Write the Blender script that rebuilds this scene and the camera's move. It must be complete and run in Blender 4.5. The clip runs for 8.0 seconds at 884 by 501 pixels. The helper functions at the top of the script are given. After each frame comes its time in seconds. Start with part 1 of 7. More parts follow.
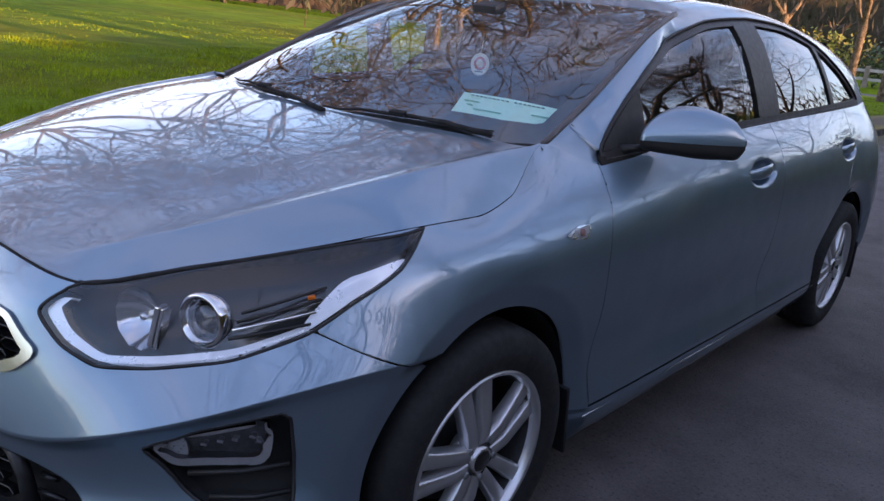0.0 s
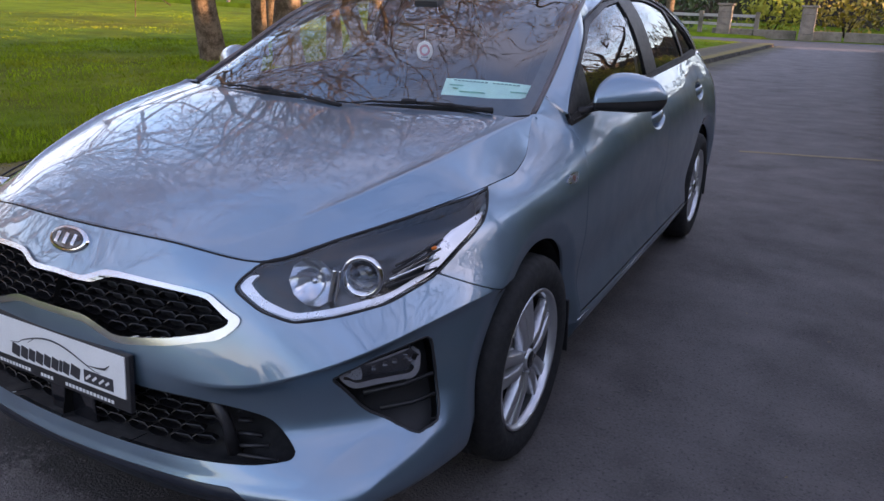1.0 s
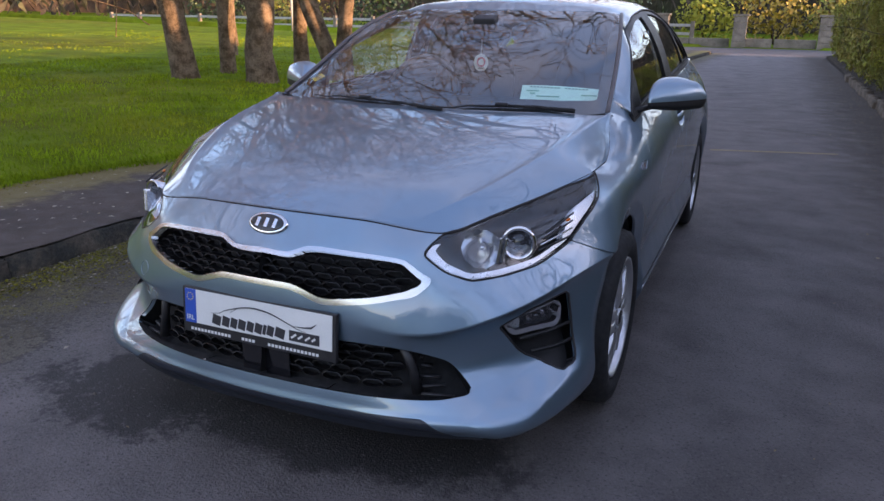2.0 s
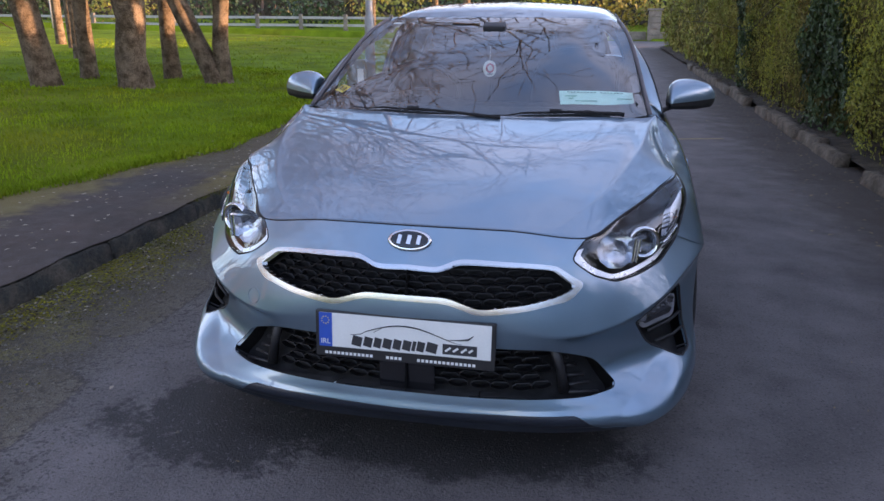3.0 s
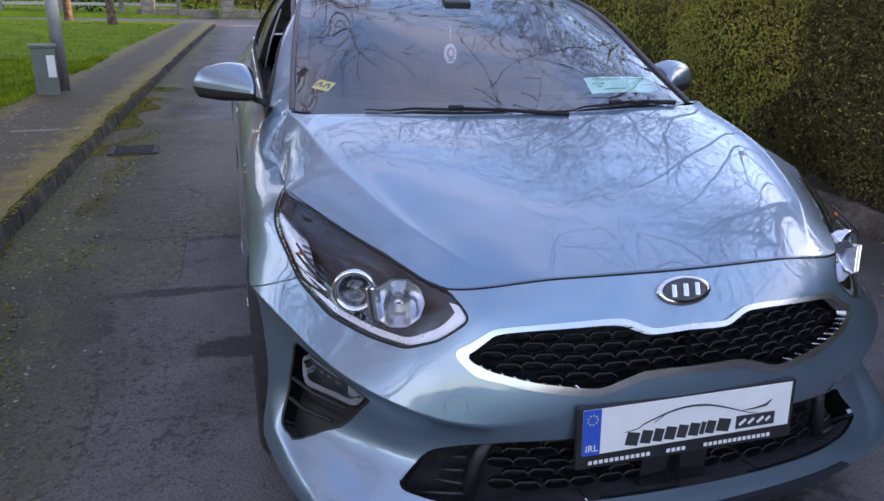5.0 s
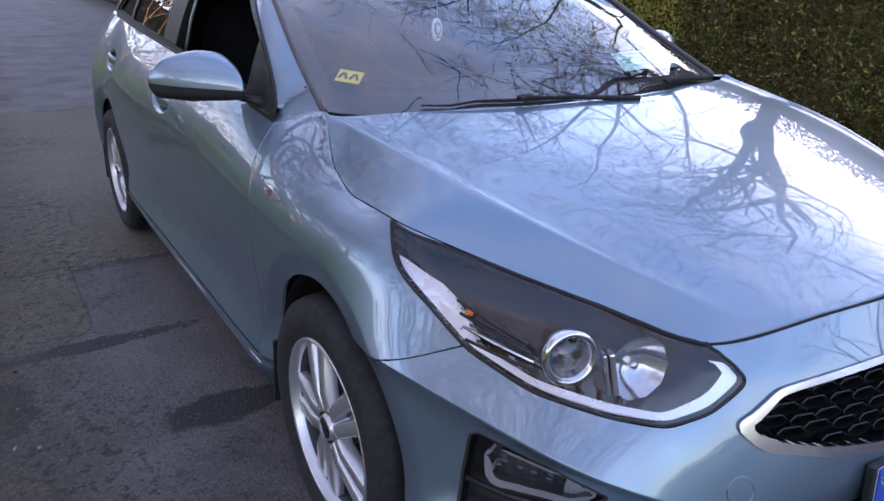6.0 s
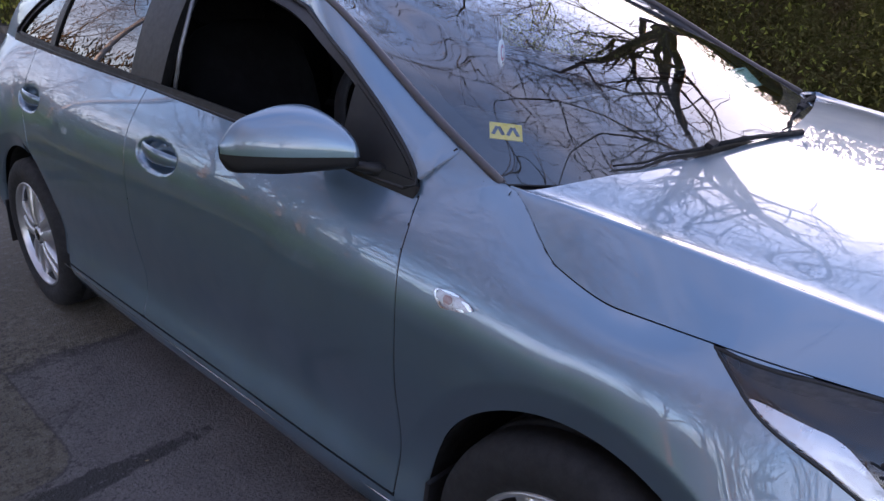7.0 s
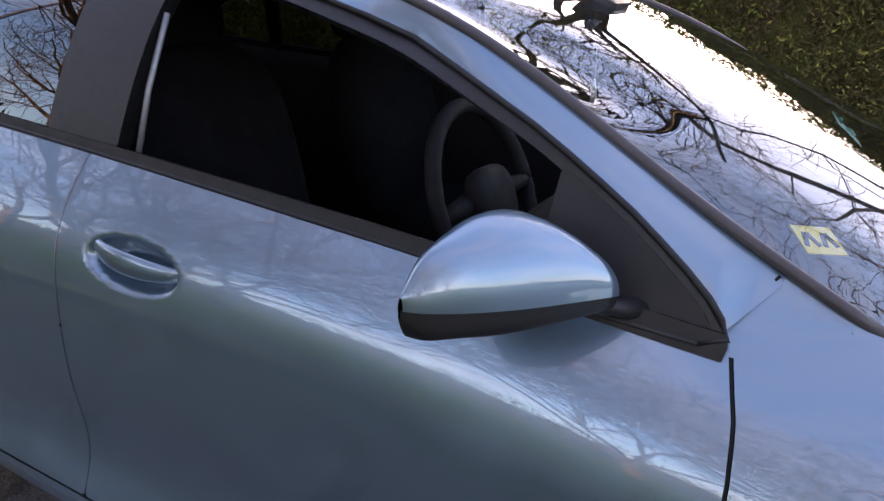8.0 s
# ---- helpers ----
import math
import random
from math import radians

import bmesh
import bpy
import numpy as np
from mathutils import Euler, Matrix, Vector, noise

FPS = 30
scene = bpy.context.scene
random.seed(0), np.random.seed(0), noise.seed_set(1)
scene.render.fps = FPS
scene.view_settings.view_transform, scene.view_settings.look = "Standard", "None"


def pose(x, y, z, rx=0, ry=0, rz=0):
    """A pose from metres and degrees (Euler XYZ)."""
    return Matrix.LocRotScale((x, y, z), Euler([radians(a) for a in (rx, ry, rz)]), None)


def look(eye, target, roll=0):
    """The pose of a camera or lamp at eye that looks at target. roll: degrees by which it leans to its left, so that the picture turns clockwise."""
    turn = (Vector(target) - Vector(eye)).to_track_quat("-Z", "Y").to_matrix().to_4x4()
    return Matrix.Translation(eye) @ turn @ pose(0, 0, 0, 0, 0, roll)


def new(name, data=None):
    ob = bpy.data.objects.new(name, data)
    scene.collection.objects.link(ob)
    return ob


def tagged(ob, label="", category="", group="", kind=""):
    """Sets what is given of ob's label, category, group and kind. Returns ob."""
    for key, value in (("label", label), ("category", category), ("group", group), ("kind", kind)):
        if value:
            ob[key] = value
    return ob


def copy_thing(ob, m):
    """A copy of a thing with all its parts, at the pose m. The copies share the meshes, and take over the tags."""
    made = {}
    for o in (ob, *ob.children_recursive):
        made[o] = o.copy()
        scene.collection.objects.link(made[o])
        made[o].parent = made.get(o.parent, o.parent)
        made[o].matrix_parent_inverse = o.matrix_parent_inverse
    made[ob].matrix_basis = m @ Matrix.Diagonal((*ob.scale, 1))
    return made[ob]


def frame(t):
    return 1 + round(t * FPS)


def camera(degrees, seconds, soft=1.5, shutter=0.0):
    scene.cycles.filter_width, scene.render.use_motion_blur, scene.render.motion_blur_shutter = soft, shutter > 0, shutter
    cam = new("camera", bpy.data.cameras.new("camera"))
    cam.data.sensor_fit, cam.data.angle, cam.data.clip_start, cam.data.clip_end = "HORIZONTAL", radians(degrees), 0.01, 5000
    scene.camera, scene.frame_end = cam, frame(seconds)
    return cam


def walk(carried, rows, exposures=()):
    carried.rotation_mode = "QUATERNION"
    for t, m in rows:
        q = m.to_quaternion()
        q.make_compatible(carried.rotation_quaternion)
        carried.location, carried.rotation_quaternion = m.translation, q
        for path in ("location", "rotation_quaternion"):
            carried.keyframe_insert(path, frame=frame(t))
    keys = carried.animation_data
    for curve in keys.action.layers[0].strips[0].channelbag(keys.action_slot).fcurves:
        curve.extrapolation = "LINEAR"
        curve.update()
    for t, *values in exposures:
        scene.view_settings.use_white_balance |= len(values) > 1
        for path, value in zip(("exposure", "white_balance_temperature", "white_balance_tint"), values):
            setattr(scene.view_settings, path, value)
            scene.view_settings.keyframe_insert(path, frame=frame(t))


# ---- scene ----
cam = camera(61.8, 8.0)
PATH = [
    (0, (1.752, -1.188, 1.256), (0.482, 0.241, 0.666), 5.9),
    (0.5, (1.618, -1.528, 1.233), (0.524, 0.014, 0.583), 1.9),
    (1, (1.57, -1.89, 1.327), (0.685, -0.215, 0.685), 1.8),
    (1.5, (1.388, -2.186, 1.277), (0.492, -0.519, 0.631), -0.1),
    (1.7, (1.379, -2.318, 1.314), (0.526, -0.623, 0.684), 0.4),
    (2.8, (0.637, -2.792, 1.361), (0.187, -0.94, 0.754), 0.3),
    (3, (0.495, -2.806, 1.388), (0.118, -0.941, 0.773), 0.3),
    (3.5, (0.071, -2.727, 1.365), (-0.255, -0.86, 0.726), -1.9),
    (4, (-0.263, -2.622, 1.417), (-0.255, -0.724, 0.785), 1.1),
    (4.2, (-0.389, -2.534, 1.408), (-0.377, -0.638, 0.772), -0.7),
    (5.3, (-1.106, -1.891, 1.344), (-0.429, -0.133, 0.671), 0.3),
    (5.5, (-1.227, -1.738, 1.344), (-0.521, -0.003, 0.643), -1.8),
    (6, (-1.445, -1.381, 1.338), (-0.442, 0.19, 0.614), 0.9),
    (6.5, (-1.65, -0.946, 1.341), (-0.585, 0.586, 0.619), -2.1),
    (7, (-1.73, -0.54, 1.381), (-0.406, 0.767, 0.646), 0.3),
    (7.5, (-1.699, -0.058, 1.362), (-0.309, 1.181, 0.632), -1.0),
    (8, (-1.641, 0.381, 1.366), (-0.001, 1.285, 0.663), 2.6),
]
walk(cam, [(t, look(*p)) for t, *p in PATH], [(0.0, 2.64, 6850.0, 34.0), (0.5, 2.95, 7150.0, 36.0), (1.0, 2.81, 7100.0, 35.0), (1.5, 2.78, 7050.0, 34.0), (3.5, 2.9, 6700.0, 32.0), (4.0, 2.83, 6700.0, 32.0), (5.5, 3.1, 6700.0, 34.0), (6.0, 3.05, 6650.0, 36.0), (6.5, 2.6, 6650.0, 37.0), (7.0, 2.67, 6650.0, 37.0), (7.5, 2.97, 6950.0, 37.0), (8.0, 3.11, 7050.0, 37.0)])

# ---- daylight: a low sun beyond the hedge, ahead and to the car's left ----
SUN_AZ, SUN_EL = 84.0, 6.0
world = bpy.data.worlds.new("sky")
scene.world = world
world.use_nodes = True
wn = world.node_tree.nodes
sky = wn.new("ShaderNodeTexSky")
sky.sky_type, sky.sun_disc = "NISHITA", False
sky.sun_elevation, sky.sun_rotation = radians(SUN_EL), radians(SUN_AZ)
sky.air_density, sky.dust_density, sky.ozone_density = 1.0, 0.9, 2.2
# thin broken cloud over the whole sky, lit as the sky behind it
wk = world.node_tree.links.new
cloud_map, cloud = wn.new("ShaderNodeMapping"), wn.new("ShaderNodeTexNoise")
cloud_map.inputs["Scale"].default_value = (1.0, 1.0, 2.6)
wk(wn.new("ShaderNodeTexCoord").outputs["Generated"], cloud_map.inputs["Vector"])
wk(cloud_map.outputs[0], cloud.inputs["Vector"])
cloud.inputs["Scale"].default_value, cloud.inputs["Detail"].default_value, cloud.inputs["Roughness"].default_value = 2.1, 7.0, 0.55
cover = wn.new("ShaderNodeMapRange")
cover.interpolation_type = "SMOOTHSTEP"
cover.inputs["From Min"].default_value, cover.inputs["From Max"].default_value, cover.inputs["To Max"].default_value = 0.36, 0.68, 0.55
wk(cloud.outputs["Fac"], cover.inputs["Value"])
grey, tone, veil = wn.new("ShaderNodeRGBToBW"), wn.new("ShaderNodeMix"), wn.new("ShaderNodeMix")
tone.data_type, tone.blend_type, veil.data_type = "RGBA", "ADD", "RGBA"
tone.inputs[0].default_value, tone.inputs[7].default_value = 1.0, (0.56, 0.60, 0.65, 1)
wk(sky.outputs[0], grey.inputs[0])
wk(grey.outputs[0], tone.inputs[6])
wk(cover.outputs["Result"], veil.inputs[0])
wk(sky.outputs[0], veil.inputs[6])
wk(tone.outputs[2], veil.inputs[7])
wk(veil.outputs[2], wn["Background"].inputs[0])
wn["Background"].inputs[1].default_value = 0.15
sun_dir = Vector((math.sin(radians(SUN_AZ)) * math.cos(radians(SUN_EL)), math.cos(radians(SUN_AZ)) * math.cos(radians(SUN_EL)), math.sin(radians(SUN_EL))))
sun = new("sun", bpy.data.lights.new("sun", "SUN"))
sun.data.energy, sun.data.angle, sun.data.color = 2.7, radians(0.6), (1.0, 0.62, 0.30)
sun.matrix_world = look(sun_dir * 60, (0, 0, 0))

# ---- materials ----
def mat(name, color, rough=0.6, metal=0.0, vary=0.12, scale=8.0, fine=80.0, bump=0.0, second=None, amount=0.0, coat=0.0, piece=0.0, spec=0.5, second_scale=None):
    """A procedural surface: base colour with grain at two scales, an optional second colour in blotches, bump, coat."""
    m = bpy.data.materials.new(name)
    m.use_nodes = True
    nt = m.node_tree
    n, k = nt.nodes, nt.links.new
    bsdf = n["Principled BSDF"]
    co = n.new("ShaderNodeTexCoord").outputs["Object"]
    def noise_at(s, detail=4.0, rough_=0.6):
        t = n.new("ShaderNodeTexNoise")
        t.inputs["Scale"].default_value, t.inputs["Detail"].default_value, t.inputs["Roughness"].default_value = s, detail, rough_
        k(co, t.inputs["Vector"])
        return t.outputs["Fac"]
    def ramp(src, lo, hi, a, b):
        r = n.new("ShaderNodeMapRange")
        r.inputs["From Min"].default_value, r.inputs["From Max"].default_value = lo, hi
        r.inputs["To Min"].default_value, r.inputs["To Max"].default_value = a, b
        k(src, r.inputs["Value"])
        return r.outputs["Result"]
    base = None
    if second:
        mix = n.new("ShaderNodeMix")
        mix.data_type = "RGBA"
        mix.inputs[6].default_value, mix.inputs[7].default_value = (*color, 1), (*second, 1)
        k(ramp(noise_at(second_scale or scale * 0.5, 6.0, 0.65), 0.62 - amount * 0.3, 0.72 - amount * 0.15, 0.0, 1.0), mix.inputs[0])
        base = mix.outputs[2]
    hsv = n.new("ShaderNodeHueSaturation")
    hsv.inputs["Color"].default_value = (*color, 1)
    if base:
        k(base, hsv.inputs["Color"])
    add = n.new("ShaderNodeMath")
    add.operation = "ADD"
    k(ramp(noise_at(scale), 0.3, 0.7, 1 - vary, 1 + vary), add.inputs[0])
    k(ramp(noise_at(fine, 2.0), 0.3, 0.7, -vary * 0.6, vary * 0.6), add.inputs[1])
    value = add.outputs[0]
    if piece:
        info = n.new("ShaderNodeObjectInfo")
        mul = n.new("ShaderNodeMath")
        mul.operation = "MULTIPLY"
        k(value, mul.inputs[0])
        k(ramp(info.outputs["Random"], 0, 1, 1 - piece, 1 + piece), mul.inputs[1])
        value = mul.outputs[0]
    k(value, hsv.inputs["Value"])
    k(hsv.outputs[0], bsdf.inputs["Base Color"])
    k(ramp(noise_at(scale * 3), 0.3, 0.7, max(0.02, rough * 0.85), min(1.0, rough * 1.15)), bsdf.inputs["Roughness"])
    bsdf.inputs["Metallic"].default_value = metal
    bsdf.inputs["Specular IOR Level"].default_value = spec
    if coat:
        bsdf.inputs["Coat Weight"].default_value, bsdf.inputs["Coat Roughness"].default_value = coat, 0.02
    if bump:
        b = n.new("ShaderNodeBump")
        b.inputs["Strength"].default_value, b.inputs["Distance"].default_value = 1.0, bump
        k(noise_at(fine, 5.0), b.inputs["Height"])
        k(b.outputs[0], bsdf.inputs["Normal"])
    return m


def glass(name, tint, rough=0.0, ior=1.45):
    """A thin pane: clear with a Fresnel gloss."""
    m = bpy.data.materials.new(name)
    m.use_nodes = True
    n, k = m.node_tree.nodes, m.node_tree.links.new
    n.remove(n["Principled BSDF"])
    tr, gl, mix, lw = n.new("ShaderNodeBsdfTransparent"), n.new("ShaderNodeBsdfGlossy"), n.new("ShaderNodeMixShader"), n.new("ShaderNodeLayerWeight")
    tr.inputs[0].default_value = (*tint, 1)
    gl.inputs["Roughness"].default_value = rough
    gl.inputs["Color"].default_value = (0.90, 0.95, 1, 1)
    lw.inputs["Blend"].default_value = 0.5
    f0 = ((ior - 1) / (ior + 1)) ** 2
    power, lift = n.new("ShaderNodeMath"), n.new("ShaderNodeMath")
    power.operation, lift.operation = "POWER", "MULTIPLY_ADD"
    power.inputs[1].default_value = 4.1
    lift.inputs[1].default_value, lift.inputs[2].default_value = 1 - f0, f0
    k(lw.outputs["Facing"], power.inputs[0])
    k(power.outputs[0], lift.inputs[0])
    k(lift.outputs[0], mix.inputs[0])
    k(tr.outputs[0], mix.inputs[1])
    k(gl.outputs[0], mix.inputs[2])
    k(mix.outputs[0], n["Material Output"].inputs["Surface"])
    return m


PAINT = mat("silver_blue_paint", (0.186, 0.287, 0.374), 0.39, 0.80, 0.015, 3.0, 900.0, coat=1.0)
PAINT.node_tree.nodes["Principled BSDF"].inputs["Coat IOR"].default_value = 1.85
TRIM = mat("black_trim", (0.018, 0.018, 0.02), 0.45, 0, 0.2, 20, 300, 0.0002)
SATINBLACK = mat("satin_black", (0.010, 0.010, 0.011), 0.55, 0, 0.1, 10, 200)
GLOSS = mat("gloss_black", (0.01, 0.01, 0.012), 0.12, 0, 0.1, 10, 100, coat=0.6)
INNER = mat("inner_black", (0.006, 0.006, 0.007), 0.85, 0, 0.3, 10, 100)
RUBBER = mat("tyre_rubber", (0.015, 0.015, 0.016), 0.8, 0, 0.25, 18, 200, 0.0006)
ALLOY = mat("alloy_silver", (0.66, 0.67, 0.69), 0.33, 0.85, 0.02, 6, 60)
CHROME = mat("chrome", (0.75, 0.76, 0.78), 0.08, 1.0, 0.03, 10, 100)
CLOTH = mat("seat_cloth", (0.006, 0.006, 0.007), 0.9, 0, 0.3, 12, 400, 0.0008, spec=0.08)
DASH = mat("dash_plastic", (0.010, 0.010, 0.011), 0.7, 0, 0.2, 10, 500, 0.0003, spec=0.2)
WHITE = mat("white_plastic", (0.75, 0.76, 0.74), 0.4, 0, 0.04, 10, 200)
GLASS = glass("tinted_glass", (0.76, 0.81, 0.80), 0.0, 2.12)
PRIVACY = glass("dark_glass", (0.06, 0.065, 0.06), 0.0, 1.95)
LENS = glass("clear_lens", (0.93, 0.95, 0.97), 0.0, 1.72)
FOGDARK = mat("dark_reflector", (0.12, 0.12, 0.135), 0.22, 0.7, 0.3, 60, 220)
FOGGREY = mat("grey_lamp_plastic", (0.20, 0.20, 0.215), 0.38, 0, 0.1, 30, 300)
FOGGLASS = mat("fog_lamp_glass", (0.50, 0.52, 0.55), 0.30, 0.5, 0.04, 60, 220)
AMBER = mat("amber_plastic", (0.8, 0.18, 0.02), 0.3, 0, 0.05)
RED = mat("red_plastic", (0.45, 0.01, 0.015), 0.15, 0, 0.1, coat=0.8)
BLUE = mat("plate_blue", (0.02, 0.09, 0.45), 0.4, 0, 0.05)
DARKBAR = mat("dark_print", (0.03, 0.03, 0.035), 0.5, 0, 0.1)
YELLOW = mat("yellow_sticker", (0.85, 0.62, 0.05), 0.5, 0, 0.06)
PAPER = mat("pale_green_paper", (0.58, 0.95, 0.84), 0.8, 0, 0.05, 30)
PAPERBAR = mat("green_print", (0.08, 0.25, 0.20), 0.8, 0, 0.1)
ASPHALT = mat("asphalt", (0.066, 0.064, 0.066), 0.78, 0, 0.28, 3.0, 260.0, 0.004, (0.05, 0.049, 0.05), 0.35, second_scale=1.2)
KERB = mat("kerb_concrete", (0.105, 0.080, 0.054), 0.95, 0, 0.45, 9.0, 70.0, 0.016, (0.024, 0.024, 0.018), 0.7, second_scale=4.0, piece=0.12)
GRASS = mat("grass_ground", (0.104, 0.165, 0.007), 0.95, 0, 0.35, 1.2, 40.0, 0.02, (0.125, 0.135, 0.010), 0.4, second_scale=0.12, spec=0.05)
BLADE = mat("grass_blades", (0.165, 0.255, 0.009), 0.7, 0, 0.35, 1.0, 30.0, 0, (0.175, 0.205, 0.012), 0.5, second_scale=0.9, spec=0.05)
LEAF = mat("hedge_leaf", (0.225, 0.245, 0.050), 0.7, 0, 0.42, 1.2, 60.0, 0, (0.27, 0.205, 0.065), 0.6, second_scale=1.4, spec=0.1)
LEAF_DARK = mat("dark_leaf", (0.045, 0.075, 0.028), 0.45, 0, 0.5, 2.0, 60.0, spec=0.2)
LEAF_YELLOW = mat("yellow_leaf", (0.30, 0.22, 0.02), 0.6, 0, 0.4, 1.2, 60.0)
TWIG = mat("hedge_twig", (0.05, 0.035, 0.02), 0.9, 0, 0.4, 6, 80)
BARK = mat("bark", (0.195, 0.150, 0.105), 0.9, 0, 0.45, 5.0, 45.0, 0.05, (0.085, 0.062, 0.038), 0.6, second_scale=7.0, spec=0.1)
DARKBARK = mat("dark_bark", (0.06, 0.048, 0.038), 0.9, 0, 0.35, 3.0, 60.0, 0.02)
STEEL = mat("galvanised_steel", (0.30, 0.31, 0.32), 0.5, 0.6, 0.15, 5, 90)
BOX_GREY = mat("grey_cabinet", (0.13, 0.15, 0.13), 0.6, 0, 0.15, 6, 90)
FENCE_WHITE = mat("weathered_white_paint", (0.40, 0.40, 0.37), 0.7, 0, 0.15, 6, 90)
STONE = mat("stone", (0.24, 0.21, 0.17), 0.9, 0, 0.35, 4.0, 50.0, 0.02, (0.12, 0.11, 0.08), 0.5)
PALELEAF = mat("pale_dead_leaf", (0.36, 0.31, 0.24), 0.8, 0, 0.35, 30, 200)
DEADLEAF = mat("dead_leaf", (0.27, 0.205, 0.115), 0.8, 0, 0.4, 30, 200)

def road_material(path=False):
    """Tarmac with worn and damp places of their own shape, painted shade under the car's nose, fine cracks and moss
    along the gutter.
    """
    m = mat("path_tarmac", (0.060, 0.042, 0.033), 0.85, 0, 0.3, 3.0, 200.0, 0.004, (0.040, 0.033, 0.028), 0.4, second_scale=1.5) if path else mat("road_tarmac", (0.150, 0.134, 0.129), 0.8, 0, 0.30, 2.5, 120.0, 0.014, (0.114, 0.101, 0.098), 0.35, second_scale=1.1)
    nt = m.node_tree
    n, k = nt.nodes, nt.links.new
    bsdf = n["Principled BSDF"]
    co = n.new("ShaderNodeTexCoord").outputs["Object"]
    def calc(op, a, b=None, c=None):
        q = n.new("ShaderNodeMath")
        q.operation = op
        for i, v in enumerate((a, b, c)):
            if v is None:
                continue
            if isinstance(v, (int, float)):
                q.inputs[i].default_value = v
            else:
                k(v, q.inputs[i])
        return q.outputs[0]
    def soft(v, lo, hi):
        r = n.new("ShaderNodeMapRange")
        r.interpolation_type = "SMOOTHSTEP"
        r.inputs["From Min"].default_value, r.inputs["From Max"].default_value = lo, hi
        k(v, r.inputs["Value"])
        return r.outputs["Result"]
    def grain(scale, detail=6.0):
        t = n.new("ShaderNodeTexNoise")
        t.inputs["Scale"].default_value, t.inputs["Detail"].default_value, t.inputs["Roughness"].default_value = scale, detail, 0.65
        k(co, t.inputs["Vector"])
        return t.outputs["Fac"]
    xyz = n.new("ShaderNodeSeparateXYZ")
    k(co, xyz.inputs[0])
    x, y = xyz.outputs[0], xyz.outputs[1]
    big, mid, fine, speck = grain(1.1), grain(4.5), grain(26.0), grain(78.0, 2.5)
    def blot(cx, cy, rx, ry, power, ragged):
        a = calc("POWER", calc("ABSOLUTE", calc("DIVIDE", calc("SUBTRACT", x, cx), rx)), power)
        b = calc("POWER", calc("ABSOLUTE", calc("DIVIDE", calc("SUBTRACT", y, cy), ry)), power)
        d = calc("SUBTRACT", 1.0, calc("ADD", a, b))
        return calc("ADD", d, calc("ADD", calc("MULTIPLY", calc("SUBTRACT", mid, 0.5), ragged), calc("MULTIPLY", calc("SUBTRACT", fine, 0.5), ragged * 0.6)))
    colour = bsdf.inputs["Base Color"].links[0].from_socket
    def over(mask, rgb):
        nonlocal colour
        mix = n.new("ShaderNodeMix")
        mix.data_type = "RGBA"
        mix.inputs[7].default_value = (*rgb, 1)
        k(mask, mix.inputs[0])
        k(colour, mix.inputs[6])
        colour = mix.outputs[2]
    if path:
        over(calc("MULTIPLY", soft(calc("ADD", y, calc("MULTIPLY", calc("SUBTRACT", big, 0.5), 2.5)), 2.4, 3.2), 0.85), (0.078, 0.060, 0.026))
        outer = calc("SUBTRACT", calc("SUBTRACT", x, calc("MULTIPLY", y, 0.028)), -3.50)
        ragged = calc("ADD", outer, calc("MULTIPLY", calc("SUBTRACT", mid, 0.5), 0.9))
        over(calc("MULTIPLY", soft(ragged, 0.42, 0.12), 0.9), (0.150, 0.115, 0.030))
        inner_edge = calc("ADD", calc("SUBTRACT", -2.32, calc("SUBTRACT", x, calc("MULTIPLY", y, 0.028))), calc("MULTIPLY", calc("SUBTRACT", mid, 0.5), 0.8))
        over(calc("MULTIPLY", calc("MULTIPLY", soft(inner_edge, 0.30, 0.02), soft(y, 1.2, 3.2)), 0.85), (0.20, 0.150, 0.022))
        over(calc("MULTIPLY", soft(speck, 0.66, 0.74), 0.5), (0.16, 0.15, 0.14))
        k(colour, bsdf.inputs["Base Color"])
        return m
    # older, browner tarmac towards the kerb and in squared repairs
    worn = soft(calc("ADD", calc("SUBTRACT", -1.25, x), calc("MULTIPLY", calc("SUBTRACT", big, 0.5), 2.6)), -0.15, 0.35)
    over(calc("MULTIPLY", worn, 0.75), (0.108, 0.095, 0.082))
    for args in ((-1.05, 4.30, 0.85, 2.15, 6.0, 0.7), (-1.62, 1.90, 0.42, 0.46, 8.0, 0.6), (-1.85, 0.25, 0.42, 0.40, 6.0, 0.8), (-1.75, -0.95, 0.40, 0.50, 4.0, 1.2)):
        shape = blot(*args)
        over(calc("MULTIPLY", soft(shape, 0.0, 0.12), 0.8), (0.135, 0.112, 0.072))
        over(calc("MULTIPLY", calc("MULTIPLY", soft(shape, 0.0, 0.1), soft(fine, 0.5, 0.66)), 0.6), (0.22, 0.20, 0.17))
        over(calc("MULTIPLY", calc("MULTIPLY", soft(shape, -0.10, 0.0), soft(shape, 0.16, 0.02)), 0.6), (0.022, 0.020, 0.017))
    # damp spots; the wide second blot also paints the shade under the car's nose
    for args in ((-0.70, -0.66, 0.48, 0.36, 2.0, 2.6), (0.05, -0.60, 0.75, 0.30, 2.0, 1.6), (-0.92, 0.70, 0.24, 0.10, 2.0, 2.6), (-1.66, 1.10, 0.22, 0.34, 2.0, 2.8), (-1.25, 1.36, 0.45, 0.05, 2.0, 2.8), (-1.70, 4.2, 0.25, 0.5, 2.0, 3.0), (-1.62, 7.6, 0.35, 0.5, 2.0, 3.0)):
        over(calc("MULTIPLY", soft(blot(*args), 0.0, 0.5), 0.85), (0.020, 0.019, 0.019))
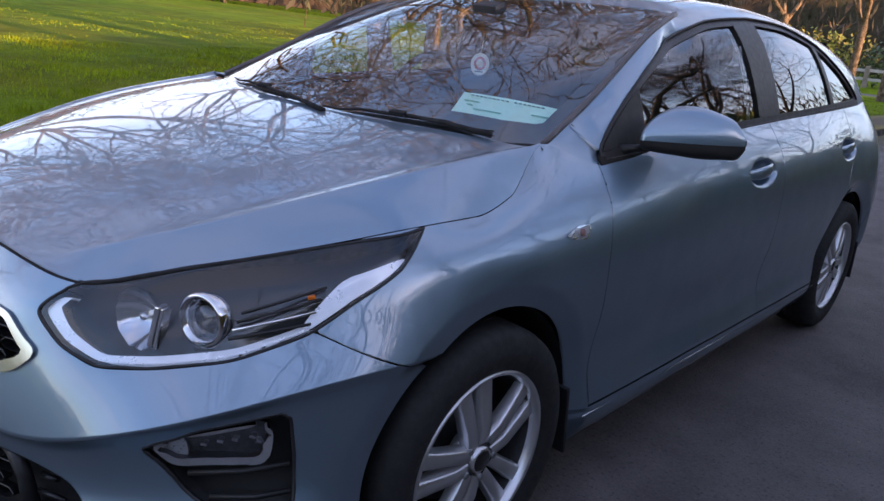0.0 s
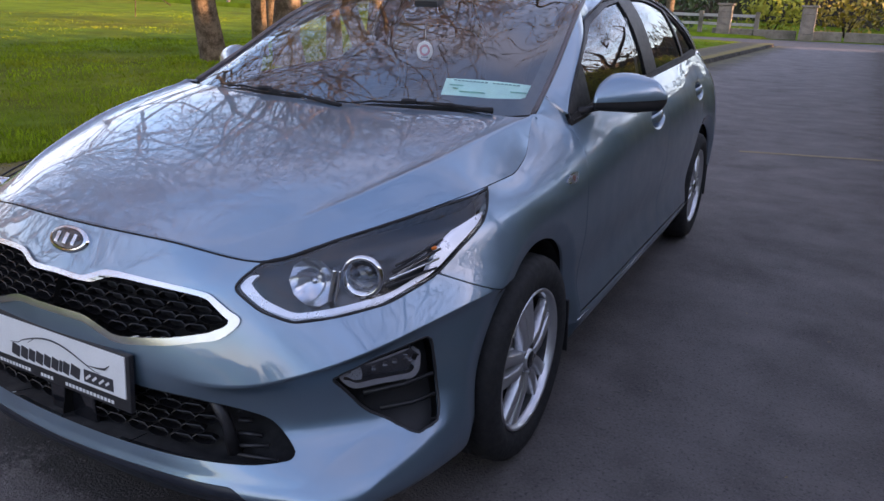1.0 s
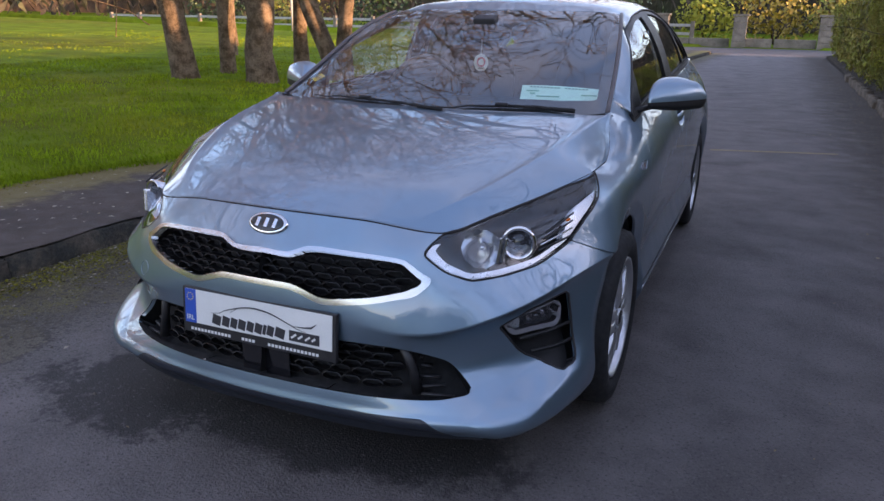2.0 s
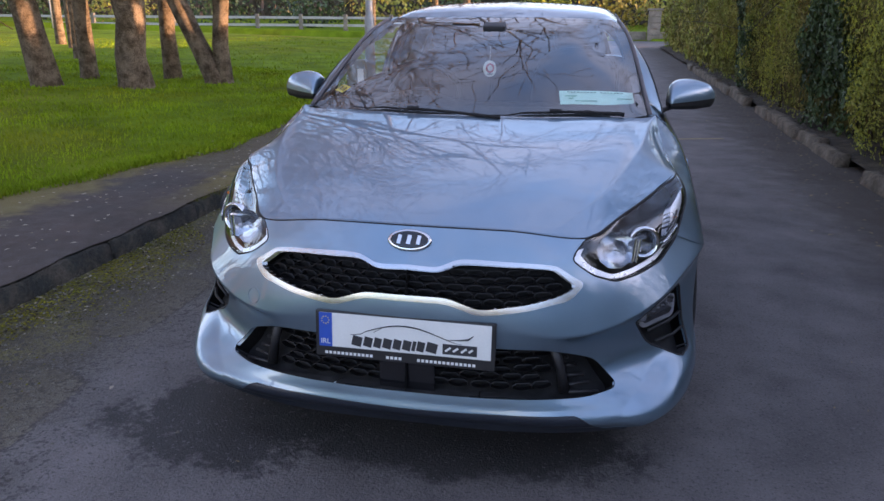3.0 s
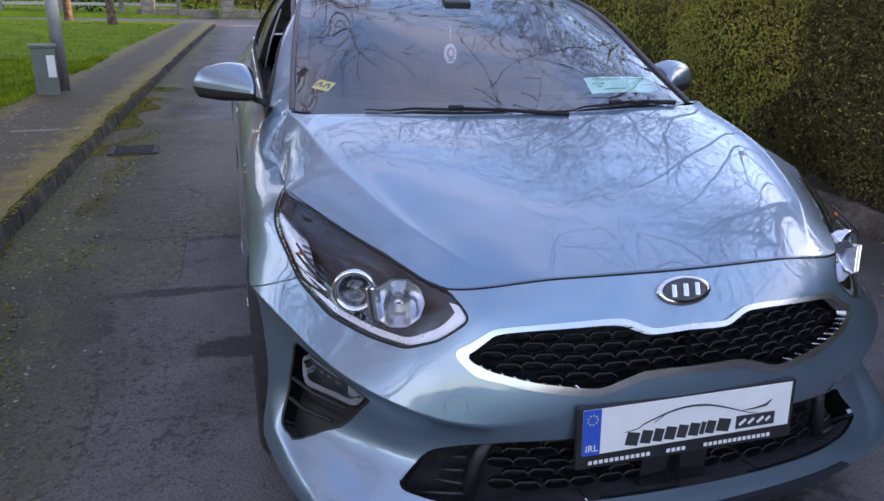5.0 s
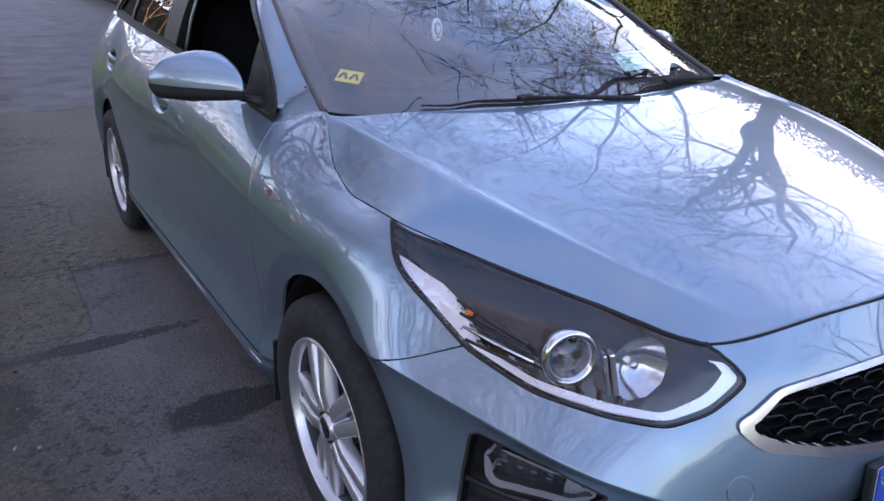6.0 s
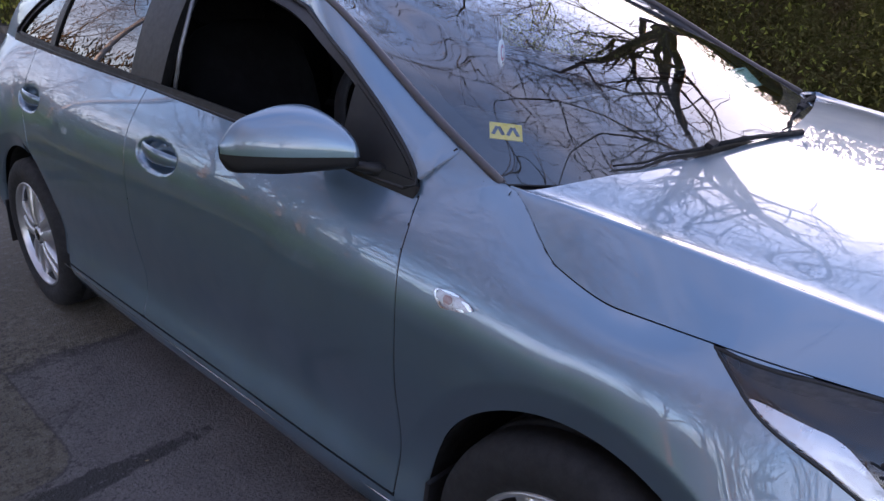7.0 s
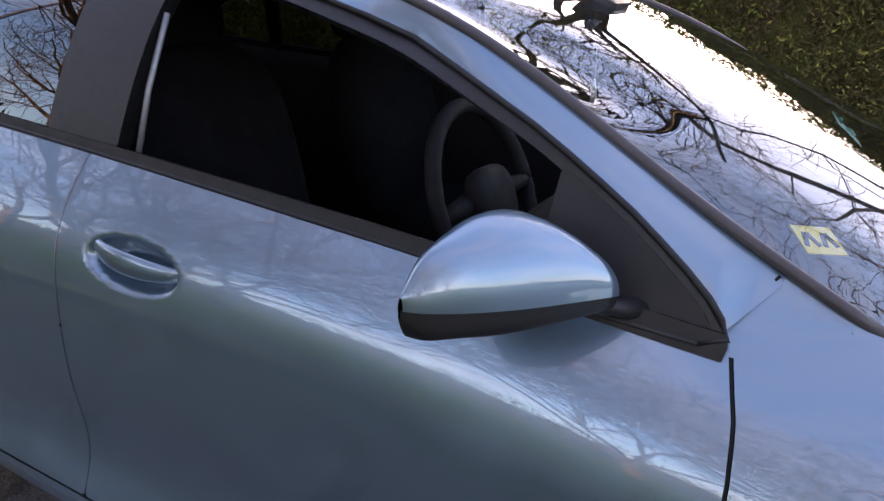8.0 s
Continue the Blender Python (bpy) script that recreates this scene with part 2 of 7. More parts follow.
    # coarse open texture towards the gutter
    coarse = calc("MULTIPLY", soft(calc("ADD", calc("SUBTRACT", -0.95, x), calc("MULTIPLY", calc("SUBTRACT", big, 0.5), 1.8)), -0.1, 0.5), soft(calc("ADD", fine, calc("MULTIPLY", calc("SUBTRACT", speck, 0.5), 0.8)), 0.47, 0.38))
    over(calc("MULTIPLY", coarse, 0.75), (0.024, 0.021, 0.016))
    # cracks
    vor = n.new("ShaderNodeTexVoronoi")
    vor.feature = "DISTANCE_TO_EDGE"
    vor.inputs["Scale"].default_value = 0.85
    warp = n.new("ShaderNodeMix")
    warp.data_type = "RGBA"
    warp.inputs[0].default_value = 0.16
    nz = n.new("ShaderNodeTexNoise")
    nz.inputs["Scale"].default_value = 3.0
    k(co, nz.inputs["Vector"])
    k(co, warp.inputs[6])
    k(nz.outputs["Color"], warp.inputs[7])
    k(warp.outputs[2], vor.inputs["Vector"])
    line = calc("MULTIPLY", soft(vor.outputs["Distance"], 0.009, 0.002), 0.7)
    crack_zone = calc("MULTIPLY", soft(calc("SUBTRACT", -0.95, x), 0.0, 0.3), soft(big, 0.42, 0.55))
    over(calc("MULTIPLY", line, crack_zone), (0.010, 0.010, 0.010))
    # moss and silt along the kerb
    edge = calc("SUBTRACT", x, calc("ADD", calc("MULTIPLY", y, 0.028), -2.23))
    rag = calc("ADD", edge, calc("MULTIPLY", calc("SUBTRACT", mid, 0.5), 0.9))
    silt = soft(rag, 1.05, 0.35)
    over(calc("MULTIPLY", silt, 0.9), (0.075, 0.060, 0.032))
    moss = calc("MULTIPLY", soft(calc("ADD", rag, calc("MULTIPLY", calc("SUBTRACT", big, 0.5), 1.6)), 0.62, 0.12), soft(fine, 0.38, 0.56))
    over(calc("MULTIPLY", moss, 0.9), (0.165, 0.140, 0.022))
    over(calc("MULTIPLY", calc("MULTIPLY", soft(rag, 1.1, 0.4), soft(fine, 0.50, 0.62)), 0.8), (0.035, 0.028, 0.018))
    over(calc("MULTIPLY", soft(speck, 0.60, 0.70), 0.6), (0.20, 0.19, 0.185))
    over(calc("MULTIPLY", soft(speck, 0.42, 0.34), 0.6), (0.035, 0.034, 0.035))
    over(calc("MULTIPLY", calc("MULTIPLY", worn, soft(fine, 0.47, 0.40)), 0.65), (0.036, 0.031, 0.026))
    # leaf mould along the hedge
    hedge_edge = calc("ADD", calc("SUBTRACT", 2.80, x), calc("MULTIPLY", calc("SUBTRACT", mid, 0.5), 1.0))
    over(calc("MULTIPLY", soft(hedge_edge, 1.05, 0.2), 0.85), (0.052, 0.038, 0.027))
    k(colour, bsdf.inputs["Base Color"])
    rough = n.new("ShaderNodeMapRange")
    rough.inputs["To Min"].default_value, rough.inputs["To Max"].default_value = 0.62, 0.92
    k(big, rough.inputs["Value"])
    k(rough.outputs["Result"], bsdf.inputs["Roughness"])
    return m


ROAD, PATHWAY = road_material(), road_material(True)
IRON = mat("cast_iron", (0.03, 0.028, 0.026), 0.7, 0.3, 0.3, 20, 200, 0.002)


# ---- mesh helpers ----
def link(name, me, material, parent=None, label=""):
    me.materials.append(material)
    ob = new(name, me)
    if parent is not None:
        ob.parent = parent
    if label:
        ob["label"] = label
    return ob


def part(name, bm, material, parent=None, label="", smooth=True):
    """Links a bmesh as one mesh object under a thing or a part."""
    me = bpy.data.meshes.new(name)
    bm.to_mesh(me)
    bm.free()
    if smooth:
        for p in me.polygons:
            p.use_smooth = True
    return link(name, me, material, parent, label)


def raw(name, verts, faces, material, parent=None, label="", smooth=True, normals=None):
    me = bpy.data.meshes.new(name)
    me.from_pydata([tuple(v) for v in verts], [], [tuple(int(i) for i in f) for f in faces])
    me.update()
    if smooth:
        me.polygons.foreach_set("use_smooth", [True] * len(me.polygons))
    if normals is not None:
        me.normals_split_custom_set_from_vertices([tuple(v) for v in normals])
    return link(name, me, material, parent, label)


def box(name, size, at, material, parent=None, label="", bevel=0.004, rot=(0, 0, 0), taper=1.0):
    bm = bmesh.new()
    bmesh.ops.create_cube(bm, size=1.0)
    for v in bm.verts:
        k = taper if v.co.z > 0 else 1.0
        v.co = Vector((v.co.x * size[0] * k, v.co.y * size[1] * k, v.co.z * size[2]))
    if bevel:
        bmesh.ops.bevel(bm, geom=bm.edges[:], offset=bevel, segments=2, affect="EDGES", profile=0.7)
    bmesh.ops.transform(bm, matrix=pose(*at, *rot), verts=bm.verts)
    return part(name, bm, material, parent, label, smooth=False)


def tube_data(points, radii, sides=8, cap=True):
    """Verts and faces of a tube along points."""
    pts = [Vector(p) for p in points]
    verts, faces = [], []
    ref = Vector((0.13, 0.27, 0.95))
    for i, p in enumerate(pts):
        d = (pts[min(i + 1, len(pts) - 1)] - pts[max(i - 1, 0)]).normalized()
        a = d.cross(ref)
        if a.length < 0.1:
            a = d.cross(Vector((1, 0, 0)))
        a.normalize()
        b = d.cross(a)
        for j in range(sides):
            an = 2 * math.pi * j / sides
            verts.append(p + (a * math.cos(an) + b * math.sin(an)) * radii[i])
    for i in range(len(pts) - 1):
        for j in range(sides):
            k = (j + 1) % sides
            faces.append((i * sides + j, i * sides + k, (i + 1) * sides + k, (i + 1) * sides + j))
    if cap:
        faces.append(tuple(range(sides))[::-1])
        faces.append(tuple((len(pts) - 1) * sides + j for j in range(sides)))
    return verts, faces


def tube(name, points, radius, material, parent=None, label="", sides=8):
    radii = radius if isinstance(radius, (list, tuple)) else [radius] * len(points)
    v, f = tube_data(points, radii, sides)
    return raw(name, v, f, material, parent, label)


def natural(t, P):
    """The natural cubic spline through P (first axis) at knots t, as a function of an array of parameters."""
    t, P = np.asarray(t, float), np.asarray(P, float)
    n = len(t)
    h = np.diff(t)
    A = np.eye(n)
    B = np.zeros_like(P)
    for i in range(1, n - 1):
        A[i, i - 1], A[i, i], A[i, i + 1] = h[i - 1], 2 * (h[i - 1] + h[i]), h[i]
        B[i] = 6 * ((P[i + 1] - P[i]) / h[i] - (P[i] - P[i - 1]) / h[i - 1])
    M = np.linalg.solve(A, B.reshape(n, -1)).reshape(P.shape)
    def ev(u):
        u = np.asarray(u, float)
        if u.ndim > 1:
            return ev(u.ravel()).reshape(u.shape)
        i = np.clip(np.searchsorted(t, u, side="right") - 1, 0, n - 2)
        sh = (-1,) + (1,) * (P.ndim - 1)
        hi, a, b = h[i].reshape(sh), ((t[i + 1] - u) / h[i]).reshape(sh), ((u - t[i]) / h[i]).reshape(sh)
        return a * P[i] + b * P[i + 1] + ((a ** 3 - a) * M[i] + (b ** 3 - b) * M[i + 1]) * hi ** 2 / 6
    return ev


def even(t, P):
    """The natural spline through P and its mirror image in x, so that it crosses the middle plane level."""
    t, P = np.asarray(t, float), np.asarray(P, float)
    flip = np.array([-1.0, 1, 1])
    return natural(np.concatenate([-t[2:0:-1], t]), np.concatenate([P[2:0:-1] * flip, P]))


def polyline_smooth(points, n=12):
    """A closed outline with its corners kept a little round: each side cut in n."""
    P = np.array(points, float)
    out = []
    for a, b in zip(P, np.roll(P, -1, 0)):
        out += [a + (b - a) * k / n for k in range(n)]
    out = np.array(out)
    for _ in range(3):
        out = 0.25 * np.roll(out, 1, 0) + 0.5 * out + 0.25 * np.roll(out, -1, 0)
    return out


def inside(outline, X, Y):
    """Signed distance to a closed outline at the points X, Y: positive within."""
    P = np.asarray(outline, float)
    Q = np.roll(P, -1, 0)
    shape = X.shape
    x, y = X.ravel(), Y.ravel()
    best = np.full(x.shape, 1e9)
    odd = np.zeros(x.shape, bool)
    near = (x > P[:, 0].min() - 0.3) & (x < P[:, 0].max() + 0.3) & (y > P[:, 1].min() - 0.3) & (y < P[:, 1].max() + 0.3)
    x, y = x[near], y[near]
    b, o = best[near], odd[near]
    for (ax, ay), (bx, by) in zip(P, Q):
        dx, dy = bx - ax, by - ay
        t = np.clip(((x - ax) * dx + (y - ay) * dy) / (dx * dx + dy * dy + 1e-12), 0, 1)
        b = np.minimum(b, (x - ax - t * dx) ** 2 + (y - ay - t * dy) ** 2)
        if dy:
            o ^= ((ay > y) != (by > y)) & (x < ax + (y - ay) * dx / dy)
    b = np.sqrt(b)
    best[near], odd[near] = b, o
    best[~near] = 0.3
    return np.where(odd, best, -best).reshape(shape)


class Sheet:
    """A smooth surface sampled on a grid, from which panels are cut: P places, N outward normals, q and z a flat chart in metres."""

    def __init__(self, P, q, z, outward):
        self.P, self.q, self.z = P, q, z
        du, dv = np.gradient(P, axis=0), np.gradient(P, axis=1)
        N = np.cross(du, dv)
        N /= np.linalg.norm(N, axis=2, keepdims=True) + 1e-12
        self.N = N if (N * outward(P)).sum() > 0 else -N

    def chart(self, points, n=10):
        """An outline given by places near the sheet, in its flat chart."""
        flat = self.P.reshape(-1, 3)
        out = []
        for p in points:
            i = np.argmin(((flat - np.array(p)) ** 2).sum(1))
            out.append((self.q.ravel()[i], self.z.ravel()[i] + 0))
        return polyline_smooth(out, n)

    def cut(self, F, lip=0.012, mirror=False, inset=0.0, both=False):
        """Verts, normals and faces of the region where F is positive, with its rim turned in by lip."""
        P, N = self.P - self.N * inset, self.N
        nu, nv = F.shape
        idx = -np.ones(F.shape, int)
        V, M, faces = [], [], []
        pos = F > 0
        ids = np.argwhere(pos)
        idx[pos] = np.arange(len(ids))
        V = list(P[pos])
        M = list(N[pos])
        c = pos[:-1, :-1].astype(int) + pos[1:, :-1] + pos[1:, 1:] + pos[:-1, 1:]
        rim, cache = [], {}
        def cross(a, b):
            key = (a, b) if a < b else (b, a)
            if key not in cache:
                fa, fb = F[a], F[b]
                t = fa / (fa - fb)
                V.append(P[a] * (1 - t) + P[b] * t)
                m = N[a] * (1 - t) + N[b] * t
                M.append(m / np.linalg.norm(m))
                cache[key] = len(V) - 1
            return cache[key]
        full = np.argwhere(c == 4)
        for i, j in full:
            faces.append((idx[i, j], idx[i + 1, j], idx[i + 1, j + 1], idx[i, j + 1]))
        for i, j in np.argwhere((c > 0) & (c < 4)):
            ring = [(i, j), (i + 1, j), (i + 1, j + 1), (i, j + 1)]
            poly, marks = [], []
            for a, b in zip(ring, ring[1:] + ring[:1]):
                if pos[a]:
                    poly.append(idx[a])
                if pos[a] != pos[b]:
                    poly.append(cross(a, b))
                    marks.append(poly[-1])
            if len(poly) >= 3:
                faces.append(tuple(poly))
            if len(marks) == 2:
                rim.append(tuple(marks))
        # the grid's own border also has a rim
        for line in ([(i, 0) for i in range(nu)], [(i, nv - 1) for i in range(nu)], [(0, j) for j in range(nv)], [(nu - 1, j) for j in range(nv)]):
            for a, b in zip(line, line[1:]):
                if pos[a] and pos[b]:
                    rim.append((idx[a], idx[b]))
                elif pos[a] != pos[b]:
                    rim.append((idx[a] if pos[a] else idx[b], cross(a, b)))
        V, M = np.array(V), np.array(M)
        if len(full):
            k = full[len(full) // 2]
            f = (idx[k[0], k[1]], idx[k[0] + 1, k[1]], idx[k[0] + 1, k[1] + 1])
            if np.dot(np.cross(V[f[1]] - V[f[0]], V[f[2]] - V[f[1]]), M[f[0]]) < 0:
                faces = [g[::-1] for g in faces]
        if lip and rim:
            used = sorted({i for e in rim for i in e})
            new_id = {i: len(V) + k for k, i in enumerate(used)}
            V2, M2 = V[used] - M[used] * lip, M[used]
            V, M = np.vstack([V, V2]), np.vstack([M, M2])
            faces += [(a, b, new_id[b], new_id[a]) for a, b in rim]
        if mirror or both:
            V2, M2 = V * [-1, 1, 1], M * [-1, 1, 1]
            if mirror:
                V, M = V2, M2
                faces = [f[::-1] for f in faces]
            else:
                faces = faces + [tuple(k + len(V) for k in f[::-1]) for f in faces]
                V, M = np.vstack([V, V2]), np.vstack([M, M2])
        return V, M, faces

    def panel(self, name, F, material, parent, label="", **kw):
        V, M, faces = self.cut(F, **kw)
        return raw(name, V, faces, material, parent, label, True, M)

# ---- the car: origin under the front axle, nose towards -y ----
car = tagged(new("car"), "silver-blue five-door hatchback parked on the road beside the kerb", "car")
WHEELBASE, AXLE_Z, TYRE_R = 2.65, 0.316, 0.316

# lines round the lower body from the middle of the nose to the middle of the tail, bottom to top
BODY_LINES = [
    [(0, -0.885, 0.200), (0.30, -0.870, 0.195), (0.50, -0.830, 0.192), (0.686, -0.748, 0.19), (0.812, -0.565, 0.20), (0.858, -0.30, 0.20), (0.862, 0.0, 0.20), (0.862, 0.13, 0.20), (0.855, 0.25, 0.20), (0.86, 0.44, 0.205),
     (0.86, 1.0, 0.21), (0.86, 1.6, 0.21), (0.86, 2.3, 0.22), (0.86, 2.75, 0.24), (0.82, 3.1, 0.27), (0.68, 3.28, 0.30), (0, 3.36, 0.30)],
    [(0, -0.912, 0.252), (0.30, -0.893, 0.248), (0.50, -0.858, 0.242), (0.706, -0.772, 0.240), (0.848, -0.575, 0.252), (0.893, -0.30, 0.26), (0.902, 0.0, 0.27), (0.901, 0.13, 0.272), (0.894, 0.25, 0.276), (0.897, 0.44, 0.285),
     (0.90, 1.0, 0.285), (0.90, 1.6, 0.285), (0.893, 2.3, 0.295), (0.89, 2.75, 0.31), (0.86, 3.1, 0.36), (0.72, 3.32, 0.40), (0, 3.43, 0.40)],
    [(0, -0.892, 0.40), (0.30, -0.872, 0.395), (0.50, -0.800, 0.385), (0.660, -0.688, 0.375), (0.826, -0.515, 0.378), (0.902, -0.29, 0.40), (0.909, 0.0, 0.40), (0.902, 0.13, 0.40), (0.885, 0.25, 0.40), (0.876, 0.44, 0.40),
     (0.872, 1.0, 0.40), (0.874, 1.6, 0.40), (0.885, 2.3, 0.40), (0.893, 2.75, 0.42), (0.87, 3.1, 0.46), (0.74, 3.32, 0.50), (0, 3.43, 0.50)],
    [(0, -0.906, 0.540), (0.30, -0.884, 0.525), (0.50, -0.832, 0.505), (0.680, -0.720, 0.553), (0.808, -0.502, 0.606), (0.893, -0.28, 0.640), (0.907, 0.0, 0.61), (0.903, 0.13, 0.598), (0.892, 0.25, 0.588), (0.886, 0.44, 0.57),
     (0.880, 1.0, 0.56), (0.882, 1.6, 0.56), (0.89, 2.3, 0.57), (0.893, 2.75, 0.58), (0.872, 3.1, 0.60), (0.75, 3.31, 0.62), (0, 3.42, 0.62)],
    [(0, -0.880, 0.665), (0.29, -0.850, 0.66), (0.49, -0.790, 0.65), (0.63, -0.680, 0.655), (0.778, -0.44, 0.692), (0.864, -0.255, 0.720), (0.886, 0.0, 0.735), (0.887, 0.13, 0.733), (0.886, 0.25, 0.729), (0.887, 0.44, 0.725),
     (0.888, 1.0, 0.73), (0.888, 1.6, 0.74), (0.886, 2.3, 0.75), (0.88, 2.75, 0.76), (0.855, 3.1, 0.77), (0.72, 3.30, 0.78), (0, 3.40, 0.78)],
    [(0, -0.838, 0.738), (0.28, -0.812, 0.735), (0.475, -0.765, 0.715), (0.598, -0.62, 0.735), (0.752, -0.38, 0.785), (0.826, -0.215, 0.815), (0.850, 0.0, 0.832), (0.854, 0.13, 0.850), (0.857, 0.25, 0.864), (0.862, 0.44, 0.866),
     (0.869, 1.0, 0.872), (0.868, 1.6, 0.880), (0.858, 2.3, 0.89), (0.84, 2.75, 0.905), (0.81, 3.1, 0.92), (0.68, 3.27, 0.93), (0, 3.36, 0.95)],
    [(0, -0.800, 0.800), (0.27, -0.776, 0.794), (0.495, -0.715, 0.768), (0.60, -0.55, 0.797), (0.715, -0.34, 0.836), (0.785, -0.175, 0.866), (0.786, 0.0, 0.866), (0.771, 0.13, 0.893), (0.738, 0.270, 1.000), (0.787, 0.44, 0.955),
     (0.792, 1.0, 0.990), (0.780, 1.6, 1.020), (0.765, 2.3, 1.045), (0.745, 2.75, 1.06), (0.72, 3.05, 1.07), (0.62, 3.22, 1.08), (0, 3.32, 1.08)],
]
LN = np.array(BODY_LINES)
knots = np.concatenate([[0], np.cumsum(np.linalg.norm(np.diff(LN[2:5].mean(0), axis=0), axis=1))])
su = np.arange(0, knots[-1], 0.0085)
su = np.append(su, knots[-1])


def smooth_line(t, P):
    """A shape-keeping cubic through P at knots t (no overshoot), as a function of parameters."""
    t, P = np.asarray(t, float), np.asarray(P, float)
    h = np.diff(t)[:, None]
    m = np.diff(P, axis=0) / h
    d = np.zeros_like(P)
    d[1:-1] = np.where(m[:-1] * m[1:] > 0, 2 * m[:-1] * m[1:] / np.where(np.abs(m[:-1] + m[1:]) < 1e-9, 1, m[:-1] + m[1:]), 0)
    d[0], d[-1] = m[0], m[-1]
    d[0, 1:] = 0
    def ev(u):
        i = np.clip(np.searchsorted(t, u, side="right") - 1, 0, len(t) - 2)
        w = ((u - t[i]) / h[i, 0])[:, None]
        a, b = P[i], P[i + 1]
        return a * (2 * w ** 3 - 3 * w ** 2 + 1) + b * (3 * w ** 2 - 2 * w ** 3) + h[i] * (d[i] * (w ** 3 - 2 * w ** 2 + w) + d[i + 1] * (w ** 3 - w ** 2))
    return ev


ROWS_S = np.stack([even(knots, L)(su) for L in LN[:6]] + [smooth_line(knots, LN[6])(su)])


def across(L, per, crease=None, weight=None):
    """Splines across a family of lines (line, station, xyz), sampled per times between lines; an optional crease along one of them."""
    n, ns, _ = L.shape
    d = np.linalg.norm(np.diff(L, axis=0), axis=2) + 1e-6
    t = np.concatenate([np.zeros((1, ns)), np.cumsum(d, 0)])
    fr = np.concatenate([k + np.arange(per) / per for k in range(n - 1)] + [[n - 1.0]])
    out = np.empty((ns, len(fr), 3))
    for s in range(ns):
        u = np.interp(fr, np.arange(n), t[:, s])
        p = natural(t[:, s], L[:, s])(u)
        if crease is not None and weight[s] > 0:
            c = crease
            p2 = np.vstack([natural(t[:c + 1, s], L[:c + 1, s])(u[fr < c]), natural(t[c:, s], L[c:, s])(u[fr >= c])])
            p = p + (p2 - p) * weight[s]
        out[s] = p
    return out


crease_w = np.clip((1.45 - su) / 0.35, 0, 1) * np.clip((su - 0.25) / 0.25, 0, 1)
BODY_P = across(ROWS_S, 18, 3, crease_w)
BODY_P[0, :, 0] = 0.0
step = lambda t: np.clip(t, 0, 1) ** 2 * (3 - 2 * np.clip(t, 0, 1))
Q2 = np.repeat(su[:, None], BODY_P.shape[1], 1)
outward = lambda P: P - np.array([0, 1.3, 0.5])
shell = Sheet(BODY_P, Q2, BODY_P[:, :, 2], outward)
# pressed edges of the bumper: an overhang under the long crease, a folded corner below the fog lamp, a blade at the foot
below = ROWS_S[3][:, 2][:, None] - BODY_P[:, :, 2]
tuck = 0.0125 * np.where(below > 0, below / 0.038 * np.exp(1 - np.clip(below, 0, 1) / 0.038), 0.0) * (step((su - 0.40) / 0.12) * step((1.42 - su) / 0.25))[:, None]


def chart_of(p):
    i = np.argmin(((BODY_P.reshape(-1, 3) - np.array(p)) ** 2).sum(1))
    return Q2.ravel()[i], BODY_P[:, :, 2].ravel()[i]


def fold(points, wide):
    """A tent over a line on the shell: 1 on the line, 0 at wide from it."""
    ends = [chart_of(p) for p in points]
    near_ = np.full(Q2.shape, 9.0)
    for (qa, za), (qb, zb) in zip(ends, ends[1:]):
        t_ = np.clip(((Q2 - qa) * (qb - qa) + (BODY_P[:, :, 2] - za) * (zb - za)) / ((qb - qa) ** 2 + (zb - za) ** 2), 0, 1)
        near_ = np.minimum(near_, np.hypot(Q2 - qa - t_ * (qb - qa), BODY_P[:, :, 2] - za - t_ * (zb - za)))
    return np.clip(1 - near_ / wide, 0, 1)


corner_fold = fold([(0.850, -0.505, 0.345), (0.790, -0.655, 0.285), (0.705, -0.765, 0.215)], 0.085)
blade = np.clip(1 - np.abs(BODY_P[:, :, 2] - ROWS_S[1][:, 2][:, None] - 0.004) / 0.030, 0, 1) * step((0.85 - su) / 0.2)[:, None]
BODY_P = BODY_P + shell.N * (0.013 * corner_fold + 0.010 * blade - tuck)[:, :, None]
shell = Sheet(BODY_P, Q2, BODY_P[:, :, 2], outward)
# flared bands round the wheel openings, hollows behind the door handles
by, bz = BODY_P[:, :, 1], BODY_P[:, :, 2]
band = np.maximum(step((0.424 - np.hypot(by, bz - 0.318)) / 0.016), step((0.424 - np.hypot(by - WHEELBASE, bz - 0.318)) / 0.016)) * (BODY_P[:, :, 0] > 0.6)
rim_r = np.minimum(np.hypot(by, bz - 0.318), np.hypot(by - WHEELBASE, bz - 0.318))
chamfer = np.clip((0.421 - rim_r) / 0.06, 0, 1.2) * (BODY_P[:, :, 0] > 0.6)
HANDLES = ((1.432, 0.872), (2.50, 0.893))
hollow = sum(step(1.7 * (1 - ((by - hy_ + 0.012) / 0.122) ** 2 - ((bz - hz_ + 0.002) / 0.043) ** 2)) for hy_, hz_ in HANDLES)
BODY_P = BODY_P + shell.N * (0.0015 * band - 0.026 * chamfer - 0.042 * hollow)[:, :, None]
shell = Sheet(BODY_P, Q2, BODY_P[:, :, 2], outward)
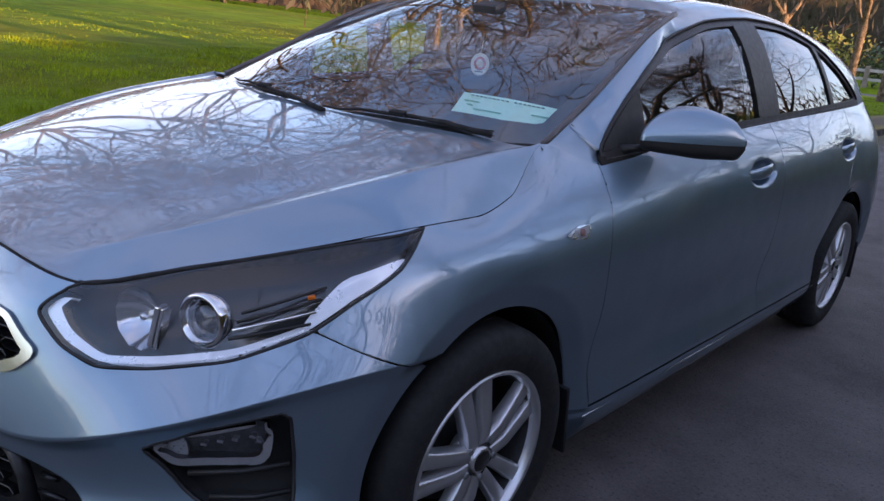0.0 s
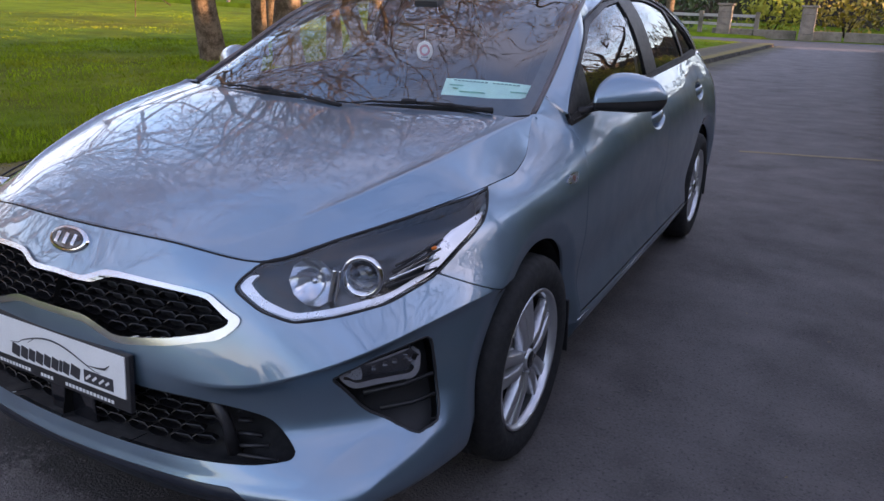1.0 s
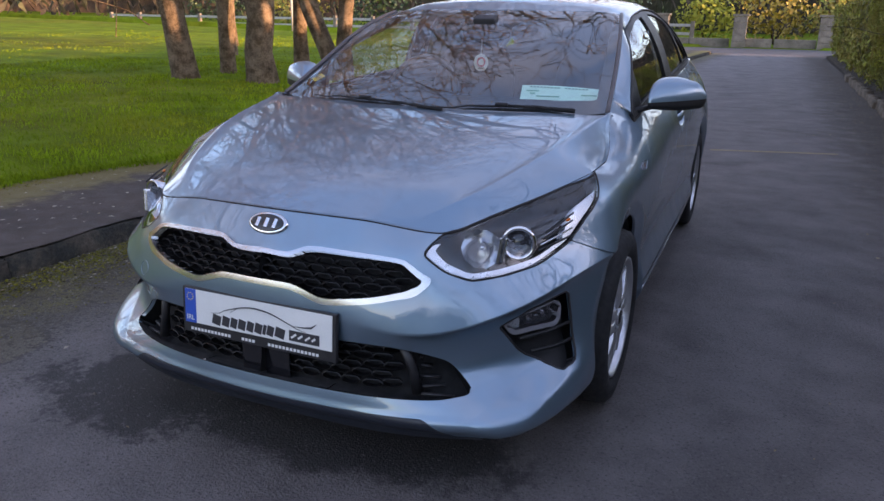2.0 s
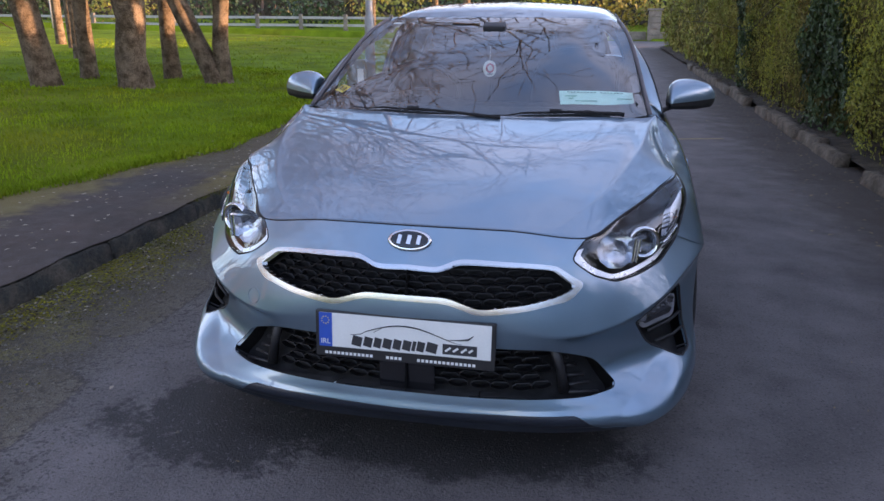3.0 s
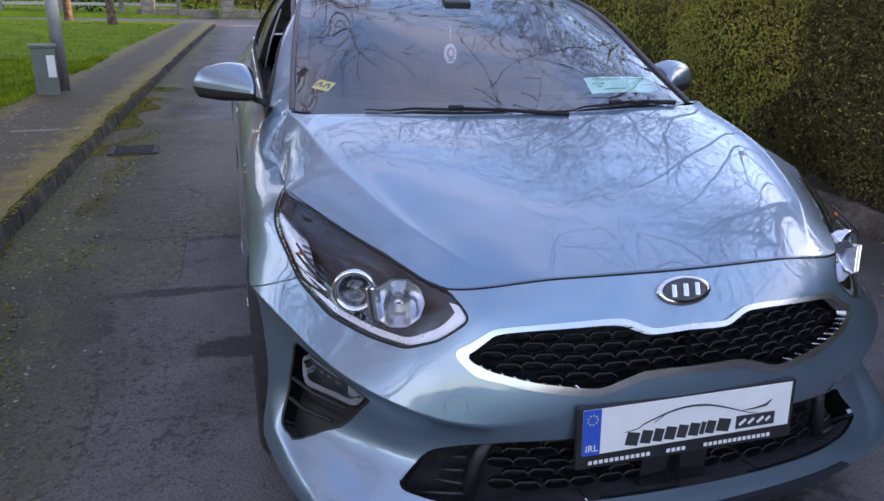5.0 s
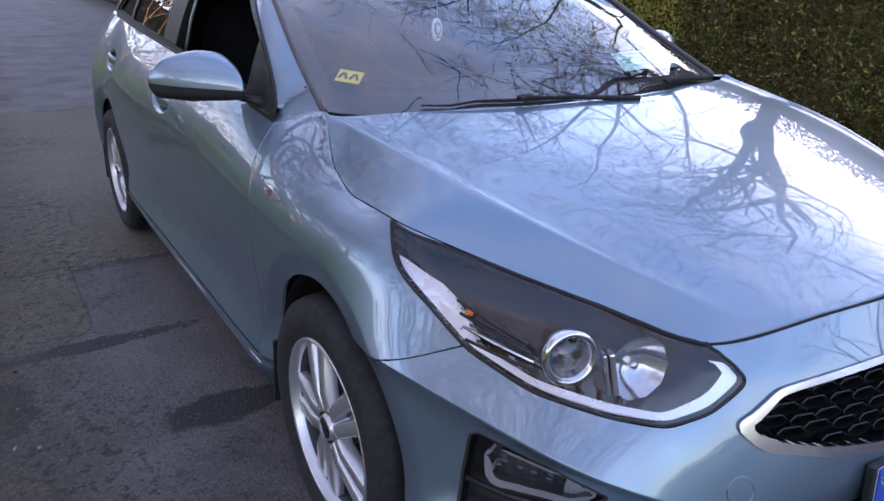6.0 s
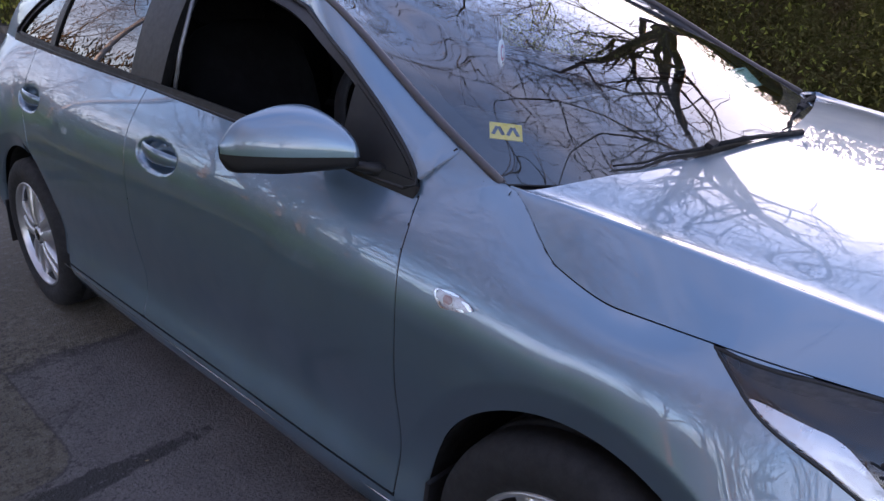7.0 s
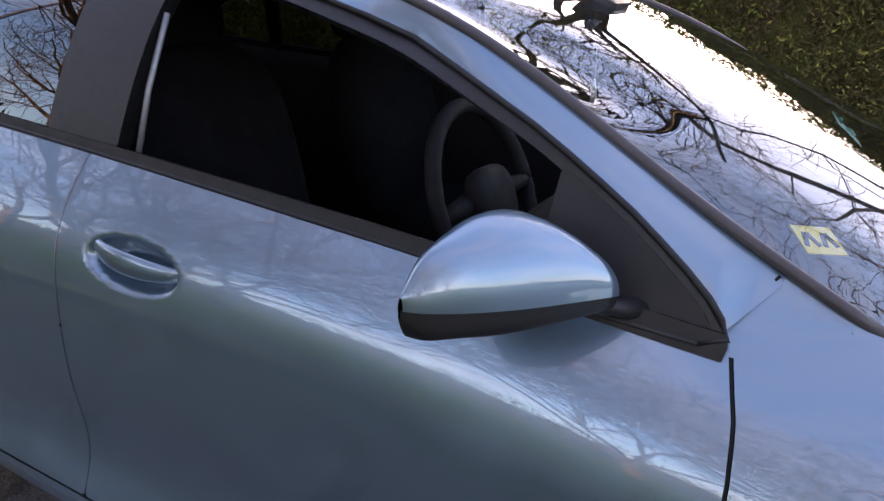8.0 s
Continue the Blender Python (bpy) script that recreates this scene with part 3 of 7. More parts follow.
# the shoulder's shading runs on evenly from the fender to the door past the foot of the pillar
def blur(A, r):
    """Soft average over the grid, rows and columns."""
    w = np.exp(-0.5 * (np.arange(-2 * r, 2 * r + 1) / r) ** 2)
    w /= w.sum()
    for ax in (0, 1):
        pad = [(2 * r, 2 * r) if a == ax else (0, 0) for a in range(3)]
        B = np.pad(A, pad, mode="edge")
        A = sum(wk * np.take(B, np.arange(k, k + A.shape[ax]), axis=ax) for k, wk in enumerate(w))
    return A


mid_y = BODY_P[:, 60, 1]
SIDE = mid_y < 2.0
fore, aft = int(np.argmin(np.abs(np.where(SIDE, mid_y, 9) + 0.06))), int(np.argmin(np.abs(mid_y - 0.92)))
soft_n = blur(shell.N, 9)
along = step((mid_y - mid_y[fore]) / (mid_y[aft] - mid_y[fore]))[:, None, None]
run_n = soft_n[fore][None] * (1 - along) + soft_n[aft][None] * along
held = np.clip((mid_y - mid_y[fore]) / 0.12, 0, 1) * np.clip((mid_y[aft] - mid_y) / 0.12, 0, 1)
held = held[:, None] * step((np.arange(BODY_P.shape[1]) / (BODY_P.shape[1] - 1) * 6 - 3.6) / 0.9)[None, :]
shell.N = shell.N + (run_n - shell.N) * held[:, :, None]
shell.N = shell.N / np.linalg.norm(shell.N, axis=2, keepdims=True)
X, Y, Z = shell.P[:, :, 0], shell.P[:, :, 1], shell.P[:, :, 2]
Q = shell.q

# outlines of the openings and seams, in the shell's chart
HEADLIGHT = shell.chart([(0.464, -0.772, 0.714), (0.508, -0.712, 0.790), (0.60, -0.56, 0.85), (0.72, -0.34, 0.89), (0.790, -0.160, 0.90), (0.792, -0.168, 0.862), (0.822, -0.248, 0.803),
                         (0.804, -0.345, 0.752), (0.779, -0.432, 0.696), (0.728, -0.547, 0.656), (0.655, -0.655, 0.648), (0.585, -0.727, 0.646), (0.522, -0.760, 0.668)], 8)
FOG = shell.chart([(0.676, -0.700, 0.502), (0.735, -0.620, 0.538), (0.800, -0.490, 0.566), (0.818, -0.480, 0.555), (0.846, -0.505, 0.365), (0.806, -0.560, 0.333), (0.722, -0.640, 0.415), (0.690, -0.680, 0.468)], 8)
GRILLE_PTS = [(0, 0.694), (0.09, 0.692), (0.155, 0.714), (0.41, 0.703), (0.470, 0.662), (0.490, 0.646), (0.455, 0.612), (0.356, 0.586), (0.215, 0.574), (0.115, 0.602), (0, 0.605)]
INTAKE_PTS = [(0, 0.478), (0.40, 0.466), (0.45, 0.450), (0.54, 0.410), (0.615, 0.338), (0.608, 0.320), (0.53, 0.312), (0.216, 0.312), (0, 0.314)]


def front_chart(pts):
    """An outline given in the front view, put on the shell's nose."""
    nose = Y < -0.45
    flat, qq, zz = shell.P[nose], Q[nose], Z[nose]
    half = []
    for x, z in pts:
        i = np.argmin((flat[:, 0] - x) ** 2 + (flat[:, 2] - z) ** 2)
        half.append((qq[i], zz[i]))
    return half


def symmetric(half, n=8):
    full = half + [(-a, b) for a, b in half[::-1]]
    P = polyline_smooth(full, n)
    return P


GRILLE, INTAKE = symmetric(front_chart(GRILLE_PTS)), symmetric(front_chart(INTAKE_PTS))
f_head, f_fog = inside(HEADLIGHT, Q, Z), inside(FOG, Q, Z)
f_grille, f_intake = inside(GRILLE, Q, Z), inside(INTAKE, Q, Z)
ARCH_R = 0.362
f_arch = np.maximum(ARCH_R - np.hypot(Y, (Z - 0.318) * 0.99), ARCH_R - np.hypot(Y - WHEELBASE, (Z - 0.318) * 0.99))
f_arch = np.where((np.abs(X) > 0.55), f_arch, -1.0)
GAP = 0.0028
# seam between bumper and fender: a line from the headlight to the wheel arch
q_at = lambda y: np.interp(y, BODY_P[:, 60, 1], su)
seam_q = q_at(-0.437)
f_bumper = np.minimum.reduce([np.where(Z > 0.62, (0.694 - 0.31 * (Q - seam_q)) - Z, 1.0), q_at(-0.1) - Q])
door_front = lambda z: np.interp(z, [0.3, 0.6, 0.70, 0.79, 0.84, 0.88, 0.90, 0.95, 1.1], [0.426, 0.424, 0.4225, 0.4215, 0.4235, 0.4285, 0.4325, 0.4515, 0.51])
door_mid = lambda z: 1.622 - 0.012 * np.clip((0.95 - z) / 0.6, 0, 1)
door_rear = lambda z: np.interp(z, [0.3, 0.55, 0.72, 0.90, 1.05], [2.40, 2.42, 2.49, 2.565, 2.60])
SILL_Z = 0.318

foot_z = 0.266 - 0.060 * step((Q - 0.50) / 0.10)
bumper = np.minimum.reduce([Z - foot_z, f_bumper - GAP * 0.6, np.where(Y < -0.6, shell.P[:, -1:, 2] - Z - 0.004, 1.0), -f_head - 0.003, -f_fog, -f_grille, -f_intake, -f_arch, np.where(Y < 0.0, 1.0, -1.0)])
front_bumper = shell.panel("front_bumper", bumper, PAINT, car, "painted bumper with honeycomb openings", both=True)
# body-painted lip; the shade on its downward face is put into the colour
shell.panel("bumper_lip", np.minimum.reduce([foot_z - 0.0015 - Z, Z - 0.192, 0.66 - Q, Q + 0.01]), mat("shaded_lip_paint", (0.022, 0.027, 0.038), 0.35, 0.2, 0.1, 6, 120), car, "painted lower bumper lip with its underside shade in the colour", both=True)
fender = np.minimum.reduce([-f_bumper - GAP * 0.6, -f_head - 0.003, -f_arch, door_front(Z) - Y - GAP, np.where(Z < 0.30, SILL_Z - 0.03 - Z, 1.0)])
fender = np.where((Y < 0.9) & (Y > -0.5), fender, -1.0)
door_f = np.minimum.reduce([Y - door_front(Z) - GAP, door_mid(Z) - Y - GAP, Z - SILL_Z - GAP])
door_r = np.minimum.reduce([Y - door_mid(Z) - GAP, door_rear(Z) - Y - GAP, Z - SILL_Z - GAP, ARCH_R + 0.055 - 0 * Y - 0 * Z + (np.hypot(Y - WHEELBASE, Z - 0.318) - 2 * ARCH_R - 0.055 + ARCH_R)])
sill = np.minimum.reduce([SILL_Z - GAP - Z, -f_arch, Y - 0.15, 2.5 - Y])
quarter = np.minimum.reduce([-f_arch, np.maximum(Y - door_rear(Z) - GAP, np.minimum(0.055 + ARCH_R - np.hypot(Y - WHEELBASE, Z - 0.318) - GAP, Y - door_mid(Z))), np.where(Z < SILL_Z, Y - 2.5, 1.0), 3.12 - Y, np.where((Y > 2.7) & (Z < 0.62), 2.98 - Y, 1.0)])
rear_bumper = np.minimum.reduce([np.where(Y > 2.6, 0.618 - Z, -1.0), np.where(Y > 2.6, np.maximum(Y - 2.985, -1), -1.0), -f_arch])
tail = np.minimum.reduce([np.where(Y > 2.6, Z - 0.622, -1.0), np.where(X < 0.60, 1.0, 0.60 - X)])
tail_lamp = np.minimum.reduce([np.where(Y > 3.0, Z - 0.78, -1.0), 0.96 - Z, X - 0.605, Y - 3.125])
corner = np.minimum.reduce([np.where(Y > 2.6, Z - 0.622, -1.0), X - 0.604, Y - 3.124, np.maximum(0.776 - Z, Z - 0.964)])
for flip, side in ((False, "near"), (True, "far")):
    fr = shell.panel("fender", fender, PAINT, car, mirror=flip)
    shell.panel("front_door", door_f, PAINT, car, mirror=flip)
    shell.panel("rear_door", door_r, PAINT, car, mirror=flip)
    shell.panel("sill", sill, PAINT, car, mirror=flip)
    shell.panel("rear_quarter", quarter, PAINT, car, mirror=flip)
    shell.panel("rear_corner", np.where(Z < 0.87, corner, -1.0), PAINT, car, mirror=flip)
    shell.panel("lamp_cap", np.where(Z >= 0.87, corner, -1.0), PAINT, car, mirror=flip)
    shell.panel("tail_lamp", tail_lamp, RED, car, "red tail lamp", mirror=flip)
shell.panel("rear_bumper", rear_bumper, PAINT, car, both=True)
shell.panel("tailgate", tail, PAINT, car, both=True)
# dark seals that fill the gaps between the panels
def seam_points(line, deep=0.0046):
    """Places just under the shell where it crosses the line y(z), from the sill up."""
    out = []
    for j in range(Z.shape[1]):
        g = np.where((X[:, j] > 0.4) & (Y[:, j] < 2.9), Y[:, j] - line(Z[:, j]), np.nan)
        for i in np.where((g[:-1] < 0) & (g[1:] >= 0))[0]:
            w = g[i] / (g[i] - g[i + 1])
            p = shell.P[i, j] * (1 - w) + shell.P[i + 1, j] * w
            if p[2] > SILL_Z + 0.007:
                out.append(p - (shell.N[i, j] * (1 - w) + shell.N[i + 1, j] * w) * deep)
    return out


for s in (1, -1):
    for line in (door_front, door_mid, door_rear):
        tube("door_seal", [(s * p[0], p[1], p[2]) for p in seam_points(line)], 0.0031, INNER, car, sides=6)
# dark inner shell behind the gaps
inner = np.minimum.reduce([-f_head - 0.004, -f_fog - 0.002, -f_grille + 0.0, -f_intake + 0.0, -f_arch - 0.002, Z - 0.22])
shell.panel("inner_frame", inner, INNER, car, "black inner body", inset=0.016, lip=0.0, both=True)

# ---- bonnet ----
g_edge = smooth_line(knots, LN[6])
w_at = [0.0, 0.2, 0.44, 0.62, 0.78, 0.90, 1.0]
# middle line, the crease on each side and the rim; between them a shallow dome and a flat outer face
mid_pts = np.array([(0, -0.800, 0.800), (0, -0.63, 0.862), (0, -0.40, 0.916), (0, -0.21, 0.950), (0, -0.06, 0.972), (0, 0.05, 0.987), (0, 0.12, 0.996)])
CREASE = np.array([(0.415, -0.775, 0.783), (0.470, -0.66, 0.814), (0.530, -0.55, 0.846), (0.588, -0.40, 0.884), (0.636, -0.25, 0.919), (0.672, -0.10, 0.949), (0.697, 0.05, 0.973), (0.716, 0.18, 0.990), (0.732, 0.262, 0.9985)])
crease_at = natural(CREASE[:, 1], CREASE)
N_IN, N_OUT = 88, 22
ww = np.linspace(0, 1, 120)
mid_line = natural(w_at, mid_pts)(ww)
rim_side = g_edge(np.interp(ww, w_at, knots[2:9]))
c_y = mid_line[:, 1] + (rim_side[:, 1] - mid_line[:, 1]) * (0.75 + 0.19 * ww)
crease_line = crease_at(np.clip(c_y, -0.775, 0.262))
s_in, s_out = np.linspace(0, 1, N_IN)[:, None, None], np.linspace(0, 1, N_OUT + 1)[1:, None, None]
bow = np.concatenate([s_in, s_in ** 2.0, s_in ** 2.3], 2)
inner_face = mid_line[None] + (crease_line - mid_line)[None] * bow
outer_face = crease_line[None] + (rim_side - crease_line)[None] * s_out
outer_face[:, :, 2] += 0.0035 * 4 * s_out[:, :, 0] * (1 - s_out[:, :, 0])
HP = np.concatenate([inner_face, outer_face])
# round the crease a little, keeping the middle and the rim
wide = 9
taps = np.exp(-0.5 * (np.arange(-wide, wide + 1) / 1.1) ** 2)
taps /= taps.sum()
padded = np.concatenate([HP[wide:0:-1] * np.array([-1.0, 1, 1]), HP, 2 * HP[-1:] - HP[-2:-wide - 2:-1]])
HP = sum(tp * padded[k:k + len(HP)] for k, tp in enumerate(taps))
# a shallow hollow inside each crease
inward = np.clip(crease_line[:, 0][None, :] - HP[:, :, 0], 0, 1)
HP[:, :, 2] -= 0.0072 * inward / 0.050 * np.exp(1 - inward / 0.050) * np.clip((ww - 0.04) / 0.25, 0, 1)[None, :]
n_u = len(HP)
uu = np.linspace(0, 1, n_u)
rim_front = g_edge(np.interp(uu, [0, 1], [0, knots[2]]))
HP = HP + (rim_side - HP[-1])[None, :, :] * (uu[:, None, None] ** 8)
HP = HP + (rim_front - HP[:, 0])[:, None, :] * ((1 - ww)[None, :, None] ** 5)
hood_sheet = Sheet(HP, np.repeat(uu[:, None], 120, 1), np.repeat(ww[None, :], n_u, 0), lambda P: np.array([0, 0, 1.0]))
edge_u = (1 - hood_sheet.q) * 0.75 - GAP
hood_f = np.minimum.reduce([edge_u, hood_sheet.z * 0.9 - GAP * 1.6, np.ones_like(edge_u)])
bonnet = hood_sheet.panel("bonnet", hood_f, PAINT, car, "long creased bonnet", both=True, lip=0.02)
rim_pts = [HP[i, 0] for i in range(0, n_u, 2)] + [HP[-1, j] for j in range(1, 120, 2)]
rim_pts = [p - np.array([0, 0, 0.0045]) for p in rim_pts]
for s in (1, -1):
    tube("bonnet_seal", [(s * p[0], p[1], p[2]) for p in rim_pts], 0.0034, INNER, car, sides=6)

# ---- greenhouse: side sheet from the belt over the rail to the middle of the roof ----
GY = np.array([0.10, 0.40, 0.75, 1.06, 1.15, 1.30, 1.70, 2.20, 2.70, 3.02, 3.22])
ROOF_Z = np.array([1.30, 1.32, 1.34, 1.368, 1.398, 1.423, 1.447, 1.440, 1.408, 1.372, 1.33])
NARROW = np.array([0.0, 0.0, 0.0, 0.0, 0.0, 0.0, 0.0, 0.012, 0.045, 0.085, 0.13])
GX = [0.806, 0.752, 0.700, 0.632, 0.562, 0.40, 0.0]
GZ = [0.90, 1.08, 1.21, 1.325, 1.392, 1.430, 1.447]
DROP = [0.0, 0.0, 0.15, 0.6, 0.95, 1.0, 1.0]
glines = np.zeros((7, len(GY), 3))
for i in range(7):
    glines[i, :, 0] = GX[i] - (NARROW * (0.4 + 0.6 * i / 4) if i < 6 else 0)
    glines[i, :, 1] = GY
    glines[i, :, 2] = GZ[i] + (ROOF_Z - 1.447) * DROP[i]
gy = np.arange(0.10, 3.22, 0.007)
grow = np.stack([natural(GY, L)(gy) for L in glines])
GP = across(np.concatenate([grow, grow[5:3:-1] * np.array([-1.0, 1, 1])]), 15)[:, :91]
GP[:, -1, 0] = 0.0
# edge of the windscreen along the pillar, in the side view; the pillar rounds in towards it
ws_edge = natural([0.20, 0.30, 0.45, 0.60, 0.75, 0.90, 1.153], np.array([0.955, 0.994, 1.060, 1.138, 1.216, 1.284, 1.356]))
# the pillar is a smooth band from the window's edge to the screen's edge
win_top = lambda y: np.interp(y, [0.447, 0.485, 0.60, 0.75, 1.00, 1.30], [0.953, 1.012, 1.095, 1.176, 1.272, 1.345])
scr_x = lambda y: np.interp(y, [0.302, 0.45, 0.60, 0.75, 0.90, 1.05, 1.153], [0.712, 0.700, 0.680, 0.657, 0.631, 0.600, 0.572])
for i, y in enumerate(gy):
    if y > 1.20:
        break
    zd, zw, wx = float(win_top(y)), float(ws_edge(np.array([min(max(y, 0.15), 1.153)]))[0]), float(scr_x(y))
    col_x, col_z = GP[i, :, 0].copy(), GP[i, :, 2].copy()
    xd = float(np.interp(zd, col_z, col_x))
    t_ = np.clip((col_z - zd) / max(zw - zd, 0.02), 0, None)
    x_new = xd + (wx - xd) * (0.55 * np.clip(t_, 0, 1) + 0.45 * np.clip(t_, 0, 1) ** 2) 
    over_ = (wx - float(np.interp(zw, col_z, col_x))) * np.clip(1 - (t_ - 1) / 0.6, 0, 1) ** 2
    x_new = np.where(t_ > 1, wx + 1.45 * (wx - xd) * (t_ - 1) if y < 1.03 else col_x + over_, x_new)
    mix_ = min(1.0, max(0.0, (1.19 - y) / 0.11))
    GP[i, :, 0] = np.where((col_z > zd) & (col_x > 0.25), col_x + (x_new - col_x) * mix_, col_x)
house = Sheet(GP, GP[:, :, 1], GP[:, :, 2], lambda P: P - np.array([0, 1.6, 0.9]))
hy, hz, hx = GP[:, :, 1], GP[:, :, 2], GP[:, :, 0]
behind_ws = (ws_edge(np.clip(hy, 0.15, 1.153)) - hz) * 0.92
header_y = 1.055 + 0.098 * np.clip(hx / 0.60, 0, 1) ** 2
f_behind = np.where(hz < 1.35, behind_ws, hy - header_y)
ws_x = scr_x(hy)
f_behind = np.where(hy < 1.05, behind_ws, np.where(hx > ws_x - 0.03, np.maximum(behind_ws, hy - 1.150), hy - header_y))
DLO = polyline_smooth([(0.447, 0.953), (0.485, 1.012), (0.60, 1.095), (0.75, 1.176), (1.00, 1.272), (1.30, 1.345), (1.70, 1.380), (2.10, 1.378), (2.50, 1.322), (2.80, 1.20), (2.965, 1.095), (2.92, 1.075), (2.30, 1.050), (1.64, 1.024), (1.0, 0.990)], 6)
f_dlo = inside(DLO, hy, hz)
belt_z = np.interp(hy, [0.4, 1.0, 1.6, 2.3, 2.75, 3.05], [0.953, 0.990, 1.020, 1.045, 1.06, 1.07])
skin = np.minimum.reduce([-f_dlo, f_behind, hz - belt_z + 0.012, 3.14 - hy])
# rubber round the side windows
def on_house(points, out=0.001):
    """Places on the side sheet at the given y and z."""
    flat, got = GP.reshape(-1, 3), []
    nn_ = house.N.reshape(-1, 3)
    for y, z in points:
        d2 = (flat[:, 1] - y) ** 2 + (flat[:, 2] - z) ** 2
        k = np.argpartition(d2, 5)[:5]
        w = 1 / (d2[k] + 1e-6)
        w /= w.sum()
        got.append(np.array([(flat[k, 0] * w).sum(), y, z]) + (nn_[k] * w[:, None]).sum(0) * out)
    return got


rubber = on_house(np.concatenate([DLO[::2], DLO[:1]]))
for s in (1, -1):
    tube("window_rubber", [(s * p[0], p[1], p[2]) for p in rubber], 0.0048, SATINBLACK, car, "thin black window rubber", sides=6)
# seam at the foot of the pillar: before it the skin belongs to the fender
f_seam = hy - (0.462 - 0.95 * (hz - 0.985))
house.panel("roof", np.minimum(skin, f_seam - 0.0018), PAINT, car, "painted roof and pillars", both=True)
def fender_patch(ns=26, nt=12):
    """The fender's top between the shell's upper edge, the screen and the pillar seam."""
    verts, norms, faces = [], [], []
    top_line, top_n = shell.P[:, -1], shell.N[:, -1]
    for i in range(ns + 1):
        s_ = i / ns
        yb, yt = 0.262 + 0.232 * s_, 0.294 + 0.124 * s_
        on = (top_line[:, 1] > 0.1) & (top_line[:, 1] < 0.8)
        b = np.array([np.interp(yb, top_line[on, 1], top_line[on, a]) for a in range(3)])
        nb = np.array([np.interp(yb, top_line[on, 1], top_n[on, a]) for a in range(3)])
        b = b - np.array([0, 0, 0.002])
        t = np.array([float(scr_x(yt)), yt, float(ws_edge(np.array([yt]))[0])])
        nt_ = np.array([0.80, -0.25, 0.55])
        for j in range(nt + 1):
            w = j / nt
            n_ = nb * (1 - w) + nt_ * w
            n_ /= np.linalg.norm(n_)
            verts.append(b + (t - b) * w + n_ * 0.006 * 4 * w * (1 - w) * s_)
            norms.append(n_)
    for i in range(ns):
        for j in range(nt):
            a = i * (nt + 1) + j
            faces.append((a, a + 1, a + nt + 2, a + nt + 1))
    return np.array(verts), np.array(norms), faces


pv_, pn_, pf_ = fender_patch()
f0 = pf_[len(pf_) // 2]
if np.dot(np.cross(pv_[f0[1]] - pv_[f0[0]], pv_[f0[2]] - pv_[f0[1]]), pn_[f0[0]]) < 0:
    pf_ = [f[::-1] for f in pf_]
for s in (1, -1):
    raw("fender_top", pv_ * [s, 1, 1], pf_ if s > 0 else [f[::-1] for f in pf_], PAINT, car, "", True, pn_ * [s, 1, 1])
for s in (1, -1):
    tube("pillar_seam", [(s * p[0], p[1], p[2]) for p in (pv_[-13:-1] + pn_[-13:-1] * 0.0006)], 0.0031, INNER, car, sides=5)
# window surround and glass
for flip in (False, True):
    seal = np.minimum(f_dlo - 0.0008, 0.020 - f_dlo)
    house.panel("window_seal", seal, TRIM, car, "matt black window seal", mirror=flip, inset=0.004, lip=0.015)
    belt = np.minimum.reduce([0.016 - np.abs(hz - belt_z - 0.006), hy - 0.46, 2.95 - hy])
    house.panel("belt_trim", belt, SATINBLACK, car, mirror=flip, inset=-0.004, lip=0.016)
    bp = np.minimum.reduce([f_dlo - 0.016, 0.105 - np.abs(hy - 1.668 + 0.10 * (hz - 1.03))])
    house.panel("door_pillar", bp, TRIM, car, "satin black pillar cover", mirror=flip, inset=0.003, lip=0.03)
    cp = np.minimum.reduce([f_dlo - 0.016, 0.026 - np.abs(hy - 2.50 + 0.25 * (hz - 1.05))])
    house.panel("quarter_pillar", cp, TRIM, car, mirror=flip, inset=0.005, lip=0.02)
    tri_f = np.minimum.reduce([f_dlo - 0.014, 0.715 - hy - 0.06 * (hz - 1.0)])
    house.panel("mirror_triangle", tri_f, SATINBLACK, car, "black corner cover behind the mirror", mirror=flip, inset=0.002, lip=0.02)
    gf = np.minimum.reduce([f_dlo - 0.010, hy - 0.715, 1.60 - hy])
    if not flip:
        house.panel("front_window", gf, GLASS, car, "closed front side window", mirror=flip, inset=0.012, lip=0.0).visible_shadow = False
    gr = np.minimum.reduce([f_dlo - 0.010, hy - 1.72])
    house.panel("rear_window", gr, PRIVACY, car, "dark rear side window", mirror=flip, inset=0.012, lip=0.0).visible_shadow = False

# ---- windscreen ----
wb = [(0, 0.085, 0.978), (0.28, 0.105, 0.980), (0.52, 0.185, 0.986), (0.655, 0.258, 0.990), (0.712, 0.302, 0.996)]
wt = [(0, 1.055, 1.364), (0.24, 1.068, 1.364), (0.42, 1.105, 1.363), (0.53, 1.138, 1.360), (0.572, 1.153, 1.356)]
wnet = np.zeros((5, 5, 3))
for i in range(5):
    a, b = np.array(wb[i]), np.array(wt[i])
    for j, s in enumerate((0, 0.3, 0.6, 0.85, 1.0)):
        p = a + (b - a) * s
        p[2] = p[2] + 0.030 * 4 * s * (1 - s) * (0.55 + 0.45 * (1 - (i / 4) ** 2)) - 0.0
        p[2] = p[2] if i < 4 else float(ws_edge(np.array([p[1]]))[0])
        p[0] = p[0] + (0.012 * 4 * s * (1 - s) if i == 4 else 0.0)
        wnet[i, j] = p
wu, wv = np.linspace(0, 1, 60), np.linspace(0, 1, 60)
a1 = natural([-0.72, -0.38, 0, 0.38, 0.72, 0.92, 1.0], np.concatenate([wnet[2:0:-1] * np.array([-1.0, 1, 1]), wnet]))(wu)
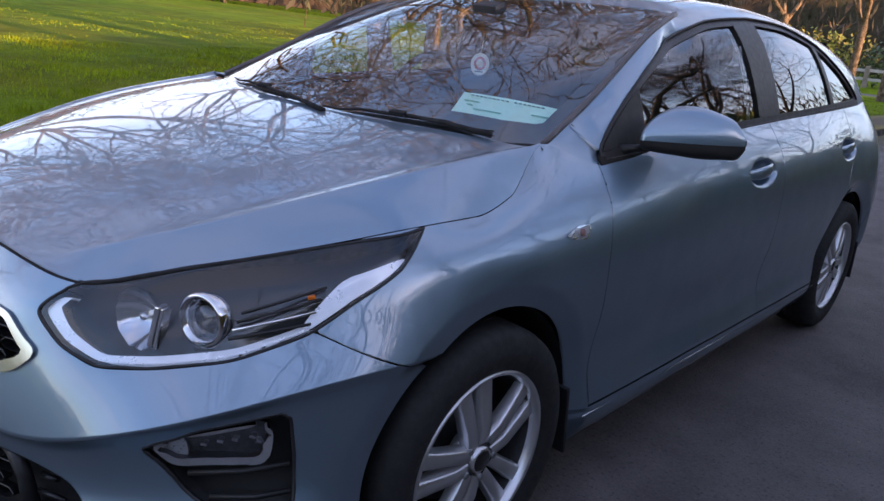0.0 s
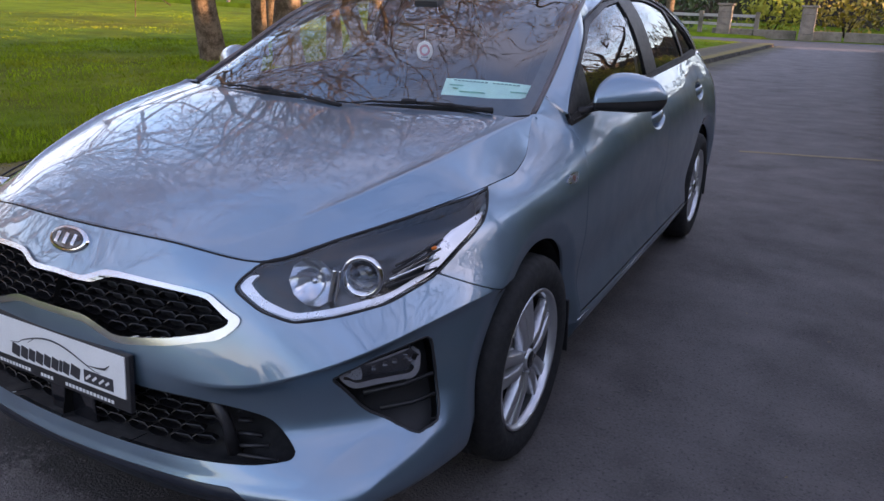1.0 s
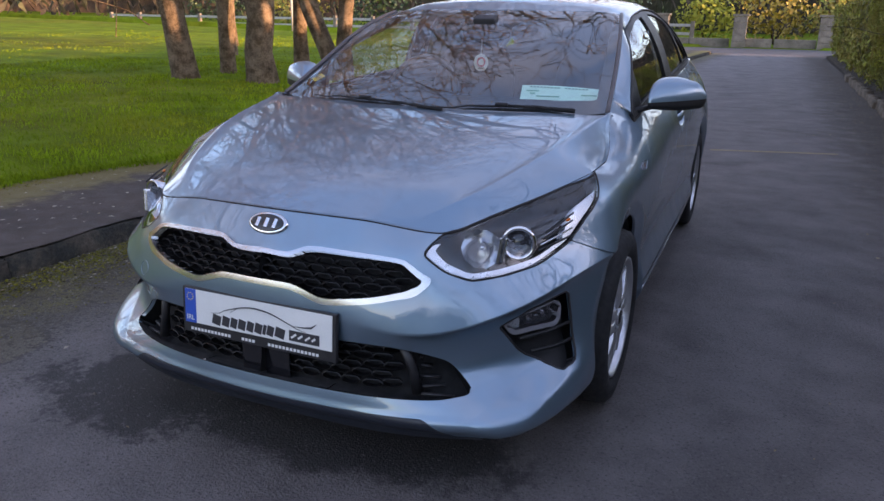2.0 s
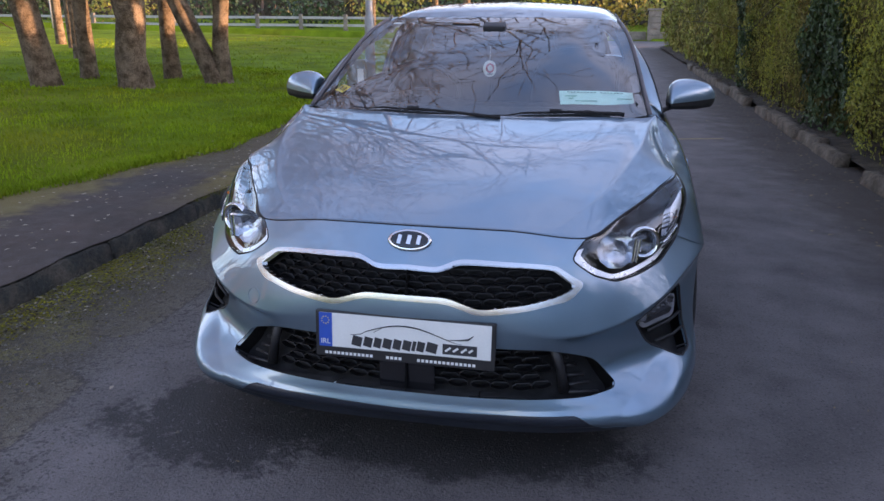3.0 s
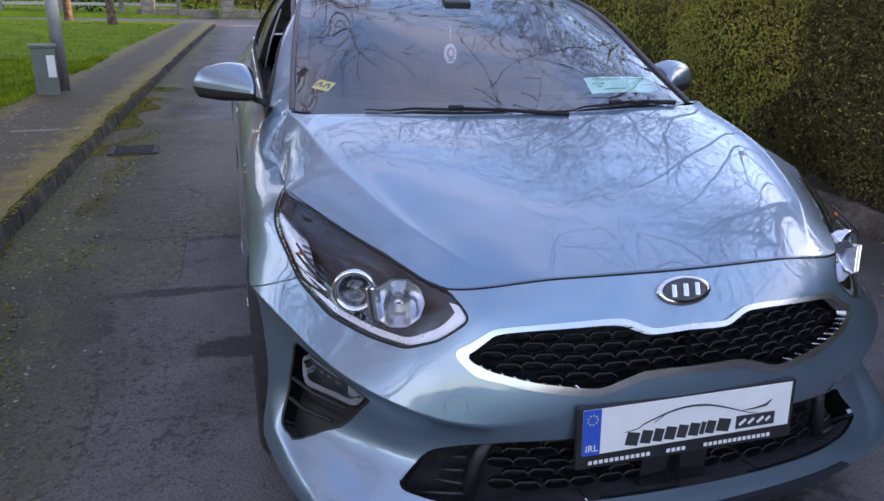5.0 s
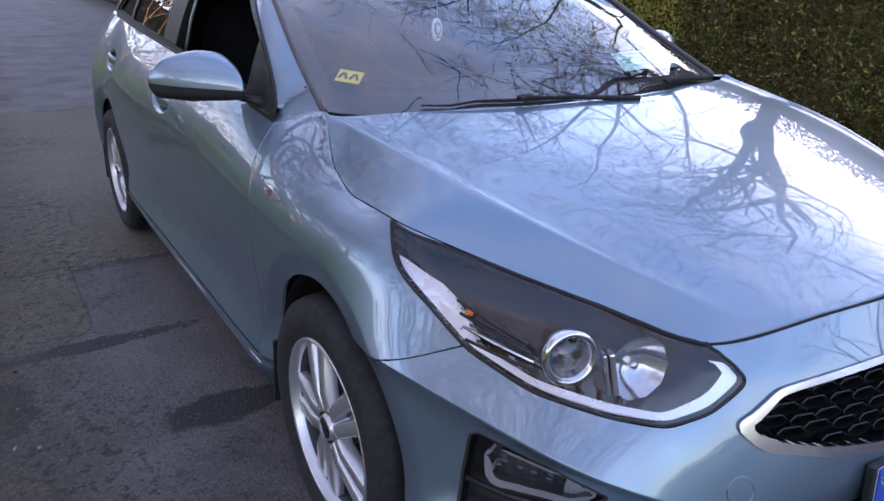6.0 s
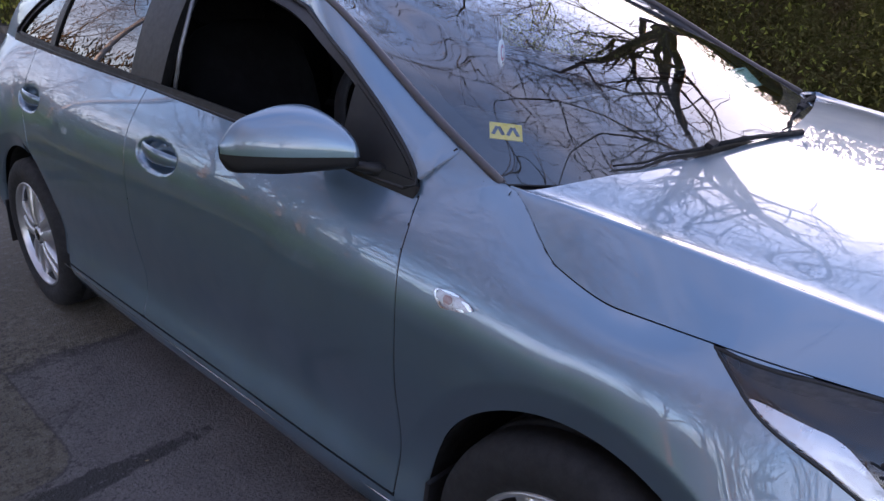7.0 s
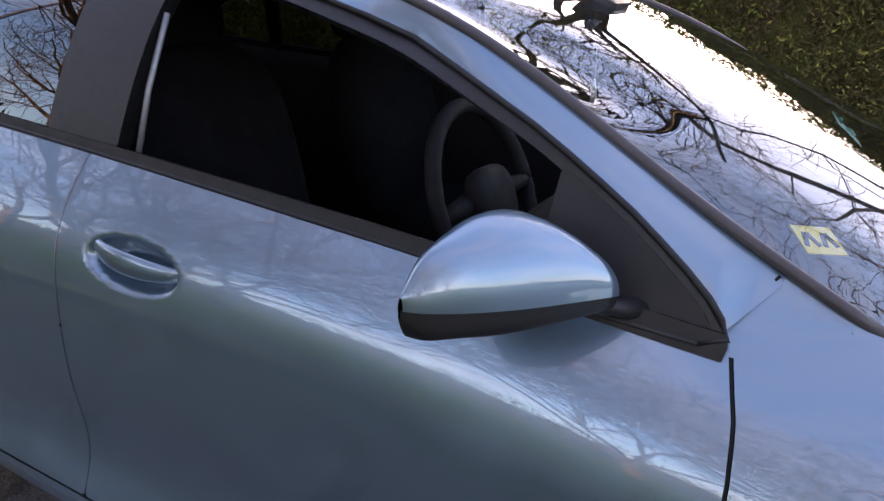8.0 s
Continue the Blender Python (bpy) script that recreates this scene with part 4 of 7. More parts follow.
WP = np.moveaxis(natural([0, 0.3, 0.6, 0.85, 1.0], np.moveaxis(a1, 1, 0))(wv), 0, 1)
screen = Sheet(WP, np.repeat(wu[:, None], 60, 1), np.repeat(wv[None, :], 60, 0), lambda P: np.array([0, -0.5, 0.8]))
one = np.ones_like(screen.q)
screen.panel("windscreen", one, GLASS, car, "sloping laminated windscreen", both=True, lip=0.0).visible_shadow = False
frit_q = 0.70 * (1 - screen.q)
frit = np.maximum.reduce([0.035 - frit_q, 0.095 - 0.92 * screen.z, 0.92 * (screen.z - 0.955)])
screen.panel("windscreen_border", frit, SATINBLACK, car, "black ceramic border", both=True, inset=0.004, lip=0.0)
# pillar moulding between screen and pillar
edge_pts = [tuple(WP[-1, k] + np.array([0.008, 0, 0.002])) for k in range(0, 60, 3)]
for s in (1, -1):
    tube("pillar_moulding", [(s * p[0], p[1], p[2]) for p in edge_pts], 0.0088, mat("screen_moulding", (0.075, 0.066, 0.070), 0.4, 0, 0.1, 8, 100), car, sides=8)

# ---- wheels ----
def lathe(profile, n, cx=0.0):
    """A ring about the x axis from (x, r) pairs."""
    verts, faces = [], []
    m = len(profile)
    for i in range(n):
        a = 2 * math.pi * i / n
        for x, r in profile:
            verts.append((cx + x, r * math.cos(a), r * math.sin(a)))
    for i in range(n):
        k = (i + 1) % n
        for j in range(m - 1):
            faces.append((i * m + j, i * m + j + 1, k * m + j + 1, k * m + j))
    return verts, faces


def spoke_mesh():
    """One of five twin spokes: two ribs with a slot between, from hub to rim, in the wheel's own frame (axis x)."""
    bm = bmesh.new()
    for s in (-1, 1):
        rings = []
        for r, w0, off, x, th in ((0.040, 0.016, 0.017, 0.004, 0.030), (0.085, 0.0165, 0.0235, 0.008, 0.034), (0.14, 0.0180, 0.0290, 0.002, 0.030), (0.19, 0.0205, 0.0345, -0.004, 0.026), (0.214, 0.0235, 0.039, -0.008, 0.022)):
            c = s * off
            ring = [bm.verts.new((xx, c + dy, r)) for xx, dy in ((x - th, -w0 * 1.12), (x - 0.005, -w0), (x, -w0 * 0.80), (x + 0.0004, 0), (x, w0 * 0.80), (x - 0.005, w0), (x - th, w0 * 1.12))]
            rings.append(ring)
        for a, b in zip(rings, rings[1:]):
            for j in range(6):
                bm.faces.new((a[j], a[j + 1], b[j + 1], b[j]))
    bmesh.ops.recalc_face_normals(bm, faces=bm.faces)
    me = bpy.data.meshes.new("spoke")
    bm.to_mesh(me)
    bm.free()
    for p in me.polygons:
        p.use_smooth = True
    me.materials.append(ALLOY)
    return me


SPOKE = spoke_mesh()
TYRE_PROFILE = [(-0.190, 0.215), (-0.200, 0.235), (-0.2035, 0.262), (-0.198, 0.292), (-0.184, 0.308), (-0.165, 0.314), (-0.13, 0.316), (-0.128, 0.309), (-0.122, 0.309), (-0.120, 0.316), (-0.085, 0.316), (-0.083, 0.309), (-0.077, 0.309), (-0.075, 0.316),
                (-0.04, 0.314), (-0.020, 0.308), (-0.006, 0.292), (0.001, 0.262), (-0.003, 0.235), (-0.012, 0.222), (-0.016, 0.214)]
RIM_PROFILE = [(-0.016, 0.2195), (-0.009, 0.217), (-0.008, 0.213), (-0.012, 0.208), (-0.034, 0.203)]
BARREL_PROFILE = [(-0.034, 0.203), (-0.075, 0.195), (-0.15, 0.195), (-0.19, 0.212)]
DARKALLOY = mat("brake_dusted_alloy", (0.075, 0.075, 0.078), 0.55, 0.6, 0.25, 12, 90)


def wheel(x, y, turn):
    s = 1 if x > 0 else -1
    w = new("wheel")
    w.parent, w.matrix_basis = car, pose(x, y, AXLE_Z, 0, 0, 0 if s > 0 else 180)
    tread = [(a, r) for a, r in TYRE_PROFILE]
    v, f = lathe(tread, 72)
    raw("tyre", v, f, RUBBER, w, "black road tyre")
    v, f = lathe(RIM_PROFILE, 64)
    rim = raw("rim", v, f, ALLOY, w, "silver alloy rim")
    v, f = lathe(BARREL_PROFILE, 64)
    raw("barrel", v, f, DARKALLOY, w, "dull inside of the rim")
    for k in range(5):
        sp = new("spoke", SPOKE)
        sp.parent, sp.matrix_basis = w, pose(-0.022, 0, 0, turn + 72 * k, 0, 0)
    v, f = lathe([(-0.012, 0.0), (-0.012, 0.028), (-0.014, 0.031), (-0.022, 0.033), (-0.05, 0.060), (-0.07, 0.062)], 32)
    hub = raw("hub", v, f, ALLOY, w)
    v, f = lathe([(-0.008, 0.0), (-0.009, 0.022), (-0.012, 0.027), (-0.016, 0.028)], 32)
    raw("centre_cap", v, f, GLOSS, w, "dark centre cap")
    v, f = lathe([(-0.10, 0.02), (-0.10, 0.138), (-0.118, 0.14), (-0.118, 0.02)], 40)
    raw("brake_disc", v, f, DARKALLOY, w)
    v, f = lathe([(-0.135, 0.0), (-0.135, 0.194)], 32)
    raw("back_plate", v, f, INNER, w)
    bolt_v, bolt_f = lathe([(-0.014, 0.0), (-0.014, 0.009), (-0.030, 0.0105)], 8)
    bm_b = [(Vector(p)) for p in bolt_v]
    for k in range(5):
        a = radians(turn + 36 + 72 * k)
        raw("wheel_bolt", [p + Vector((-0.002, 0.050 * math.sin(-a), 0.050 * math.cos(a))) for p in bm_b], bolt_f, STEEL, w)
    return w


wheel(0.895, 0.0, 10)
wheel(0.885, WHEELBASE, 40)
wheel(-0.895, 0.0, 22)
wheel(-0.885, WHEELBASE, 5)
# arch linings and arch lips
for s in (1, -1):
    for yc in (0.0, WHEELBASE):
        v, f = [], []
        n = 40
        for i in range(n + 1):
            a = radians(-24 + 228 * i / n)
            for xx, rr in ((0.846, ARCH_R + 0.004), (0.840, ARCH_R + 0.002), (0.80, ARCH_R + 0.004), (0.62, ARCH_R + 0.002), (0.56, ARCH_R - 0.02)):
                v.append((s * xx, yc + rr * math.cos(a), AXLE_Z + rr * math.sin(a)))
        for i in range(n):
            for j in range(4):
                f.append((i * 5 + j, i * 5 + j + 1, i * 5 + j + 6, i * 5 + j + 5))
        raw("wheel_arch_liner", v, f, INNER, car, "black arch liner")
        box("mud_flap", (0.16, 0.012, 0.20), (s * 0.80, yc + 0.352, 0.29), TRIM, car, bevel=0.004, rot=(8, 0, 0))
# floor pan
box("underbody", (1.5, 3.5, 0.05), (0, 1.45, 0.235), INNER, car)
box("undertray", (0.96, 0.42, 0.05), (0, -0.515, 0.235), INNER, car)

# ---- lamps, grille and trim of the car ----
LAMPBLACK = mat("lamp_housing_black", (0.006, 0.006, 0.007), 0.5, 0, 0.15, 20, 120, spec=0.3)
GRILLBLACK = mat("grille_black", (0.010, 0.010, 0.011), 0.38, 0, 0.2, 30, 200, spec=0.4)
REPEATER_RED = mat("dim_red_bulb", (0.26, 0.10, 0.10), 0.35, 0.2, 0.1)
REPEATER = mat("grey_reflector", (0.42, 0.41, 0.45), 0.30, 0.6, 0.2, 60, 200)
DIMCHROME = mat("shaded_chrome", (0.62, 0.64, 0.68), 0.13, 0.9, 0.05, 20, 100)
SATIN = mat("satin_chrome", (0.62, 0.63, 0.65), 0.22, 0.95, 0.03, 10, 100)
SILVER = mat("satin_silver", (0.80, 0.81, 0.83), 0.3, 0.7, 0.03, 10, 100)
def on_nose(x, z):
    """The place and normal on the nose at x, z of the front view."""
    nose = Y < -0.40
    P, N = shell.P[nose], shell.N[nose]
    i = np.argmin((P[:, 0] - abs(x)) ** 2 + (P[:, 2] - z) ** 2)
    s = 1 if x >= 0 else -1
    return Vector(P[i] * [s, 1, 1]), Vector(N[i] * [s, 1, 1])


def facing(p, n, up=(0, 0, 1)):
    """A pose at p whose -y looks along n and whose z is as near as can be to up."""
    yv = -n.normalized()
    xv = yv.cross(Vector(up)).normalized()
    zv = xv.cross(yv)
    return Matrix((xv, yv, zv)).transposed().to_4x4() if p is None else Matrix.Translation(p) @ Matrix((xv, yv, zv)).transposed().to_4x4()


def on_chart(outline, deep):
    """Places just under the shell along a closed outline of its chart."""
    out, flat, nn_ = [], shell.P.reshape(-1, 3), shell.N.reshape(-1, 3)
    pts_ = list(outline) + [outline[0]]
    for q_, z_ in pts_:
        d2 = ((Q - q_) ** 2 + (Z - z_) ** 2).ravel()
        k = np.argpartition(d2, 6)[:6]
        w = 1 / (d2[k] + 1e-6)
        w /= w.sum()
        out.append((flat[k] * w[:, None]).sum(0) - (nn_[k] * w[:, None]).sum(0) * deep)
    return out


dome = Sheet(shell.P + shell.N * (0.0085 * step(f_head / 0.055))[:, :, None], Q, Z, outward)
q_in, q_out = HEADLIGHT[:, 0].min(), HEADLIGHT[:, 0].max()
frac = (Q - q_in) / (q_out - q_in)
for flip in (False, True):
    s = -1 if flip else 1
    lamp = shell.panel("headlight", f_head, LAMPBLACK, car, "clear headlight with a projector and silver lower strip", mirror=flip, inset=0.058, lip=-0.05)
    strip_top = np.interp(Q, [0.90, 0.960, 0.980, 0.998, 1.020, 1.078, 1.120, 1.167, 1.21], [0.56, 0.734, 0.764, 0.7845, 0.795, 0.809, 0.8186, 0.826, 0.80])
    rim_strip = np.where(Q < 0.985, np.minimum(0.0185 + 0.012 * np.clip((0.22 - frac) / 0.2, 0, 1) - f_head, 0.740 + 0.112 * np.clip(frac, 0, 1.2) ** 1.7 - Z), -1.0)
    strip_f = np.minimum(f_head - 0.0078, np.maximum(rim_strip, strip_top - Z))
    shell.panel("light_strip", strip_f, SILVER, lamp, "silver-white daytime light strip", mirror=flip, inset=0.012, lip=0.03)
    tube("lamp_seal", [(s * p[0], p[1], p[2]) for p in on_chart(HEADLIGHT, 0.002)], 0.0032, SATINBLACK, lamp, sides=6)
    look_m = facing(Vector((s * 0.672, -0.578, 0.722)), Vector((s * 0.30, -0.95, 0.05)))
    def turned(profile, m, n=40):
        v, f = lathe(profile, n)
        r = m @ pose(0, 0, 0, 0, 0, -90)
        return [r @ Vector(p) for p in v], f
    raw("projector_ring", *turned([(-0.03, 0.044), (0.0, 0.051), (0.005, 0.048), (0.005, 0.042), (-0.004, 0.036), (-0.02, 0.034)], look_m), CHROME, lamp, "chrome projector ring")
    raw("projector_lens", *turned([(-0.02, 0.033), (-0.012, 0.031), (-0.004, 0.022), (0.0, 0.010), (0.001, 0.0)], look_m), LENS, lamp, "glass projector lens")
    raw("projector_eye", *turned([(-0.022, 0.036), (-0.024, 0.024), (-0.032, 0.012), (-0.034, 0.0)], look_m), GLOSS, lamp)
    look_b = facing(Vector((s * 0.588, -0.652, 0.715)), Vector((s * 0.22, -0.95, 0.1)))
    for dx, wide_ in ((0.047, 0.010), (0.060, 0.006)):
        fin = box("reflector_plate", (wide_, 0.030, 0.074), (0, 0, 0), DIMCHROME, lamp, "bright upright reflector plate", bevel=0.003)
        fin.matrix_basis = look_b @ pose(s * dx, 0.004, 0.0, 0, s * 8, s * 20)
    raw("reflector_bowl", *turned([(0.000, 0.058), (-0.014, 0.050), (-0.030, 0.034), (-0.040, 0.016), (-0.042, 0.0)], look_b, 10), DIMCHROME, lamp, "faceted reflector bowl")
    raw("bulb_cap", *turned([(-0.036, 0.009), (-0.012, 0.009), (-0.008, 0.004), (-0.008, 0.0)], look_b, 16), DIMCHROME, lamp)
    for k in range(4):
        a0 = Vector((s * (0.728 + 0.004 * k), -0.560 + 0.006 * k, 0.704 + 0.016 * k))
        b0 = Vector((s * (0.786 - 0.002 * k), -0.430 + 0.012 * k, 0.722 + 0.020 * k))
        tube("reflector_fin", [a0, (a0 + b0) / 2 + Vector((s * 0.004, 0, 0.001)), b0], 0.0030, CHROME if k == 1 else TRIM, lamp, sides=6)
    box("turn_signal", (0.008, 0.014, 0.007), (s * 0.772, -0.420, 0.766), AMBER, lamp, "amber indicator", bevel=0.003, rot=(10, 0, s * -25))
    dome.panel("lamp_cover", f_head - 0.001, LENS, lamp, "clear plastic cover", mirror=flip, inset=0.0015, lip=0.0).visible_shadow = False
    # fog lamp pocket
    pocket = shell.panel("fog_pocket", f_fog, SATINBLACK, car, "black plastic fog lamp recess", mirror=flip, inset=0.045, lip=-0.046)
    tube("pocket_rim", [(s * p[0], p[1], p[2]) for p in on_chart(FOG, 0.002)], 0.0038, TRIM, pocket, sides=6)
    FOGLAMP = shell.chart([(0.690, -0.690, 0.500), (0.737, -0.622, 0.528), (0.782, -0.540, 0.540), (0.797, -0.512, 0.536), (0.801, -0.515, 0.488), (0.794, -0.530, 0.478), (0.750, -0.598, 0.468), (0.706, -0.655, 0.464)], 6)
    f_fl = inside(FOGLAMP, Q, Z)
    fu = (Q - FOGLAMP[:, 0].min()) / np.ptp(FOGLAMP[:, 0])
    fog_mid = 0.490 + 0.024 * fu
    edge_w = np.where(Z < fog_mid, 0.0125, 0.0045)
    shell.panel("fog_bezel", np.minimum(f_fl + 0.003, edge_w - f_fl), FOGGREY, pocket, "satin grey lamp surround", mirror=flip, inset=0.003, lip=0.02)
    shell.panel("fog_reflector", f_fl, FOGDARK, pocket, "dark mirror-backed reflector", mirror=flip, inset=0.024, lip=0.01)
    shell.panel("fog_patch", np.minimum.reduce([f_fl - 0.004, 0.27 - fu]), FOGGLASS, pocket, "pale reflecting end", mirror=flip, inset=0.014, lip=0.008)
    # small chrome blocks added in place of the bright reflections in the lamp
    for u_, dz in ((0.42, 0.006), (0.56, 0.009), (0.70, 0.010), (0.84, 0.010), (0.90, 0.0)):
        q_ = FOGLAMP[:, 0].min() + u_ * np.ptp(FOGLAMP[:, 0])
        spot = on_chart([(q_, 0.490 + 0.024 * u_ + dz)], 0.016)[0]
        box("reflector_facet", (0.012, 0.014, 0.006), (s * spot[0], spot[1], spot[2]), DIMCHROME, pocket, bevel=0.002, rot=(10, 8, s * 40))
    shell.panel("fog_cover", f_fl, LENS, pocket, "clear outer lens", mirror=flip, inset=0.004, lip=0.0)
    for a, b in (((0.715, -0.640, 0.452), (0.825, -0.500, 0.470)), ((0.745, -0.615, 0.408), (0.835, -0.505, 0.420))):
        tube("pocket_fin", [(s * (a[0] - 0.012), a[1] + 0.02, a[2]), (s * (a[0] + b[0]) / 2, (a[1] + b[1]) / 2 + 0.02, (a[2] + b[2]) / 2), (s * (b[0] - 0.015), b[1] + 0.02, b[2])], 0.0055, SATINBLACK, pocket, sides=6)
    # side repeater
    REP = polyline_smooth([(1.7967, 0.8293), (1.7386, 0.8329), (1.6884, 0.8158), (1.7202, 0.8025), (1.7707, 0.7969)], 10)
    f_rep = inside(REP, Q, Z)
    rep = shell.panel("side_repeater", f_rep, REPEATER, car, "clear wedge-shaped side indicator with a red bulb", mirror=flip, inset=-0.001, lip=0.006)
    shell.panel("repeater_rim", np.minimum(f_rep, 0.0055 - f_rep), DIMCHROME, rep, "bright bevelled edge", mirror=flip, inset=-0.004, lip=0.004)
    shell.panel("repeater_bulb", np.minimum.reduce([f_rep - 0.008, 1.766 - Q, Q - 1.744]), REPEATER_RED, rep, mirror=flip, inset=-0.003, lip=0.003)
    shell.panel("repeater_lens", f_rep, LENS, rep, mirror=flip, inset=-0.007, lip=0.006)

# upper grille: bright frame, dark back and honeycomb cells
grille = shell.panel("upper_grille", f_grille, INNER, car, "tiger-nose grille with black honeycomb and bright frame", both=True, inset=0.055, lip=-0.05)
f_wide = f_grille + 0.005 * np.clip((Q - 0.42) / 0.06, 0, 1)
frame_low = np.where(Z < 0.632, 0.0165, 0.0105)
shell.panel("grille_frame", np.minimum(f_wide + 0.003, frame_low - 0.003 - f_grille + 0.002 * np.clip((Q - 0.44) / 0.04, 0, 1)), SATIN, grille, "satin bright grille surround", both=True, inset=-0.007, lip=0.022)
intake = shell.panel("lower_intake", f_intake, INNER, car, "black lower air intake with honeycomb", both=True, inset=0.06, lip=-0.062)


def cell_mesh(w, h, depth, wall):
    """One honeycomb cell: a flattened hexagonal ring whose lower lip bows down."""
    bm = bmesh.new()
    pts = [(-0.5, 0.10), (-0.30, 0.5), (0.30, 0.5), (0.5, 0.10), (0.46, -0.22), (0.24, -0.46), (0.0, -0.52), (-0.24, -0.46), (-0.46, -0.22)]
    rings = []
    for k, (sc, y) in enumerate(((1.0, 0.0), (1 - 2 * wall / w, -0.001), (1 - 3 * wall / w, depth))):
        sz = 1 - (1 - sc) * w / h * 0.8
        rings.append([bm.verts.new((x * w * sc, y, z * h * sz)) for x, z in pts])
    n = len(pts)
    for a, b in zip(rings, rings[1:]):
        for j in range(n):
            bm.faces.new((a[j], a[(j + 1) % n], b[(j + 1) % n], b[j]))
    me = bpy.data.meshes.new("honeycomb_cell")
    bm.to_mesh(me)
    bm.free()
    me.materials.append(GRILLBLACK)
    return me


def fill(parent, outline, cell, w, h, rows, deep, margin, skip=None):
    for r, z in enumerate(rows):
        n = int(1.4 / w)
        for k in range(-n // 2, n // 2 + 1):
            x = (k + (0.5 if r % 2 else 0.0)) * w
            if abs(x) > 0.70 or (skip and skip(x, z)):
                continue
            p, nn = on_nose(x, z)
            j = np.argmin(((shell.P.reshape(-1, 3) - np.array([abs(p.x), p.y, p.z])) ** 2).sum(1))
            if outline.ravel()[j] < margin:
                continue
            ob = new("honeycomb_cell", cell)
            flat = Vector((nn.x, nn.y, nn.z * 0.4))
            ob.parent, ob.matrix_basis = parent, facing(p - nn * deep, flat)


CELL = cell_mesh(0.0565, 0.0225, 0.020, 0.0022)
fill(grille, f_grille, CELL, 0.057, 0.021, [0.705 - 0.0205 * k for k in range(7)], 0.020, 0.013)
CELL2 = cell_mesh(0.0625, 0.0240, 0.020, 0.0022)
fill(intake, f_intake, CELL2, 0.063, 0.022, [0.457 - 0.022 * k for k in range(7)], 0.026, 0.016, lambda x, z: abs(x) < 0.09 or abs(x) > 0.43)
box("sensor_panel", (0.17, 0.014, 0.150), (0, -0.872, 0.378), GLOSS, intake, "smooth black sensor panel", bevel=0.008)
for s in (1, -1):
    tube("intake_brace", [(s * 0.425, -0.818, 0.462), (s * 0.45, -0.805, 0.39), (s * 0.465, -0.80, 0.312)], [0.016, 0.014, 0.018], TRIM, intake, sides=8)
    for k in range(6):
        z = 0.325 + 0.022 * k
        xa, xb = 0.475, 0.572 - 0.022 * k
        pa, na = on_nose(s * xa, z)
        pb, nb = on_nose(s * xb, z)
        tube("intake_slat", [pa - na * 0.03, pb - nb * 0.03], 0.005, TRIM, intake, sides=6)
    box("intake_clip", (0.03, 0.012, 0.012), (s * 0.415, -0.828, 0.462), WHITE, intake, bevel=0.003)

# round tow-eye cover in the bumper on the car's right
tow_p, tow_n = on_nose(-0.50, 0.548)
tow_ring = [tow_p + tow_n * 0.0005 + (facing(None, tow_n) @ Vector((0.024 * math.cos(a), 0, 0.024 * math.sin(a)))) for a in np.linspace(0, 2 * math.pi, 33)]
tube("tow_eye_cover", tow_ring, 0.0011, PAINT, front_bumper, "round painted tow-eye cover", sides=6)

# badge: plain oval
def oval(name, rx, rz, thick, m, material, parent, label="", dome=0.003):
    bm = bmesh.new()
    n = 40
    back = [bm.verts.new((rx * math.cos(2 * math.pi * k / n), thick, rz * math.sin(2 * math.pi * k / n))) for k in range(n)]
    front = [bm.verts.new((v.co.x, 0, v.co.z)) for v in back]
    top = [bm.verts.new((v.co.x * 0.9, -dome, v.co.z * 0.86)) for v in back]
    for a, b in ((back, front), (front, top)):
        for k in range(n):
            bm.faces.new((a[k], a[(k + 1) % n], b[(k + 1) % n], b[k]))
    bm.faces.new(top)
    bmesh.ops.recalc_face_normals(bm, faces=bm.faces)
    ob = part(name, bm, material, parent, label)
    ob.matrix_basis = m
    return ob


bp_, bn_ = on_nose(0.0, 0.757)
bm_m = facing(bp_ + bn_ * 0.006, bn_)
badge = oval("badge", 0.065, 0.033, 0.012, bm_m, CHROME, car, "small oval badge with a bright rim", 0.003)
oval("badge_field", 0.056, 0.026, 0.004, pose(0, -0.0036, 0), GLOSS, badge, "", 0.001)
for x, w in ((-0.029, 0.011), (-0.0005, 0.012), (0.028, 0.011)):
    box("badge_mark", (w, 0.003, 0.027), (x, -0.0055, 0), CHROME, badge, bevel=0.001, rot=(0, 8, 0))

# number plate with plain marks
plate = tagged(new("number_plate"), kind="")
plate.parent, plate.matrix_basis = car, pose(0, -0.908, 0.492, -4, 0, 0)
box("plate_frame", (0.536, 0.014, 0.142), (0, 0.004, -0.010), TRIM, plate, "black plastic plate holder", bevel=0.004)
box("plate_face", (0.512, 0.004, 0.104), (0.0, -0.004, 0.004), WHITE, plate, "off-white plate with dark marks", bevel=0.0015)
box("plate_band", (0.040, 0.004, 0.104), (-0.236, -0.0055, 0.004), BLUE, plate, "blue country band", bevel=0.001)


def writing(name, text, size, m, material, parent):
    cu = bpy.data.curves.new(name, "FONT")
    cu.body, cu.size, cu.align_x, cu.align_y, cu.extrude = text, size, "CENTER", "CENTER", 0.0004
    cu.materials.append(material)
    ob = new(name, cu)
    ob.parent, ob.matrix_basis = parent, m
    return ob


